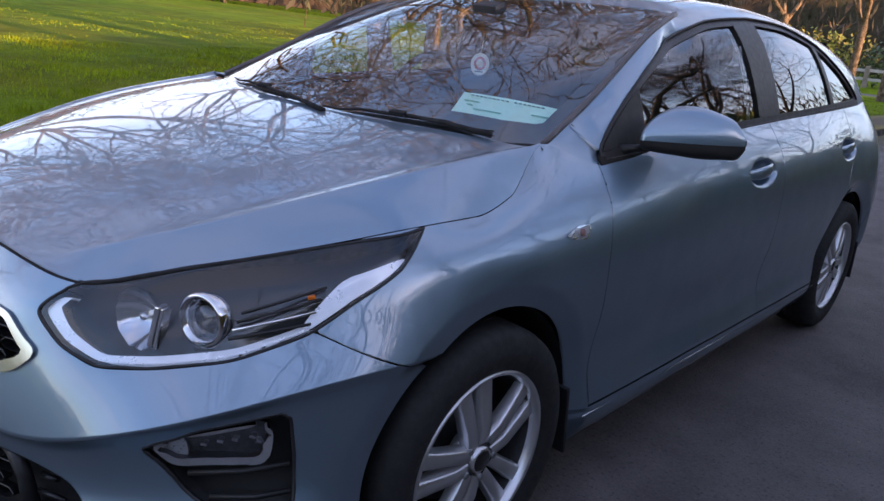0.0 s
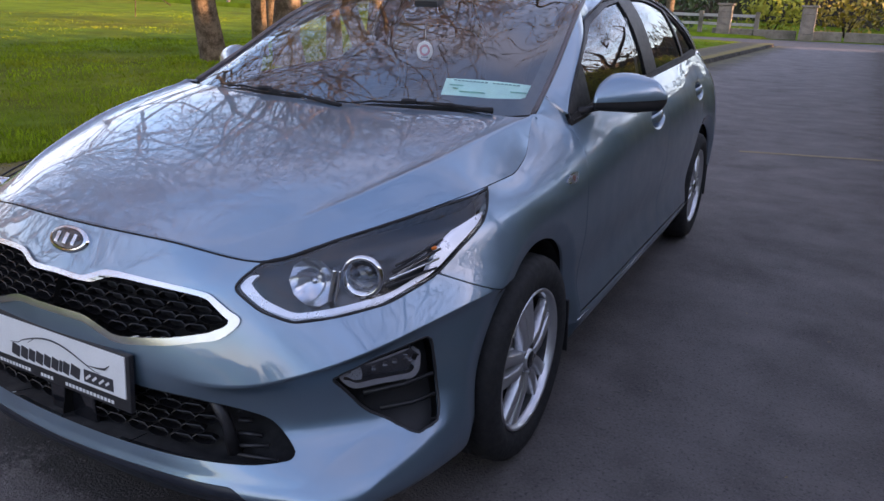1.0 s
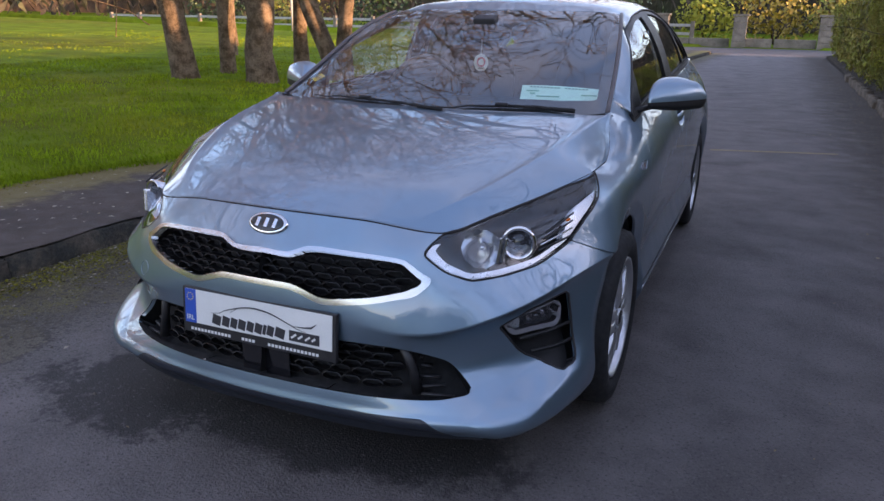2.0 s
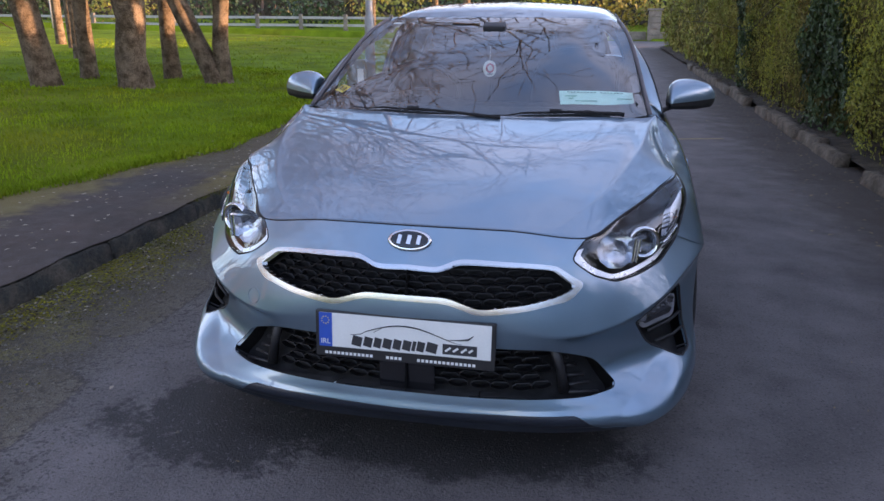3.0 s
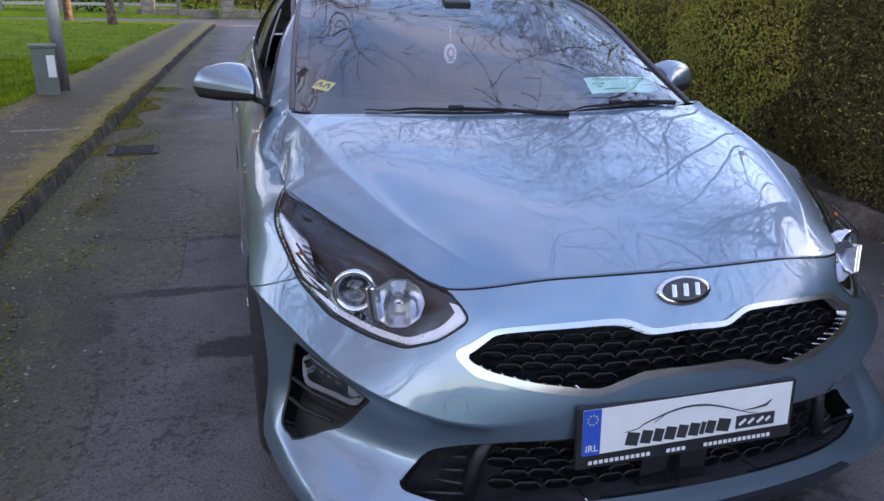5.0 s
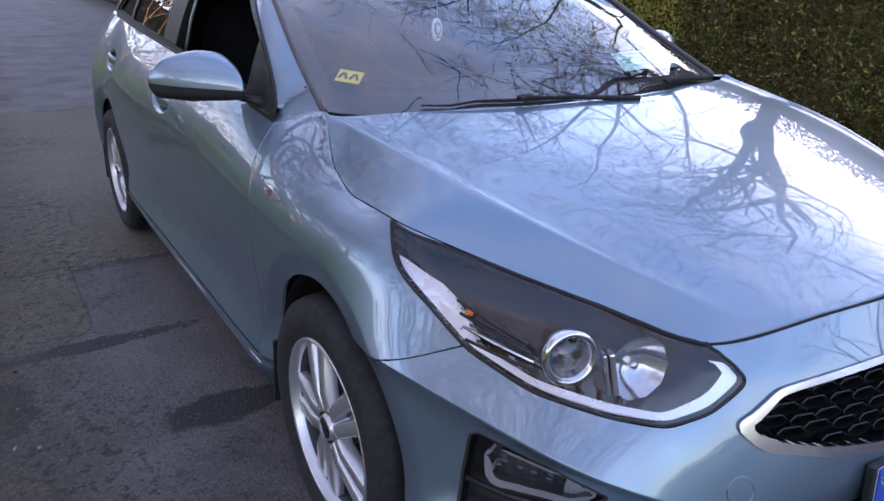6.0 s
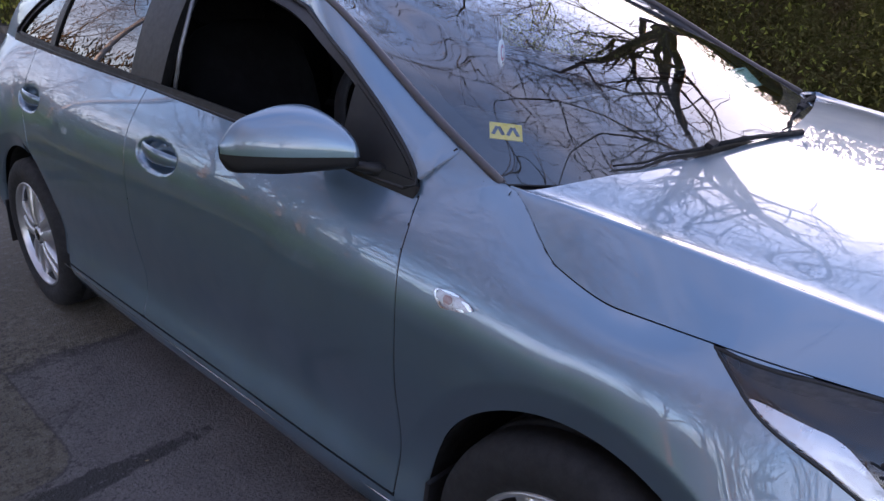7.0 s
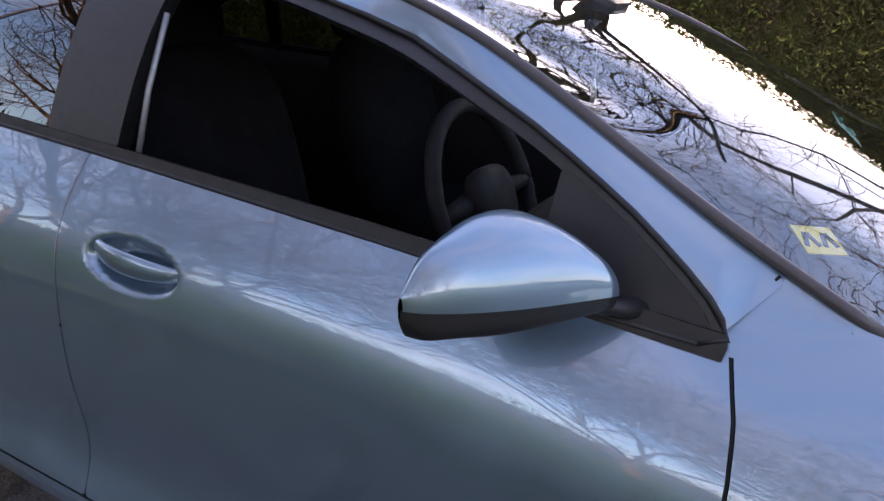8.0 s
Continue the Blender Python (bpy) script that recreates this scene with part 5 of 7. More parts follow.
writing("country_code", "IRL", 0.022, pose(-0.236, -0.0082, -0.032, 90, 0, 0), WHITE, plate)
for k in range(9):
    a = 2 * math.pi * k / 9
    box("band_mark", (0.0028, 0.001, 0.0028), (-0.236 + 0.011 * math.cos(a), -0.0078, 0.034 + 0.011 * math.sin(a)), YELLOW, plate, bevel=0)
MARK_W = (0.028, 0.024, 0.021, 0.024, 0.022, 0.023, 0.010, 0.021, 0.030)
for k, w in enumerate(MARK_W):
    x = -0.158 + 1.29 * (sum(MARK_W[:k]) + w / 2)
    box("plate_mark", (w * 1.06, 0.002, 0.030), (x, -0.0066, -0.024), DARKBAR, plate, bevel=0.0005, rot=(0, 12, 0))
box("plate_logo", (0.100, 0.002, 0.031), (0.166, -0.0066, -0.024), DARKBAR, plate, bevel=0.0006)
for x, w in ((0.132, 0.020), (0.154, 0.018), (0.178, 0.020), (0.198, 0.014)):
    box("logo_mark", (w, 0.002, 0.006), (x, -0.0080, -0.024), WHITE, plate, bevel=0.0004, rot=(0, -38, 0))
arc = [(-0.16 + 0.36 * t, -0.0066, -0.006 + 0.040 * math.sin(math.pi * min(1, t * 1.12)) ** 1.3 * (1 if t > 0.1 else 0.5)) for t in np.linspace(0, 0.92, 22)]
tube("plate_swoosh", arc, [0.0006 + 0.0016 * math.sin(math.pi * k / 21) for k in range(22)], DARKBAR, plate, sides=5)
tube("plate_swoosh", [(0.13, -0.0066, 0.004), (0.165, -0.0066, 0.006), (0.19, -0.0066, 0.010), (0.205, -0.0066, 0.022)], [0.0006, 0.002, 0.003, 0.0008], DARKBAR, plate, sides=5)
tube("plate_swoosh", [(-0.09, -0.0066, 0.006), (-0.06, -0.0066, 0.026), (-0.01, -0.0066, 0.034), (0.05, -0.0066, 0.028)], [0.0006, 0.0012, 0.0012, 0.0006], DARKBAR, plate, sides=5)
for x0, n in ((-0.235, 12), (-0.048, 4), (0.045, 14)):
    for k in range(n):
        box("holder_mark", (0.0085, 0.001, 0.0085), (x0 + 0.0125 * k, -0.0036, -0.068), WHITE, plate, bevel=0)

# added satin tubes that draw the highlight along the lower edge of the sills
for s in (1, -1):
    tube("sill_moulding", [(s * (float(np.interp(y, [0.36, 1.0, 1.8, 2.3], [0.897, 0.900, 0.8985, 0.893]))), y, 0.296) for y in np.linspace(0.40, 2.30, 14)], 0.0022, SATIN, car, "thin bright line standing in for the highlight on the sill crease", sides=6)

# door handles
def handle_mesh():
    bm = bmesh.new()
    rings = []
    for k in range(13):
        t = k / 12
        y = -0.118 + 0.236 * t
        out = 0.040 * math.sin(math.pi * min(1, max(0, t * 1.0))) ** 0.55
        hh = 0.0140 + 0.009 * math.sin(math.pi * t)
        cz = 0.004 * math.cos(math.pi * t)
        ring = [bm.verts.new((out + 0.009 * math.cos(a) - 0.006, y, cz + hh * math.sin(a))) for a in np.linspace(0, 2 * math.pi, 12, endpoint=False)]
        rings.append(ring)
    for a, b in zip(rings, rings[1:]):
        for j in range(12):
            bm.faces.new((a[j], a[(j + 1) % 12], b[(j + 1) % 12], b[j]))
    bm.faces.new(rings[0])
    bm.faces.new(rings[-1])
    bmesh.ops.recalc_face_normals(bm, faces=bm.faces)
    me = bpy.data.meshes.new("door_handle")
    bm.to_mesh(me)
    bm.free()
    for p in me.polygons:
        p.use_smooth = True
    me.materials.append(PAINT)
    return me


HANDLE = handle_mesh()
for s in (1, -1):
    for (y, z), door in zip(HANDLES, ("front_door", "rear_door")):
        i = np.argmin((Y - y) ** 2 + ((Z - z) ** 2))
        base = shell.P.reshape(-1, 3)[i]
        h = new("door_handle", HANDLE)
        h.parent = bpy.data.objects[door if s > 0 else door + ".001"]
        h.matrix_basis = pose(s * (base[0] + 0.012), y, z, 0, 0, 0) @ Matrix.Diagonal((s, 1, 1, 1)) @ pose(0, 0, 0, 7, 0, 0)
        h["label"] = "body-coloured pull handle"

# door mirrors
def mirror_shell(lo, hi, grow, n=22, m=18):
    """Part of the mirror housing between two angles of its section, from its root to its tip."""
    us = np.sin(np.linspace(0, math.pi / 2, n))
    top = natural([0, 0.06, 0.2, 0.45, 0.7, 0.88, 1.0], np.array([0.076, 0.088, 0.098, 0.096, 0.080, 0.056, 0.016]))
    bot = natural([0, 0.1, 0.3, 0.6, 0.85, 0.95, 1.0], np.array([0.038, 0.042, 0.046, 0.050, 0.046, 0.036, 0.014]))
    dep = lambda u: (0.178 - 0.125 * u) * np.sqrt(1 - u ** 5.0 * 0.99)
    v, f = [], []
    rings = [(0.0, 0.02, -0.012), (0.0, 0.45, -0.010), (0.0, 0.80, -0.006)] + [(u, 1.0, 0.0) for u in us]
    n = len(rings)
    for u, sc, dx in rings:
        x = 0.824 + 0.206 * u + dx
        for k in range(m + 1):
            a = radians(lo + (hi - lo) * k / m)
            hz = float(top(np.array([u]))[0]) if math.sin(a) > 0 else float(bot(np.array([u]))[0])
            d = float(dep(np.array([u]))[0]) * sc
            hz *= sc * 0.93
            c, sn = math.cos(a), math.sin(a)
            # fullest a little ahead of the rim, then falling gently back to it
            back = max(0.0, min(1.0, -c / 0.8))
            lead = 0.30 if sn > 0 else 0.0
            y = 0.764 + 0.004 * u - 0.06 * (1 - sc)
            if c > 0:
                y -= (d + grow) * (lead + (1 - lead) * c ** (1.08 if sn > 0 else 0.62))
                lift = abs(sn) ** (0.92 if sn > 0 else 0.46)
            elif sn > 0:
                y -= (d + grow) * lead * (1 - back) - 0.006 * max(0.0, -c - 0.8)
                lift = (1 - 0.20 * back * back) * min(1.0, sn / 0.6)
            else:
                y += (d + grow) * 0.12 * abs(c)
                lift = abs(sn) ** 0.46
            v.append((x, y, 1.024 + (hz + grow) * math.copysign(lift, sn) - 0.012 * (1 - u)))
    for i in range(n - 1):
        for k in range(m):
            a = i * (m + 1) + k
            f.append((a, a + 1, a + m + 2, a + m + 1))
    return v, f


for s in (1, -1):
    flip_v = lambda vs: [(s * x, y, z) for x, y, z in vs]
    flip_f = lambda fs: [g if s > 0 else g[::-1] for g in fs]
    v, f = mirror_shell(0, 178, 0.0, 30, 30)
    housing = raw("door_mirror", flip_v(v), flip_f(f), PAINT, car, "body-coloured mirror cap over a black base")
    v, f = mirror_shell(-178, 3, -0.0025, 30, 26)
    raw("mirror_base", flip_v(v), flip_f(f), SATINBLACK, housing, "gloss black lower shell")
    v, f = mirror_shell(143, 265, -0.004, m=10)
    raw("mirror_glass", flip_v(v), flip_f(f), CHROME, housing, "mirror glass")
    tube("mirror_arm", [(s * 0.770, 0.570, 0.978), (s * 0.800, 0.600, 0.985), (s * 0.835, 0.640, 0.992), (s * 0.87, 0.690, 0.998)], [0.018, 0.011, 0.010, 0.010], SATINBLACK, housing, "black mirror arm", sides=10)

# wipers and scuttle
def on_screen(x, v):
    i = int(np.argmin(np.abs(WP[:, int(v * 59), 0] - abs(x))))
    p, n = WP[i, int(v * 59)], screen.N[i, int(v * 59)]
    s = 1 if x >= 0 else -1
    return Vector(p * [s, 1, 1]), Vector(n * [s, 1, 1])


cv, cf = [], []
for k in range(41):
    x = -0.735 + 1.47 * k / 40
    j = int(np.argmin(np.abs(HP[:, -1, 0] - abs(x))))
    hp = HP[j, -1]
    sp, _ = on_screen(x, 0.03)
    cv += [(x, hp[1] - 0.05, hp[2] - 0.03), (x, (hp[1] + sp.y) / 2, hp[2] - 0.032), (x, sp.y + 0.02, sp.z - 0.004)]
for k in range(40):
    for j in range(2):
        cf.append((k * 3 + j, k * 3 + j + 1, k * 3 + j + 4, k * 3 + j + 3))
raw("scuttle", cv, cf, TRIM, car, "black plastic scuttle panel")
for pivot, near, far in ((0.14, 0.06, -0.50), (0.62, 0.60, 0.10)):
    pts = []
    for k in range(9):
        x = near + (far - near) * k / 8
        p, n = on_screen(x, 0.046 + 0.010 * math.sin(math.pi * k / 8))
        pts.append(p + n * 0.007)
    wiper = tube("wiper", pts, [0.002, 0.003, 0.004, 0.005, 0.005, 0.005, 0.004, 0.003, 0.002], INNER, car, "black wiper arm and blade", sides=6)
    pv, n = on_screen(pivot, 0.03)
    arm = [pv + Vector((0, -0.02, 0.008)), (pv + pts[4]) / 2 + n * 0.009, pts[4] + n * 0.005]
    tube("wiper_arm", arm, [0.009, 0.006, 0.005], INNER, wiper, sides=6)
    box("wiper_joint", (0.050, 0.018, 0.012), pts[4] + n * 0.007, INNER, wiper, bevel=0.005, rot=(20, 0, 8))

# ---- cabin ----
def pillow(name, size, at, material, parent, rot=(0, 0, 0), label="", power=3.0):
    """A rounded, cushioned block."""
    bm = bmesh.new()
    bmesh.ops.create_cube(bm, size=2.0)
    bmesh.ops.subdivide_edges(bm, edges=bm.edges[:], cuts=5, use_grid_fill=True)
    for v in bm.verts:
        c = v.co
        r = (abs(c.x) ** power + abs(c.y) ** power + abs(c.z) ** power) ** (1 / power)
        v.co = Vector((c.x / r * size[0] / 2, c.y / r * size[1] / 2, c.z / r * size[2] / 2)) * 1.0
    bmesh.ops.transform(bm, matrix=pose(*at, *rot), verts=bm.verts)
    return part(name, bm, material, parent, label)


v, f = [], []
for k in range(25):
    x = -0.70 + 1.40 * k / 24
    hump = 0.045 * math.exp(-((x + 0.37) / 0.16) ** 4) + 0.012
    for y, z in ((0.26, 0.955), (0.45, 0.968), (0.66, 0.972 + hump * 0.5), (0.80, 0.965 + hump), (0.86, 0.93 + hump * 0.8), (0.88, 0.80), (0.84, 0.55)):
        v.append((x, y + (0.0 if y > 0.3 else 0.10 * (x / 0.7) ** 2), z))
for k in range(24):
    for j in range(6):
        f.append((k * 7 + j, k * 7 + j + 1, k * 7 + j + 8, k * 7 + j + 7))
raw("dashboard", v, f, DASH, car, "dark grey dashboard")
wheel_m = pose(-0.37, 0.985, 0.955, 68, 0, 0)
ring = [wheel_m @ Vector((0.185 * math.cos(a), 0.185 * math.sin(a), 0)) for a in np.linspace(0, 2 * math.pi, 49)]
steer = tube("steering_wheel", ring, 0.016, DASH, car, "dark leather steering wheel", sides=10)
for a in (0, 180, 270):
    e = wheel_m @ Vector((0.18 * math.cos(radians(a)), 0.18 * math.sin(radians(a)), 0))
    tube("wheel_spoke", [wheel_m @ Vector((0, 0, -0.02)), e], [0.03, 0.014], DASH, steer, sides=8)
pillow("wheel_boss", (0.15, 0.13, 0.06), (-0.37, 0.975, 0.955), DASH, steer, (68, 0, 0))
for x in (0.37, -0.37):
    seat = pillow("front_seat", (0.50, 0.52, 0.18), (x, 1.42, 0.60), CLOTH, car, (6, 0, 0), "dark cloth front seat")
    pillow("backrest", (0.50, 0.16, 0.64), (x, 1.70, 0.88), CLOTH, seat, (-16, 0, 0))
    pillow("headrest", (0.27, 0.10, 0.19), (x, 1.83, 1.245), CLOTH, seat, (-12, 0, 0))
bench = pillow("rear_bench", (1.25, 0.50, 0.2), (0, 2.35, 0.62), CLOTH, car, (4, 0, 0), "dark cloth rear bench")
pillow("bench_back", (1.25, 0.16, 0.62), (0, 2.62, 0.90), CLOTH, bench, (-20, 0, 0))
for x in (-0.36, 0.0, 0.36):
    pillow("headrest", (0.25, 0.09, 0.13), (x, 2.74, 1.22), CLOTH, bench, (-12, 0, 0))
for s in (1, -1):
    v, f = [], []
    ys = np.linspace(0.5, 2.95, 30)
    for y in ys:
        bz_ = float(np.interp(y, [0.4, 1.0, 1.6, 2.3, 2.75, 3.05], [0.953, 0.990, 1.020, 1.045, 1.06, 1.07]))
        for x, z in ((0.755, bz_ - 0.004), (0.715, bz_ - 0.004), (0.690, bz_ - 0.06), (0.70, 0.30)):
            v.append((s * (x - 0.03 * max(0, y - 2)), y, z))
    for i in range(29):
        for j in range(3):
            f.append((i * 4 + j, i * 4 + j + 1, i * 4 + j + 5, i * 4 + j + 4))
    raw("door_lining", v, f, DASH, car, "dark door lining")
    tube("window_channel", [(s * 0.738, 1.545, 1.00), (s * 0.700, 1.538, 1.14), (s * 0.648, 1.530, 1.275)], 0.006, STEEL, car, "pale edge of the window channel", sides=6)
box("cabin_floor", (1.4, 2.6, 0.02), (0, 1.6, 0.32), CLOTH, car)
pillow("interior_mirror", (0.24, 0.03, 0.065), (0.0, 0.905, 1.262), GLOSS, car, (12, 0, 0), "dark interior mirror", 4.0)
box("sensor_box", (0.11, 0.06, 0.06), (0.0, 0.905, 1.305), TRIM, car, bevel=0.012, rot=(20, 0, 0))
house.panel("headlining", np.minimum.reduce([-f_dlo - 0.002, f_behind - 0.006, hz - 1.0, 3.0 - hy]), mat("pale_cloth", (0.09, 0.09, 0.088), 0.9, 0, 0.1, 6, 200), car, "grey roof lining", both=True, inset=0.03, lip=0.0)
for s in (1, -1):
    box("sun_visor", (0.40, 0.15, 0.014), (s * 0.30, 1.155, 1.352), mat("visor_vinyl", (0.14, 0.14, 0.135), 0.7, 0, 0.08), car, bevel=0.005, rot=(12, 0, 0))
# rear screen
v, f = [], []
for k in range(13):
    t = -1 + 2 * k / 12
    for z, y, w in ((1.085, 3.31, 0.60), (1.20, 3.24, 0.56), (1.345, 3.09, 0.49)):
        v.append((t * w, y - 0.10 * abs(t) ** 2.5, z))
for k in range(12):
    for j in range(2):
        f.append((k * 3 + j, k * 3 + j + 1, k * 3 + j + 4, k * 3 + j + 3))
raw("rear_screen", v, f, PRIVACY, car, "dark rear screen").visible_shadow = False

# stickers on the screen
best_v = min((abs(on_screen(-0.612, k / 59)[0].z - 1.067), k / 59) for k in range(3, 40))[1]
p, n = on_screen(-0.612, best_v)
stick = facing(p - n * 0.005, n)
label_ob = box("corner_sticker", (0.066, 0.0015, 0.050), (0, 0, 0), YELLOW, car, "yellow windscreen sticker with dark marks", bevel=0.0004)
label_ob.matrix_basis = stick @ pose(0, 0, 0, 0, 14, 0)
for x, tl in ((-0.022, 20), (-0.010, -20), (0.008, 20), (0.020, -20)):
    box("sticker_mark", (0.007, 0.001, 0.026), (x, -0.0012, 0), DARKBAR, label_ob, bevel=0, rot=(0, tl, 0))
p, n = on_screen(-0.52, 0.93)
sq = box("tax_label", (0.06, 0.0015, 0.025), (0, 0, 0), WHITE, car, "small white windscreen label", bevel=0.0004)
sq.matrix_basis = facing(p - n * 0.004, n)

# ---- loose things in the car ----
fresh_m = facing(Vector((-0.019, 0.905, 1.122)), Vector((0.45, -0.88, 0.05)))
fresh = oval("air_freshener", 0.034, 0.040, 0.004, fresh_m, WHITE, None, "", 0.001)
tagged(fresh, "white oval air freshener hanging from the interior mirror", "air freshener")
oval("printed_ring", 0.022, 0.024, 0.001, pose(0, -0.0018, 0.003), mat("red_print", (0.45, 0.06, 0.08), 0.6), fresh, "red and grey print", 0.0004)
oval("printed_core", 0.013, 0.014, 0.001, pose(0, -0.0030, 0.003), WHITE, fresh, "", 0.0004)
box("printed_bar", (0.03, 0.001, 0.005), (0, -0.0032, -0.025), DARKBAR, fresh, bevel=0)
tube("cord", [(0, 0.0, 0.036), (0.002, 0.0, 0.08), (0.001, 0.0, 0.145)], 0.0012, WHITE, fresh, sides=5)
# paper leaning inside the screen
tl, tr, br, bl = Vector((0.346, 0.420, 1.072)), Vector((0.652, 0.462, 1.066)), Vector((0.664, 0.402, 1.014)), Vector((0.357, 0.360, 1.022))
v, f = [], []
for i in range(9):
    for j in range(4):
        a, b = i / 8, j / 3
        p = tl.lerp(tr, a).lerp(bl.lerp(br, a), b)
        v.append(p + Vector((0, 0, 0.004 * math.sin(math.pi * a))))
for i in range(8):
    for j in range(3):
        f.append((i * 4 + j, i * 4 + j + 1, i * 4 + j + 5, i * 4 + j + 4))
sheet = raw("paper_sheet", v, f, PAPER)
tagged(sheet, "pale green printed paper lying on the dashboard under the windscreen", "paper sheet")
up = (tr - tl).cross(bl - tl).normalized()
up = up if up.z > 0 else -up
for i in range(17):
    if i == 9:
        continue
    a = 0.12 + 0.045 * i
    c = tl.lerp(tr, a).lerp(bl.lerp(br, a), 0.13) + up * 0.0052
    o = box("printed_mark", (0.010, 0.006, 0.0006), c, PAPERBAR, sheet, bevel=0, rot=(-38, 0, 8))
for a, b, w in ((0.10, 0.42, 0.05), (0.10, 0.60, 0.02), (0.82, 0.52, 0.06), (0.30, 0.75, 0.09)):
    c = tl.lerp(tr, a + 0.05).lerp(bl.lerp(br, a + 0.05), b) + up * 0.0052
    box("printed_mark", (w, 0.008, 0.0006), c, mat("mint_print", (0.25, 0.62, 0.50), 0.8), sheet, bevel=0, rot=(-38, 0, 8))

# ---- the road, the path and the field ----
ROAD_END = 31.0
kerb_x = lambda y: -2.235 + 0.026 * (max(y, -8) + 0.2) + 0.0003 * max(0.0, y) ** 2
path_x = lambda y: kerb_x(y) - 1.30 + 0.35 * math.exp(-((y - 4.2) / 1.6) ** 2) - 0.35 * math.exp(-((y - 0.4) / 1.5) ** 2)
hedge_x = lambda y: 2.86 + 0.002 * y


def bumps(x, y, s, a):
    return a * noise.noise(Vector((x * s, y * s, 0.3)))


def strip(name, left, right, zl, zr, material, y0, y1, label, category, n=6, step=0.25, rough=0.0, parent=None):
    """A sheet between the lines x = left(y) and right(y)."""
    ys = np.arange(y0, y1 + step * 0.5, step)
    v, f = [], []
    for y in ys:
        for k in range(n + 1):
            t = k / n
            x = left(y) + (right(y) - left(y)) * t
            v.append((x, y, zl + (zr - zl) * t + (bumps(x, y, 1.7, rough) if rough else 0)))
    for i in range(len(ys) - 1):
        for k in range(n):
            a = i * (n + 1) + k
            f.append((a, a + 1, a + n + 2, a + n + 1))
    ob = raw(name, v, f, material, parent)
    return tagged(ob, label, category, kind="structure") if parent is None else ob


def field_z(x, y):
    """Height of the grass: level with the path, rising gently away from it."""
    d = path_x(min(y, 30)) - x
    return 0.10 + 0.018 * min(max(d, 0), 60) + (bumps(x, y, 0.6, 0.05) if d > 0.3 else 0)


# ground: one sheet to the horizon, sunk below the road
cols = [-420, -200, -110, -70, -45, -32, -24, -18, -14, -11, -9, -7.5, -6.2, -5.2, -4.4, -3.9, "p0", "p1", "r0", "h0", "h1", 6, 9, 14, 25, 60, 150, 420]
rows_y = [-420, -160, -70, -35, -20, -12, -8, -5] + [k * 0.8 - 4 for k in range(43)] + [30.9, 31.3, 37.8, 38.2, 41, 46, 55, 70, 100, 180, 420]
v, f = [], []
for y in rows_y:
    yy = min(max(y, -20), 31)
    px, hx0 = path_x(yy), hedge_x(yy)
    for c in cols:
        cross_road = 31.2 < y < 38.0
        if c == "p0":
            x, z = px - 0.05, 0.105
        elif c == "p1":
            x, z = px + 0.10, 0.02
        elif c == "r0":
            x, z = kerb_x(yy) + 0.3, -0.06
        elif c == "h0":
            x, z = hx0 + 0.10, -0.06
        elif c == "h1":
            x, z = hx0 + 0.35, 0.10
        else:
            x = c
            z = field_z(x, y) if c < 0 else 0.10
        if cross_road:
            z = -0.06
        v.append((x, y, z))
m = len(cols)
for i in range(len(rows_y) - 1):
    for k in range(m - 1):
        a = i * m + k
        f.append((a, a + 1, a + m + 1, a + m))
ground = tagged(raw("ground", v, f, GRASS), "wide green field under the trees", "ground", kind="structure")

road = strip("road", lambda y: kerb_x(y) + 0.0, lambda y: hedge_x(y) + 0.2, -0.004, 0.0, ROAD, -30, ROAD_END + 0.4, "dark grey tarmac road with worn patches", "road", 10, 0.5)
cross_v = [(-90, 31.0, -0.006), (60, 31.0, -0.006), (60, 38.2, -0.006), (-90, 38.2, -0.006)]
cross_road = tagged(raw("road_crossing", cross_v, [(0, 1, 2, 3)], ASPHALT), "tarmac road crossing the far end", "road", kind="structure")
band = raw("trench_repair", [(0.75, 5.92, 0.003), (2.0, 6.28, 0.003), (2.0, 6.20, 0.003), (0.75, 5.84, 0.003)], [(3, 2, 1, 0)], DEADLEAF)
tagged(band, "pale worn line across the tarmac", "road marking", kind="structure")

# footpath, kerb
footpath = strip("footpath", lambda y: path_x(y) + 0.0, lambda y: kerb_x(y) - 0.030 + bumps(y, 0.0, 2.3, 0.035) + bumps(y, 4.0, 9.0, 0.018), 0.108, 0.113, PATHWAY, -30, ROAD_END - 0.5, "dark tarmac footpath with moss at its edges", "footpath", 8, 0.06, 0.006)
kerb = tagged(new("kerb"), "weathered concrete kerb with gaps between the stones", "kerb", kind="structure")


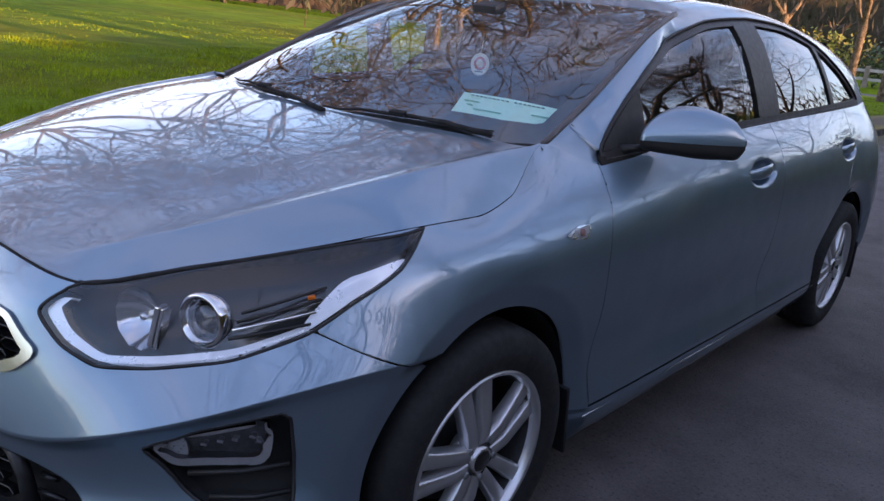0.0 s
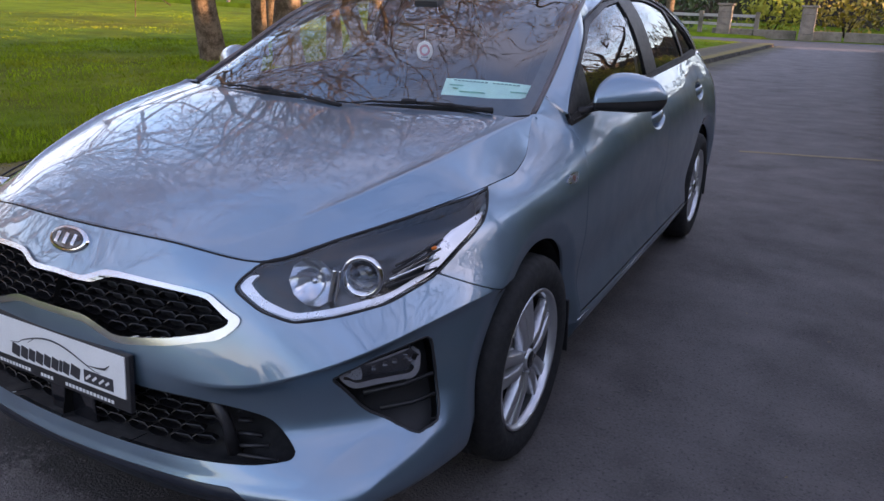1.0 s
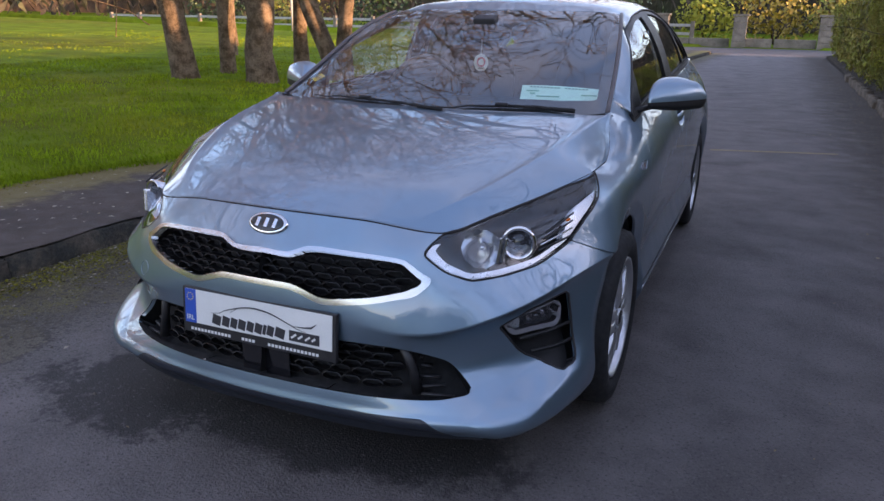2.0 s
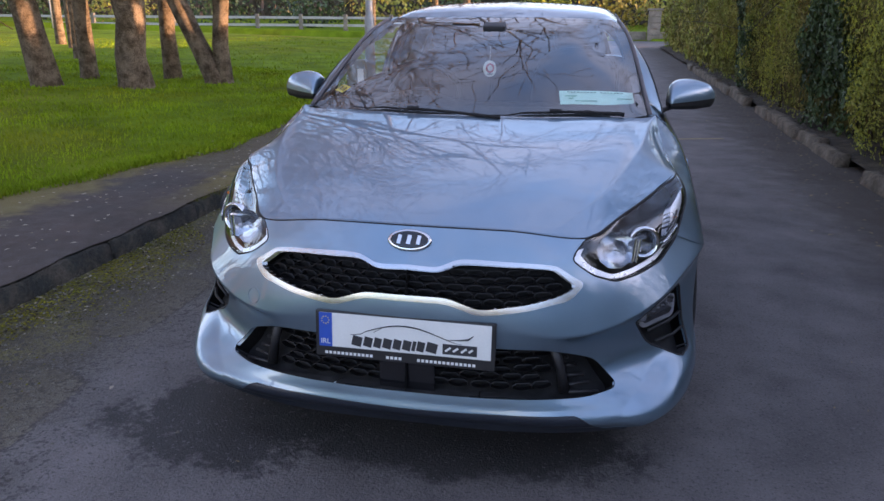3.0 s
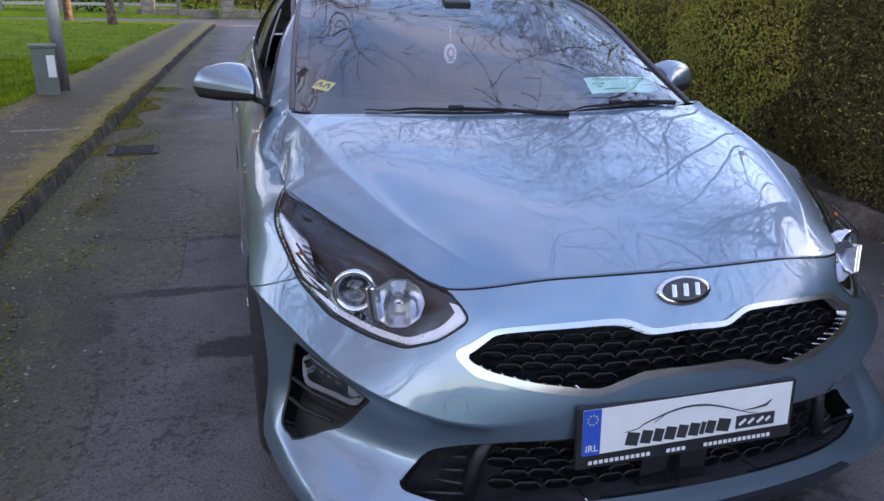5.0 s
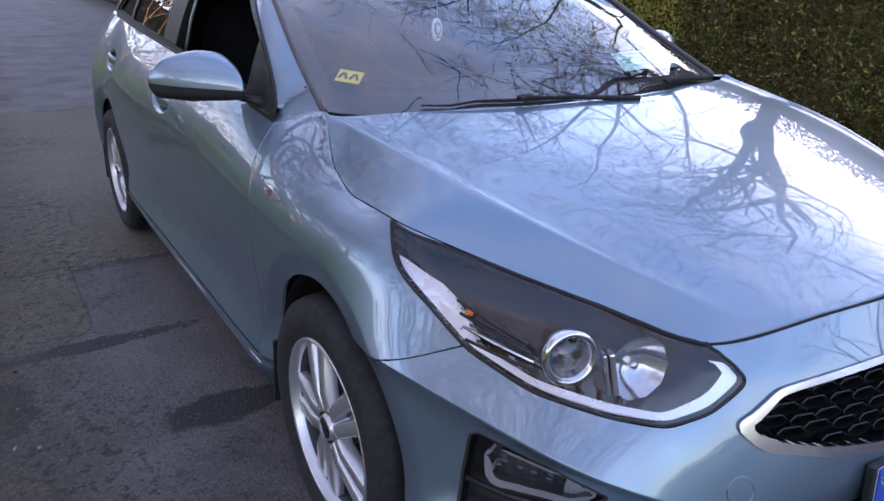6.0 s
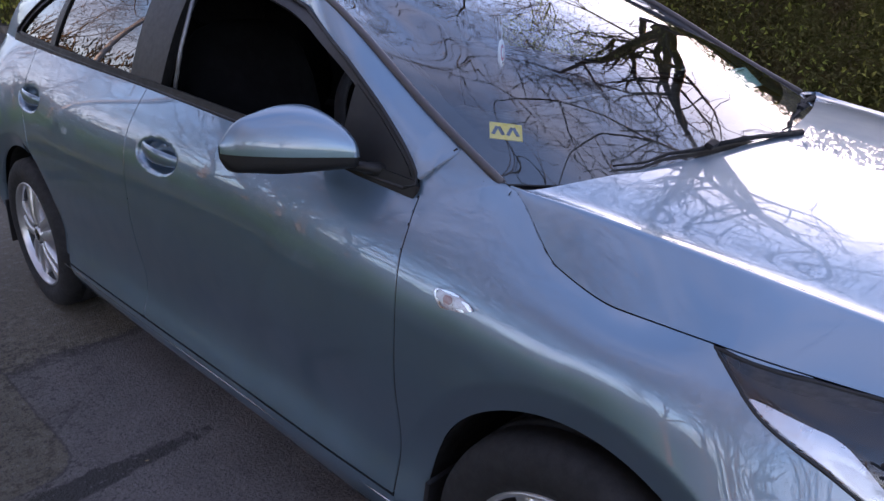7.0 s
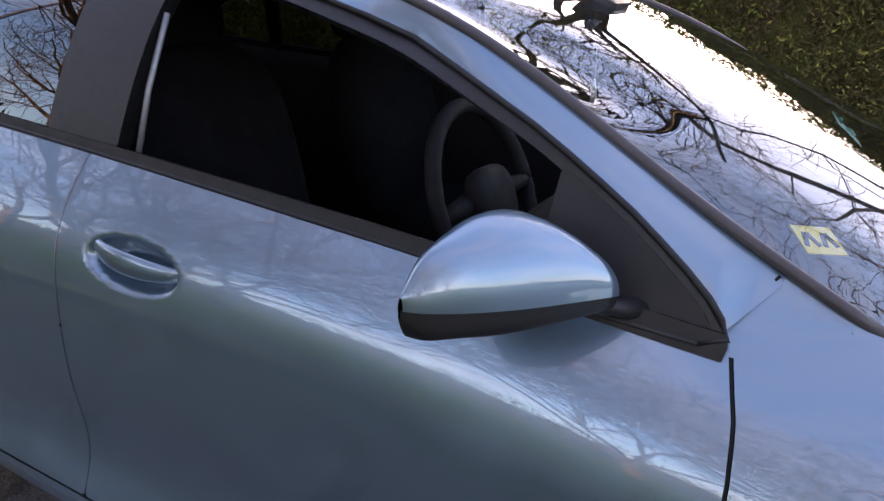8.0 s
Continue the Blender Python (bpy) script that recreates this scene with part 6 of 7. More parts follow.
def kerb_stone(seed, length):
    rng = random.Random(seed)
    bm = bmesh.new()
    bmesh.ops.create_cube(bm, size=1.0)
    bmesh.ops.subdivide_edges(bm, edges=[e for e in bm.edges if abs((e.verts[0].co - e.verts[1].co).y) > 0.5], cuts=6)
    for vert in bm.verts:
        vert.co = Vector((vert.co.x * 0.125, vert.co.y * (length - 0.006), vert.co.z * 0.22))
        if vert.co.z > 0:
            vert.co += Vector((rng.uniform(-0.006, 0.006), 0, rng.uniform(-0.008, 0.002)))
            if vert.co.x > 0:
                vert.co += Vector((rng.uniform(-0.022, 0.0), 0, -0.008))
        else:
            vert.co.x += 0.015
    bmesh.ops.bevel(bm, geom=[e for e in bm.edges if e.verts[0].co.z > 0 and e.verts[1].co.z > 0], offset=0.008, segments=2, affect="EDGES")
    me = bpy.data.meshes.new("kerb_stone")
    bm.to_mesh(me)
    bm.free()
    for p in me.polygons:
        p.use_smooth = True
    me.materials.append(KERB)
    return me


STONES = [kerb_stone(k, 0.914) for k in range(6)]
for k in range(48):
    y = -11.5 + 0.914 * k
    if y > ROAD_END - 0.5:
        break
    ob = new("kerb_stone", STONES[(k * 7) % 6])
    a = math.degrees(math.atan2(kerb_x(y + 0.5) - kerb_x(y - 0.5), 1.0))
    ob.parent, ob.matrix_basis = kerb, pose(kerb_x(y) - 0.055, y, 0.0, 0, 0, -a)
# gully grate
grate = tagged(new("gully_grate"), "dark iron gully grate in the gutter", "drain grate")
grate.matrix_basis = pose(-1.74, 4.85, 0.006, 0, 0, 2)
box("grate_frame", (0.40, 0.38, 0.012), (0, 0, 0), IRON, grate, bevel=0.003)
for k in range(6):
    box("grate_bar", (0.32, 0.026, 0.012), (0, -0.14 + 0.056 * k, 0.008), IRON, grate, bevel=0.003)
box("manhole_strip", (0.42, 0.10, 0.012), (-2.62, 5.35, 0.112), STONE, footpath, bevel=0.003, rot=(0, 0, 4))


# ---- leaves, blades and litter ----
def scatter(name, pieces, material, label, category, parent=None):
    """Many small flat pieces as one mesh: each piece is a list of corners."""
    v, f = [], []
    for p in pieces:
        b = len(v)
        v += p
        f.append(tuple(range(b, b + len(p))))
    ob = raw(name, v, f, material, parent, smooth=False)
    return tagged(ob, label, category, kind="stuff")


rng = random.Random(11)
blades = []
def blade(x, y, z, h, w):
    a = rng.uniform(0, 2 * math.pi)
    lean, c, s_ = rng.uniform(0.15, 0.8) * h, math.cos(a), math.sin(a)
    px, py = -s_ * w, c * w
    blades.append([(x - px, y - py, z), (x + px, y + py, z), (x + px * 0.7 + c * lean * 0.4, y + py * 0.7 + s_ * lean * 0.4, z + h * 0.6), (x + c * lean, y + s_ * lean, z + h)])


for _ in range(64000):
    y = -2.5 + 17 * rng.random() ** 1.25
    d = 9.5 * rng.random() ** 1.5
    x = path_x(y) - 0.02 - d
    if y > 13 or x < -14:
        continue
    clump = noise.noise(Vector((x * 1.3, y * 1.3, 2.0)))
    h = 0.025 + 0.03 * rng.random() + 0.05 * max(0, clump)
    blade(x, y, field_z(x, y) - 0.008, h, 0.0035 + 0.0006 * (y + d * 0.6))
for _ in range(9000):
    y = 12 + 17 * rng.random()
    x = path_x(y) - 0.05 - 12 * rng.random() ** 1.3
    blade(x, y, field_z(x, y) - 0.012, 0.030 + 0.03 * rng.random(), 0.014)
for _ in range(16000):
    x, y = -9 - 16 * rng.random(), -1 + 27 * rng.random()
    blade(x, y, field_z(x, y) - 0.012, 0.018 + 0.014 * rng.random(), 0.014)
for _ in range(9000):
    y = -2.5 + 16 * rng.random()
    x = path_x(y) + 0.10 - 0.25 * rng.random() + bumps(y, 1.0, 2.0, 0.10)
    blade(x, y, 0.104, 0.03 + 0.045 * rng.random(), 0.004 + 0.0004 * max(y, 0))
scatter("grass", blades, BLADE, "short green grass beside the path", "grass")

litter = []
def fallen(x, y, z, size):
    a, t = rng.uniform(0, 6.28), rng.uniform(-0.25, 0.25)
    c, s_ = math.cos(a), math.sin(a)
    w = size * rng.uniform(0.35, 0.6)
    litter.append([(x - c * size, y - s_ * size, z), (x + s_ * w, y - c * w, z + size * abs(t)), (x + c * size, y + s_ * size, z + 0.002), (x - s_ * w, y + c * w, z + size * 0.2)])


for _ in range(420):
    y = rng.uniform(-2.2, 9)
    fallen(kerb_x(y) + abs(rng.gauss(0.05, 0.22)), y, 0.008, rng.uniform(0.006, 0.018))
for _ in range(160):
    y = rng.uniform(-2.0, 8)
    fallen(kerb_x(y) - rng.uniform(0.1, 1.2), y, 0.115, rng.uniform(0.006, 0.020))
for _ in range(520):
    y = rng.uniform(-1.0, 16)
    fallen(hedge_x(y) - abs(rng.gauss(0, 0.45)), y, 0.006, rng.uniform(0.010, 0.024))
for _ in range(90):
    fallen(rng.uniform(-1.2, 2.4), rng.uniform(-1.2, 9), 0.006, rng.uniform(0.004, 0.010))
pale, litter = litter, []
for _ in range(460):
    y = rng.uniform(-2.2, 7)
    fallen(kerb_x(y) - 0.06 - 1.25 * rng.random(), y, 0.117, rng.uniform(0.006, 0.022))
for _ in range(260):
    y = rng.uniform(-2.2, 7)
    fallen(kerb_x(y) + 0.02 + abs(rng.gauss(0, 0.35)), y, 0.009, rng.uniform(0.005, 0.016))
pale, litter = litter, pale
scatter("pale_leaves", pale, PALELEAF, "pale dry leaf scraps on the footpath and gutter", "leaves")
scatter("fallen_leaves", litter, DEADLEAF, "dry fallen leaves and bits in the gutter and along the hedge", "leaves")
grit = []
for _ in range(3200):
    y = rng.uniform(-2.4, 6)
    x = kerb_x(y) + abs(rng.gauss(0.28, 0.32))
    s_ = rng.uniform(0.0025, 0.0075)
    z = 0.006
    a, b, c, d = (x - s_, y - s_, z), (x + s_, y - s_ * 0.6, z), (x + s_ * 0.2, y + s_, z), (x, y, z + s_)
    grit += [[a, b, d], [b, c, d], [c, a, d]]
scatter("grit", grit, mat("dull_grit", (0.13, 0.115, 0.09), 0.9, 0, 0.5, 9.0, 90.0), "loose grit and small stones in the gutter", "grit")


# moss cushions and dark debris along the kerb
moss, debris = [], []
for k in range(26000):
    y = rng.uniform(-2.2, 9.5)
    near = rng.random()
    if near < 0.72:
        x, z = kerb_x(y) + 0.015 + abs(rng.gauss(0, 0.22)), 0.002
    elif near < 0.85:
        x, z = kerb_x(y) - 0.03 + rng.gauss(0, 0.03), 0.112
        if y < 1.8:
            continue
    else:
        x, z = path_x(y) + abs(rng.gauss(0, 0.13)), 0.106
    if noise.noise(Vector((x * 2.2, y * 1.1, 7.0))) < -0.05 and near < 0.72:
        continue
    s_ = rng.uniform(0.003, 0.010) * (1 + 0.08 * max(0, y))
    turn = rng.uniform(0, 6.28)
    ring = [(x + s_ * math.cos(turn + q) * rng.uniform(0.6, 1.2), y + s_ * math.sin(turn + q) * rng.uniform(0.6, 1.2), z) for q in (0, 1.57, 3.14, 4.71)]
    tip = (x + rng.gauss(0, 0.2) * s_, y + rng.gauss(0, 0.2) * s_, z + s_ * rng.uniform(0.25, 0.6))
    (debris if rng.random() < 0.22 else moss).extend([[ring[q], ring[(q + 1) % 4], tip] for q in range(4)])
scatter("moss", moss, mat("gutter_moss", (0.165, 0.145, 0.020), 0.95, 0, 0.5, 3.0, 60.0, 0, (0.080, 0.085, 0.014), 0.5, second_scale=2.0, spec=0.05), "yellow-brown moss cushions along the kerb and path edges", "moss")
scatter("debris", debris, mat("gutter_debris", (0.045, 0.034, 0.022), 0.95, 0, 0.5, 6.0, 60.0, spec=0.1), "dark rotted leaf bits in the gutter", "debris")


# ---- hedge ----
hedge = tagged(new("hedge"), "tall clipped evergreen hedge along the road, patchy green and yellow-green", "hedge")
HEDGE_H = lambda y: 1.78 + 0.35 * min(1.0, max(0.0, (y - 4.5) / 3.0)) + bumps(y, 3.0, 0.5, 0.18) + bumps(y, 7.0, 2.1, 0.10)
HEDGE_IN = lambda y, z: hedge_x(y) + 0.10 + bumps(y, z, 0.9, 0.22) + bumps(y, z, 2.6, 0.10) + 0.30 * max(0.0, 0.55 - z) + 0.05 * max(0, z - 1.6)
hv, hf = [], []
ys = np.arange(-14, 30.5, 0.5)
for y in ys:
    h = HEDGE_H(y) - 0.12
    for x, z in ((HEDGE_IN(y, 0.1) + 0.28, 0.0), (HEDGE_IN(y, 0.8) + 0.16, 0.8), (HEDGE_IN(y, 1.6) + 0.16, h * 0.72), (hedge_x(y) + 0.45, h), (hedge_x(y) + 1.25, h), (hedge_x(y) + 1.5, 0.0)):
        hv.append((x, y, z))
n_ = len(ys)
for i in range(n_ - 1):
    for k in range(5):
        hf.append((i * 6 + k, i * 6 + k + 1, i * 6 + k + 7, i * 6 + k + 6))
hf += [(0, 1, 2, 3, 4, 5), tuple((n_ - 1) * 6 + k for k in range(6))]
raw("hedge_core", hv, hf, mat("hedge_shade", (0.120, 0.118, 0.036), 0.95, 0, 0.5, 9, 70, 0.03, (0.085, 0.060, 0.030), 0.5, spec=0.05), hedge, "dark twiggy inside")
sorts = {"green": [], "dark": [], "yellow": [], "olive": []}
def leaf(bucket, x, y, z, size, nx):
    a, b = rng.uniform(0, 6.28), rng.gauss(0, 0.7)
    d1 = Vector((nx * 0.45 * math.sin(b), math.cos(a), math.sin(a))).normalized()
    nrm = Vector((-0.8 + rng.gauss(0, 0.5), rng.gauss(0, 0.6), 0.35 + rng.gauss(0, 0.5)))
    d2 = d1.cross(nrm).normalized()
    p = Vector((x, y, z))
    w = size * rng.uniform(0.32, 0.5)
    bucket.append([tuple(p - d1 * size * 0.5), tuple(p + d2 * w * 0.5 + nrm * 0.006), tuple(p + d1 * size * 0.5), tuple(p - d2 * w * 0.5 + nrm * 0.006)])


def sort_at(y, z):
    t = y + 0.5 * bumps(y, z, 1.5, 1.0)
    if t < 2.6 and rng.random() < 0.88:
        return "olive"
    if 5.8 < t < 7.4 or 11 < t < 12:
        return "dark"
    m_ = noise.noise(Vector((y * 0.8, z * 0.8, 5.0)))
    if (2.5 < t < 5.8 or 8.5 < t < 10.5) and m_ > -0.15:
        return "yellow" if rng.random() < 0.45 else "green"
    return "yellow" if m_ > 0.28 and rng.random() < 0.5 else "green"


for _ in range(64000):
    y = -3.5 + 19 * rng.random() ** 1.1
    z = 0.10 + (HEDGE_H(y) - 0.1) * rng.random() ** 0.9
    if z < 0.5 and rng.random() < 0.6:
        continue
    x = HEDGE_IN(y, z) + abs(rng.gauss(0, 0.10)) - 0.03
    b = sort_at(y, z)
    leaf(sorts[b], x, y, z, (0.075 if b == "dark" else 0.034 if b == "olive" else 0.040) * rng.uniform(0.7, 1.3) * (1 + 0.02 * max(0, y - 3)), 1)
for _ in range(34000):
    y = -2.0 + 6.0 * rng.random()
    z = 0.10 + (HEDGE_H(y) - 0.1) * rng.random() ** 0.9
    leaf(sorts[sort_at(y, z)], HEDGE_IN(y, z) + abs(rng.gauss(0, 0.10)) - 0.03, y, z, 0.032 * rng.uniform(0.6, 1.3), 1)
for _ in range(9000):
    y = rng.choice((rng.uniform(-14, -3.5), rng.uniform(15, 30)))
    z = 0.1 + (HEDGE_H(y) - 0.1) * rng.random()
    leaf(sorts[sort_at(y, z)], HEDGE_IN(y, z) + abs(rng.gauss(0, 0.1)), y, z, 0.11 * rng.uniform(0.7, 1.3), 1)
for _ in range(13000):
    y = rng.uniform(-13, 20)
    leaf(sorts["green"], hedge_x(y) + 0.3 + 1.0 * rng.random(), y, HEDGE_H(y) - 0.10 + abs(rng.gauss(0, 0.09)), 0.065 * rng.uniform(0.7, 1.4), 1)
LEAF_OLIVE = mat("olive_leaf", (0.105, 0.098, 0.032), 0.7, 0, 0.3, 2.2, 60.0, 0, (0.090, 0.066, 0.032), 0.6, second_scale=2.6, spec=0.1)
LEAF_YG = mat("yellow_green_leaf", (0.28, 0.285, 0.040), 0.7, 0, 0.3, 1.5, 60.0, spec=0.1)
for key, m_, lb in (("green", LEAF, "dull green leaves"), ("dark", LEAF_DARK, "dark glossy leaves"), ("yellow", LEAF_YG, "yellow-green leaves"), ("olive", LEAF_OLIVE, "small dull olive-brown leaves")):
    o = scatter("leaves", sorts[key], m_, lb, "", hedge)
    del o["kind"]
for k in range(26):
    y = -2.5 + k * 0.62 + rng.uniform(-0.2, 0.2)
    x = HEDGE_IN(y, 0.2) + rng.uniform(0.12, 0.3)
    tube("hedge_stem", [(x, y, 0.0), (x + rng.uniform(-0.05, 0.05), y + rng.uniform(-0.05, 0.05), 0.35), (x + rng.uniform(-0.1, 0.1), y + rng.uniform(-0.1, 0.1), 0.9)], [0.028, 0.022, 0.014], TWIG, hedge, sides=6)
# leaf mould under the hedge
strip("hedge_bed", lambda y: hedge_x(y) + 0.03, lambda y: hedge_x(y) + 1.3, 0.075, 0.20, mat("leaf_mould", (0.042, 0.031, 0.020), 0.95, 0, 0.45, 8, 90, 0.02, (0.075, 0.058, 0.034), 0.5), -14, 30, "dark brown soil and leaf mould under the hedge", "soil", 6, 0.25, 0.03)
# low edging under the hedge
EDGE_STONE = mat("edging_concrete", (0.17, 0.135, 0.10), 0.95, 0, 0.4, 9.0, 70.0, 0.016, (0.07, 0.055, 0.035), 0.6, second_scale=4.0)
EDGING = [me.copy() for me in STONES]
for me in EDGING:
    me.materials[0] = EDGE_STONE
edging = tagged(new("hedge_edging"), "low broken concrete edging at the foot of the hedge", "edging", kind="structure")
for k in range(26):
    y = -3 + 0.82 * k
    if k in (9, 15):
        continue
    ob = new("edging_stone", EDGING[(k * 5) % 6])
    ob.parent, ob.matrix_basis = edging, pose(hedge_x(y) + rng.uniform(-0.02, 0.03), y, 0.02 + rng.uniform(-0.02, 0.02), rng.uniform(-3, 3), rng.uniform(-8, 8), rng.uniform(-3, 3) + 180)


# ---- bare trees ----
def tree_data(seed, height, trunk_r, fork, limbs, twigs=3, spread=0.75, lean=0.0, fine=1.0, stout=0.0, twig_r=0.0055):
    """Trunk and crown of a leafless tree: (verts, faces) of each."""
    rg = random.Random(seed)
    TV, TF, CV, CF = [], [], [], []
    def put(V, F, pts, radii, sides):
        a, b = tube_data(pts, radii, sides, cap=False)
        k = len(V)
        V.extend(a)
        F.extend([tuple(i + k for i in g) for g in b])
    def bough(p, d, length, r, depth):
        n = 6 if depth < 2 else 4
        pts, radii, dirs = [p], [r], [d]
        for k in range(n):
            wob = (0.30 if twigs > 3 else 0.22) if depth < 2 else 0.30
            d = (d + Vector((rg.gauss(0, wob), rg.gauss(0, wob), rg.gauss(0.10 if depth < 3 else 0.0, wob * 0.8)))).normalized()
            p = p + d * length / n
            pts.append(p)
            radii.append(max(twig_r, r * (1 - 0.72 * (k + 1) / n)))
            dirs.append(d)
        put(CV, CF, pts, radii, 7 if depth == 0 else 5 if depth == 1 else 4 if depth == 2 else 3)
        if depth >= twigs:
            return
        kids = max(2, round(fine * (rg.randint(5, 7) if depth < 2 else rg.randint(4, 6) if twigs < 4 else rg.randint(3, 4))))
        for c in range(kids):
            k = rg.randint(1 if depth else 2, n)
            side = Vector((rg.gauss(0, 1), rg.gauss(0, 1), rg.gauss(0.15, 0.6))).normalized()
            nd = (dirs[k] * (1 - spread * 0.6) + side * spread).normalized()
            bough(pts[k], nd, length * rg.uniform(0.45, 0.72), max(twig_r + 0.0005, radii[k] * (rg.uniform(0.55, 0.78) if twigs > 3 else rg.uniform(0.45, 0.68) * (0.75 if fine < 1 else 1.0))), depth + 1)
    top = Vector((lean * fork, rg.uniform(-0.05, 0.05), fork))
    pts = [Vector((0, 0, -0.08)), Vector((0, 0, 0.10)), top * 0.35 + Vector((rg.gauss(0, 0.03), rg.gauss(0, 0.03), 0)), top * 0.7 + Vector((rg.gauss(0, 0.04), rg.gauss(0, 0.04), 0)), top, top + Vector((lean * 0.2, 0, 0.25))]
    put(TV, TF, pts, [trunk_r * 1.35, trunk_r * 1.12, trunk_r * 0.98, trunk_r * 0.94, trunk_r * 1.05, trunk_r * 0.7], 14)
    for k, vert in enumerate(TV):
        TV[k] = vert + (vert - Vector((vert.x * 0, 0, vert.z))).normalized() * bumps(vert.x * 3 + seed, vert.z * 2 + vert.y * 3, 1.6, 0.035)
    for k in range(limbs):
        a = 2 * math.pi * (k + rg.uniform(-0.25, 0.25)) / limbs
        d = Vector((math.cos(a) * spread, math.sin(a) * spread, rg.uniform(0.8, 1.5))).normalized()
        bough(top + Vector((0, 0, rg.uniform(-0.15, 0.15))) - d * trunk_r * 0.3, d, (height - fork) * rg.uniform(0.55, 0.8), trunk_r * rg.uniform(0.45, 0.62) * (stout or (0.70 if fine < 1 else 1.0)), 0)
    return TV, TF, CV, CF


def tree(seed, at, label, bark, group="bare trees in the field", **kw):
    TV, TF, CV, CF = tree_data(seed, **kw)
    t = tagged(new("tree"), label, "tree", group)
    t.matrix_basis = pose(*at)
    raw("trunk", TV, TF, bark, t)
    raw("crown", CV, CF, bark, t, "bare branches and twigs")
    return t


LB = "leafless tree with a stout pale trunk forking low, standing in grass"
t1 = tree(3, (-8.28, 7.96, 0.18), LB, BARK, height=12.5, trunk_r=0.21, fork=2.3, limbs=5, lean=-0.10, twigs=4, fine=0.8, twig_r=0.009)
t2 = tree(5, (-6.86, 8.27, 0.16), LB, BARK, height=12.5, trunk_r=0.25, fork=1.55, limbs=6, twigs=4, fine=0.8, twig_r=0.009)
t3 = tree(8, (-6.19, 9.67, 0.15), "leafless tree with two leaning trunks standing in grass", BARK, height=11.0, trunk_r=0.17, fork=1.7, limbs=4, lean=-0.42)
t4 = tree(9, (-8.7, 9.63, 0.18), LB, BARK, height=11.0, trunk_r=0.15, fork=2.4, limbs=4)
second = TV, TF, CV, CF = tree_data(12, 7.0, 0.14, 1.9, 3, lean=0.05)
raw("trunk", [v + Vector((0.13, 0.05, 0)) for v in TV], TF, BARK, t3)
raw("crown", [v + Vector((0.13, 0.05, 0)) for v in CV], CF, BARK, t3, "bare branches and twigs")
for src, x, y, rz in ((t4, -7.48, 10.43, 70), (t4, -11.8, 13.6, 200), (t4, -14.5, 17.0, 100), (t4, -16.5, 19.0, 10), (t2, -9.6, -2.6, 220), (t4, -8.2, -7.5, 300), (t4, -4.6, 27.0, 40), (t4, -6.5, 30.0, 130), (t4, -9.0, 29.0, 60), (t2, -13.0, 1.6, 60), (t1, -11.6, -1.0, 140), (t2, -15.0, -3.2, 290), (t1, -12.2, -6.0, 30)):
    copy_thing(src, pose(x, y, field_z(x, y) - 0.05, 0, 0, rz))
LB2 = "tall bare dark tree with tangled branches behind the hedge"
tree(21, (4.15, 2.0, 0.0), LB2, DARKBARK, "bare trees behind the hedge", height=6.2, trunk_r=0.112, fork=2.35, limbs=6, twigs=4, spread=0.80, fine=0.68, stout=1.08)
t6 = tree(24, (6.6, 6.6, 0.0), LB2, DARKBARK, "bare trees behind the hedge", height=11.5, trunk_r=0.14, fork=2.7, limbs=5, twigs=3, spread=0.95, fine=0.95)
for src, x, y, rz in ((t6, 6.4, -2.5, 90), (t6, 9.0, 14.0, 200), (t6, 8.0, -9.5, 30), (t6, 5.0, 9.6, 150), (t6, 5.6, 13.0, 250), (t6, 7.4, 17.5, 20), (t6, 4.9, 16.5, 100)):
    copy_thing(src, pose(x, y, 0.0, 0, 0, rz))


# ---- post, cabinet, goal, fence, piers, far trees ----
post = tagged(new("lamp_post"), "grey galvanised steel lamp post on the grass edge", "lamp post")
post.matrix_basis = pose(-2.92, 8.45, 0.10)
tube("pole", [(0, 0, 0), (0, 0, 1.2), (0, 0, 1.25), (0, 0, 6.0)], [0.075, 0.075, 0.055, 0.045], STEEL, post, sides=14)
tube("bracket", [(0, 0, 5.95), (0.3, 0, 6.3), (0.9, 0, 6.4)], 0.03, STEEL, post)
box("lantern", (0.55, 0.2, 0.12), (1.1, 0, 6.38), STEEL, post, bevel=0.03)
cab = tagged(new("utility_cabinet"), "small grey roadside utility cabinet beside the post", "cabinet")
cab.matrix_basis = pose(-3.02, 8.05, 0.09, 0, 0, 12)
box("cabinet_body", (0.26, 0.22, 0.58), (0, 0, 0.29), BOX_GREY, cab, bevel=0.008)
box("cabinet_lid", (0.30, 0.26, 0.035), (0, 0, 0.595), BOX_GREY, cab, bevel=0.012)
box("cabinet_label", (0.09, 0.004, 0.26), (0.07, -0.113, 0.36), WHITE, cab, "pale worn label", bevel=0.001)
goal = tagged(new("goal"), "white metal football goal far off in the field", "goal")
goal.matrix_basis = pose(-24.0, 31.0, 0.30, 0, 0, 10)
for x in (-1.9, 1.9):
    tube("goal_post", [(x, 0, 0), (x, 0, 2.0)], 0.06, FENCE_WHITE, goal)
    tube("goal_stay", [(x, 0, 2.0), (x, 0.9, 0.0)], 0.04, FENCE_WHITE, goal)
tube("goal_bar", [(-1.9, 0, 2.0), (1.9, 0, 2.0)], 0.06, FENCE_WHITE, goal)
tube("goal_foot", [(-1.9, 0, 0.05), (1.9, 0, 0.05)], 0.07, FENCE_WHITE, goal)


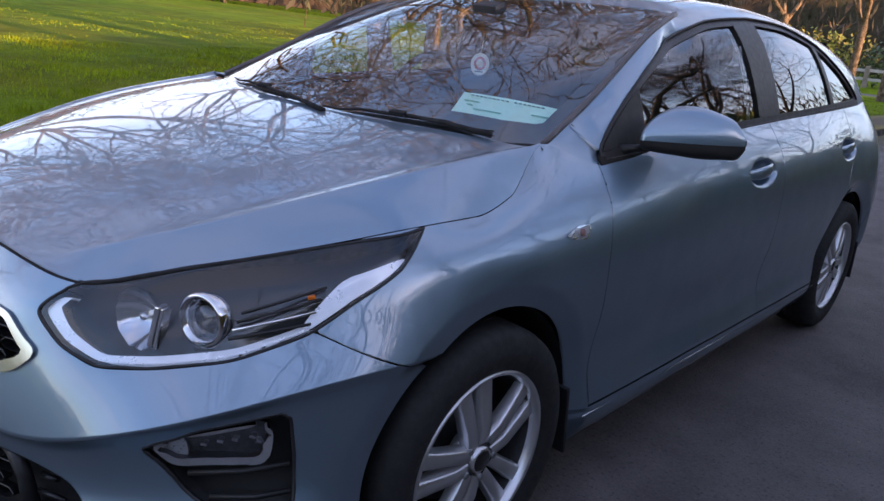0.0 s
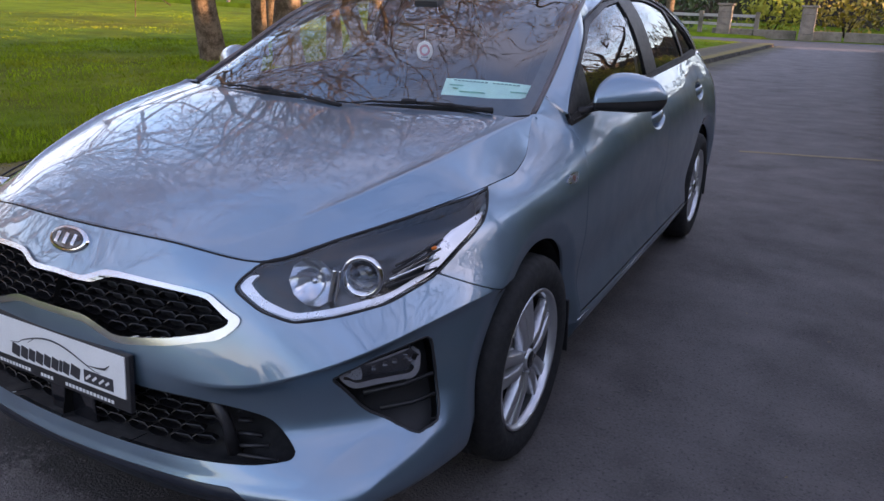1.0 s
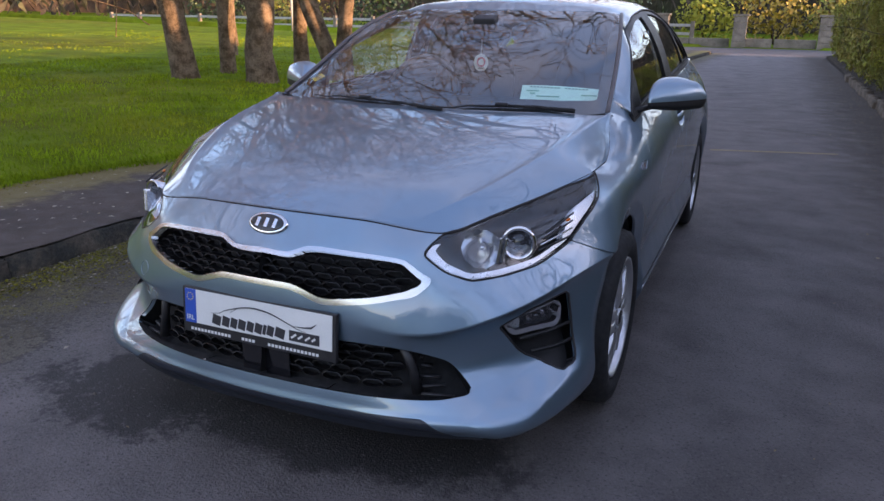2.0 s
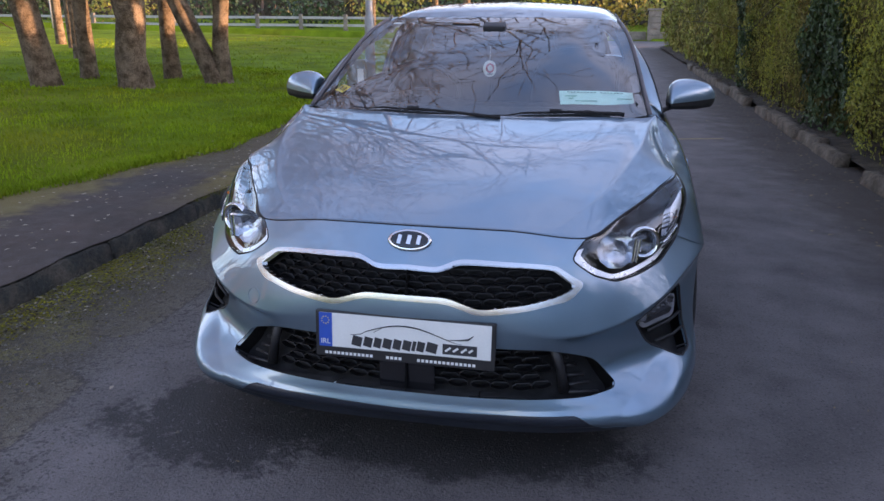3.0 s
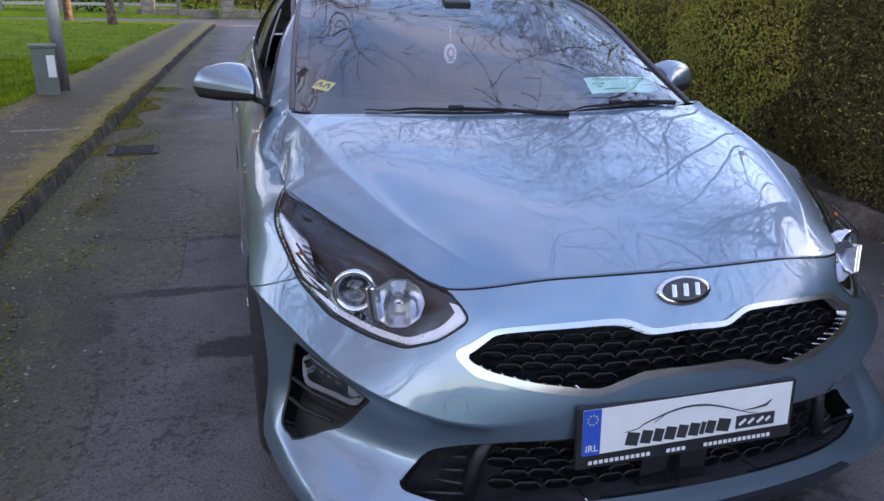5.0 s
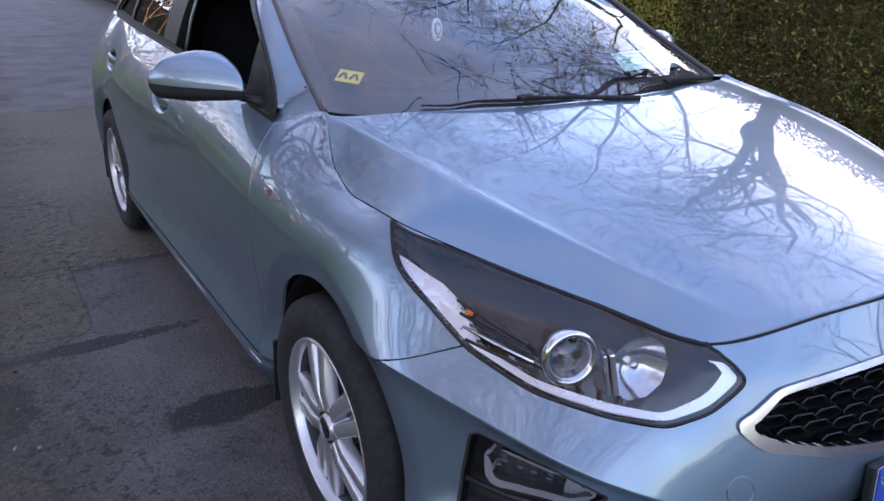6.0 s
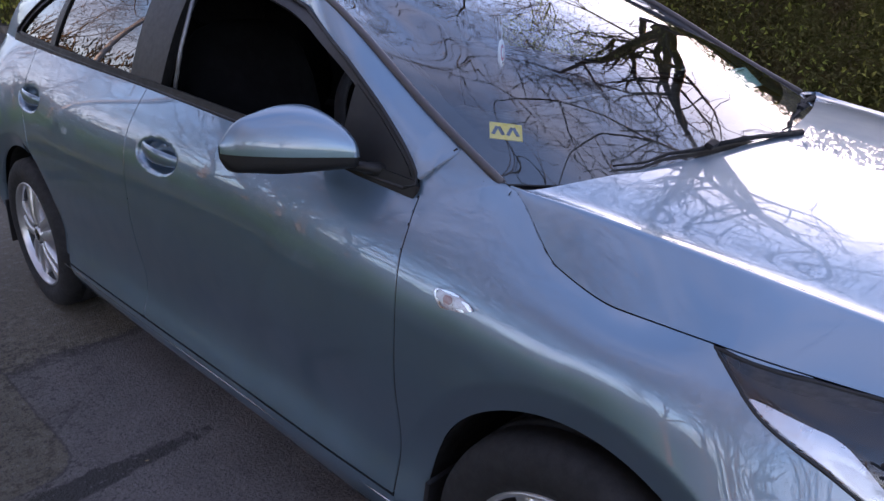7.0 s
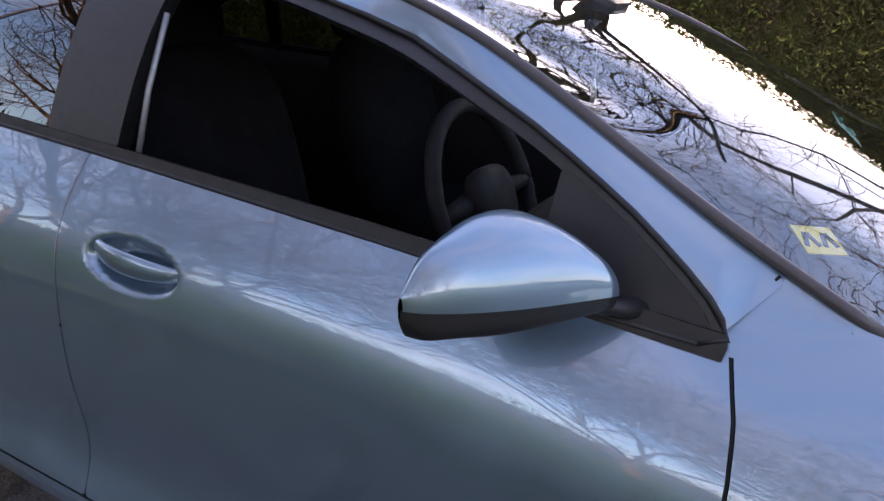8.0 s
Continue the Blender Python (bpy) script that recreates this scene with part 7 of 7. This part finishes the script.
def rail_fence(x0, x1, y, z, n):
    fence = tagged(new("fence"), "weathered white two-rail fence with concrete posts at the field's far edge", "fence")
    for k in range(n + 1):
        x = x0 + (x1 - x0) * k / n
        box("fence_post", (0.22, 0.22, 1.15), (x, y, z + 0.55), STONE, fence, bevel=0.02, taper=0.9)
        if k < n:
            w = (x1 - x0) / n
            for h in (0.50, 0.92):
                box("fence_rail", (w - 0.15, 0.06, 0.14), (x + w / 2, y, z + h), FENCE_WHITE, fence, bevel=0.01, rot=(0, rng.uniform(-0.6, 0.6), 0))
    return fence


rail_fence(-44, -3.0, 40.0, 0.1, 15)
for x, lab in ((-4.4, "grey stone gate pier at the far end of the road"), (-0.6, "grey stone gate pier at the far end of the road"), (3.3, "square grey stone pier far down the road"), (7.5, "square grey stone pier far down the road")):
    pier = tagged(new("gate_pier"), lab, "gate pier", "gate piers")
    pier.matrix_basis = pose(x, 38.9, 0)
    for r in range(5):
        box("pier_stone", (0.62 - 0.01 * (r % 2), 0.62, 0.29), (0, 0, 0.145 + 0.3 * r), STONE, pier, bevel=0.02)
    box("pier_cap", (0.76, 0.76, 0.10), (0, 0, 1.56), STONE, pier, bevel=0.02)
wall = tagged(new("low_wall"), "low dark stone wall along the far road", "wall", kind="structure")
for k in range(26):
    box("wall_stone", (1.9, 0.35, 0.42), (-3.4 + 2.0 * k - 0.6, 39.2, 0.21 + rng.uniform(-0.02, 0.02)), STONE, wall, bevel=0.03)


def shrub(x, y, z, rx, rz, n, material, label, leaf_size=0.14):
    s = tagged(new("shrub"), label, "shrub")
    s.matrix_basis = pose(x, y, z)
    pieces = []
    for _ in range(n):
        d = Vector((rng.gauss(0, 1), rng.gauss(0, 1), rng.gauss(0, 1))).normalized()
        r = (0.55 + 0.5 * rng.random()) * (1 + 0.35 * noise.noise(d * 1.7 + Vector((x, y, 0))))
        p = Vector((d.x * rx * r, d.y * rx * 0.7 * r, rz * 0.55 + d.z * rz * 0.55 * r))
        a = Vector((rng.gauss(0, 1), rng.gauss(0, 1), rng.gauss(0, 1))).normalized() * leaf_size
        b = a.cross(d).normalized() * leaf_size * 0.6
        pieces.append([tuple(p - a), tuple(p + b), tuple(p + a), tuple(p - b)])
    o = scatter("foliage", pieces, material, "", "", s)
    del o["kind"]
    for k in range(5):
        a = rng.uniform(0, 6.28)
        tube("stem", [(0, 0, 0), (0.3 * rx * math.cos(a), 0.2 * rx * math.sin(a), rz * 0.5)], [0.05, 0.02], TWIG, s, sides=5)
    return s


for x, y, rx, rz, m_, lb in ((-2.4, 41.5, 1.8, 2.4, LEAF_YG, "olive shrub behind the gate piers"), (1.0, 42.0, 2.2, 2.8, LEAF_YELLOW, "golden sunlit shrub behind the far road"), (4.2, 42.0, 2.0, 2.2, LEAF, "green shrub behind the far road"),
                            (6.2, 41.0, 1.5, 2.0, LEAF_DARK, "dark evergreen shrub beside a pier"), (9.5, 42.5, 2.4, 2.4, LEAF_YG, "olive shrub behind the far wall"), (-7.5, 42.0, 2.4, 2.4, LEAF_DARK, "dark shrub behind the fence"), (-12, 43.0, 2.8, 2.6, LEAF, "green shrub behind the fence"),
                            (-17.5, 43.5, 2.6, 2.2, LEAF_DARK, "dark shrub behind the fence"), (-24, 44, 3.0, 2.8, LEAF_DARK, "dark shrub behind the fence"), (-31, 44, 3.0, 2.4, LEAF, "green shrub behind the fence"), (-38, 45, 3.2, 3.0, LEAF_DARK, "dark shrub behind the fence")):
    shrub(x, y, 0.1, rx, rz, 700, m_, lb)
# far woods all round, past the field and behind the camera
wv, wf = [], []
for k in range(241):
    a = 2 * math.pi * k / 240
    north = max(0.0, min(1.0, (math.sin(a) * 0.8 - math.cos(a) * 0.5 + 0.35) * 2))
    h = 2.6 + 7.5 * north + 2.2 * noise.noise(Vector((math.cos(a) * 9, math.sin(a) * 9, 0))) + 1.2 * noise.noise(Vector((math.cos(a) * 40, math.sin(a) * 40, 3)))
    wv += [(80 * math.cos(a), 80 * math.sin(a) + 5, -0.5), (80 * math.cos(a), 80 * math.sin(a) + 5, max(1.5, h))]
for k in range(240):
    wf.append((2 * k, 2 * k + 2, 2 * k + 3, 2 * k + 1))
WOODS = mat("winter_woods", (0.060, 0.042, 0.030), 0.95, 0, 0.5, 0.3, 3.0, 0, (0.035, 0.040, 0.018), 0.5, second_scale=0.08)
tagged(raw("backdrop", wv, wf, WOODS), "dim brown woods along the horizon", "woods", kind="structure")
woods = []
for k in range(26000):
    a = rng.uniform(0, 2 * math.pi)
    r = 60 + 18 * rng.random()
    x, y = r * math.cos(a), r * math.sin(a) + 5
    north = max(0.0, min(1.0, (math.sin(a) * 0.8 - math.cos(a) * 0.5 + 0.35) * 2))
    h = (3.5 + 8.5 * north + 3.0 * noise.noise(Vector((math.cos(a) * 8, math.sin(a) * 8, 0)))) * rng.random() ** 0.8
    d = Vector((rng.gauss(0, 0.5), rng.gauss(0, 0.5), 1)).normalized() * rng.uniform(0.35, 0.9)
    e = d.cross(Vector((rng.gauss(0, 1), rng.gauss(0, 1), rng.gauss(0, 1)))).normalized() * rng.uniform(0.06, 0.22)
    p = Vector((x, y, h))
    woods.append([tuple(p - d), tuple(p + e), tuple(p + d), tuple(p - e)])
scatter("far_woods", woods, WOODS, "brown leafless woods round the field", "woods")
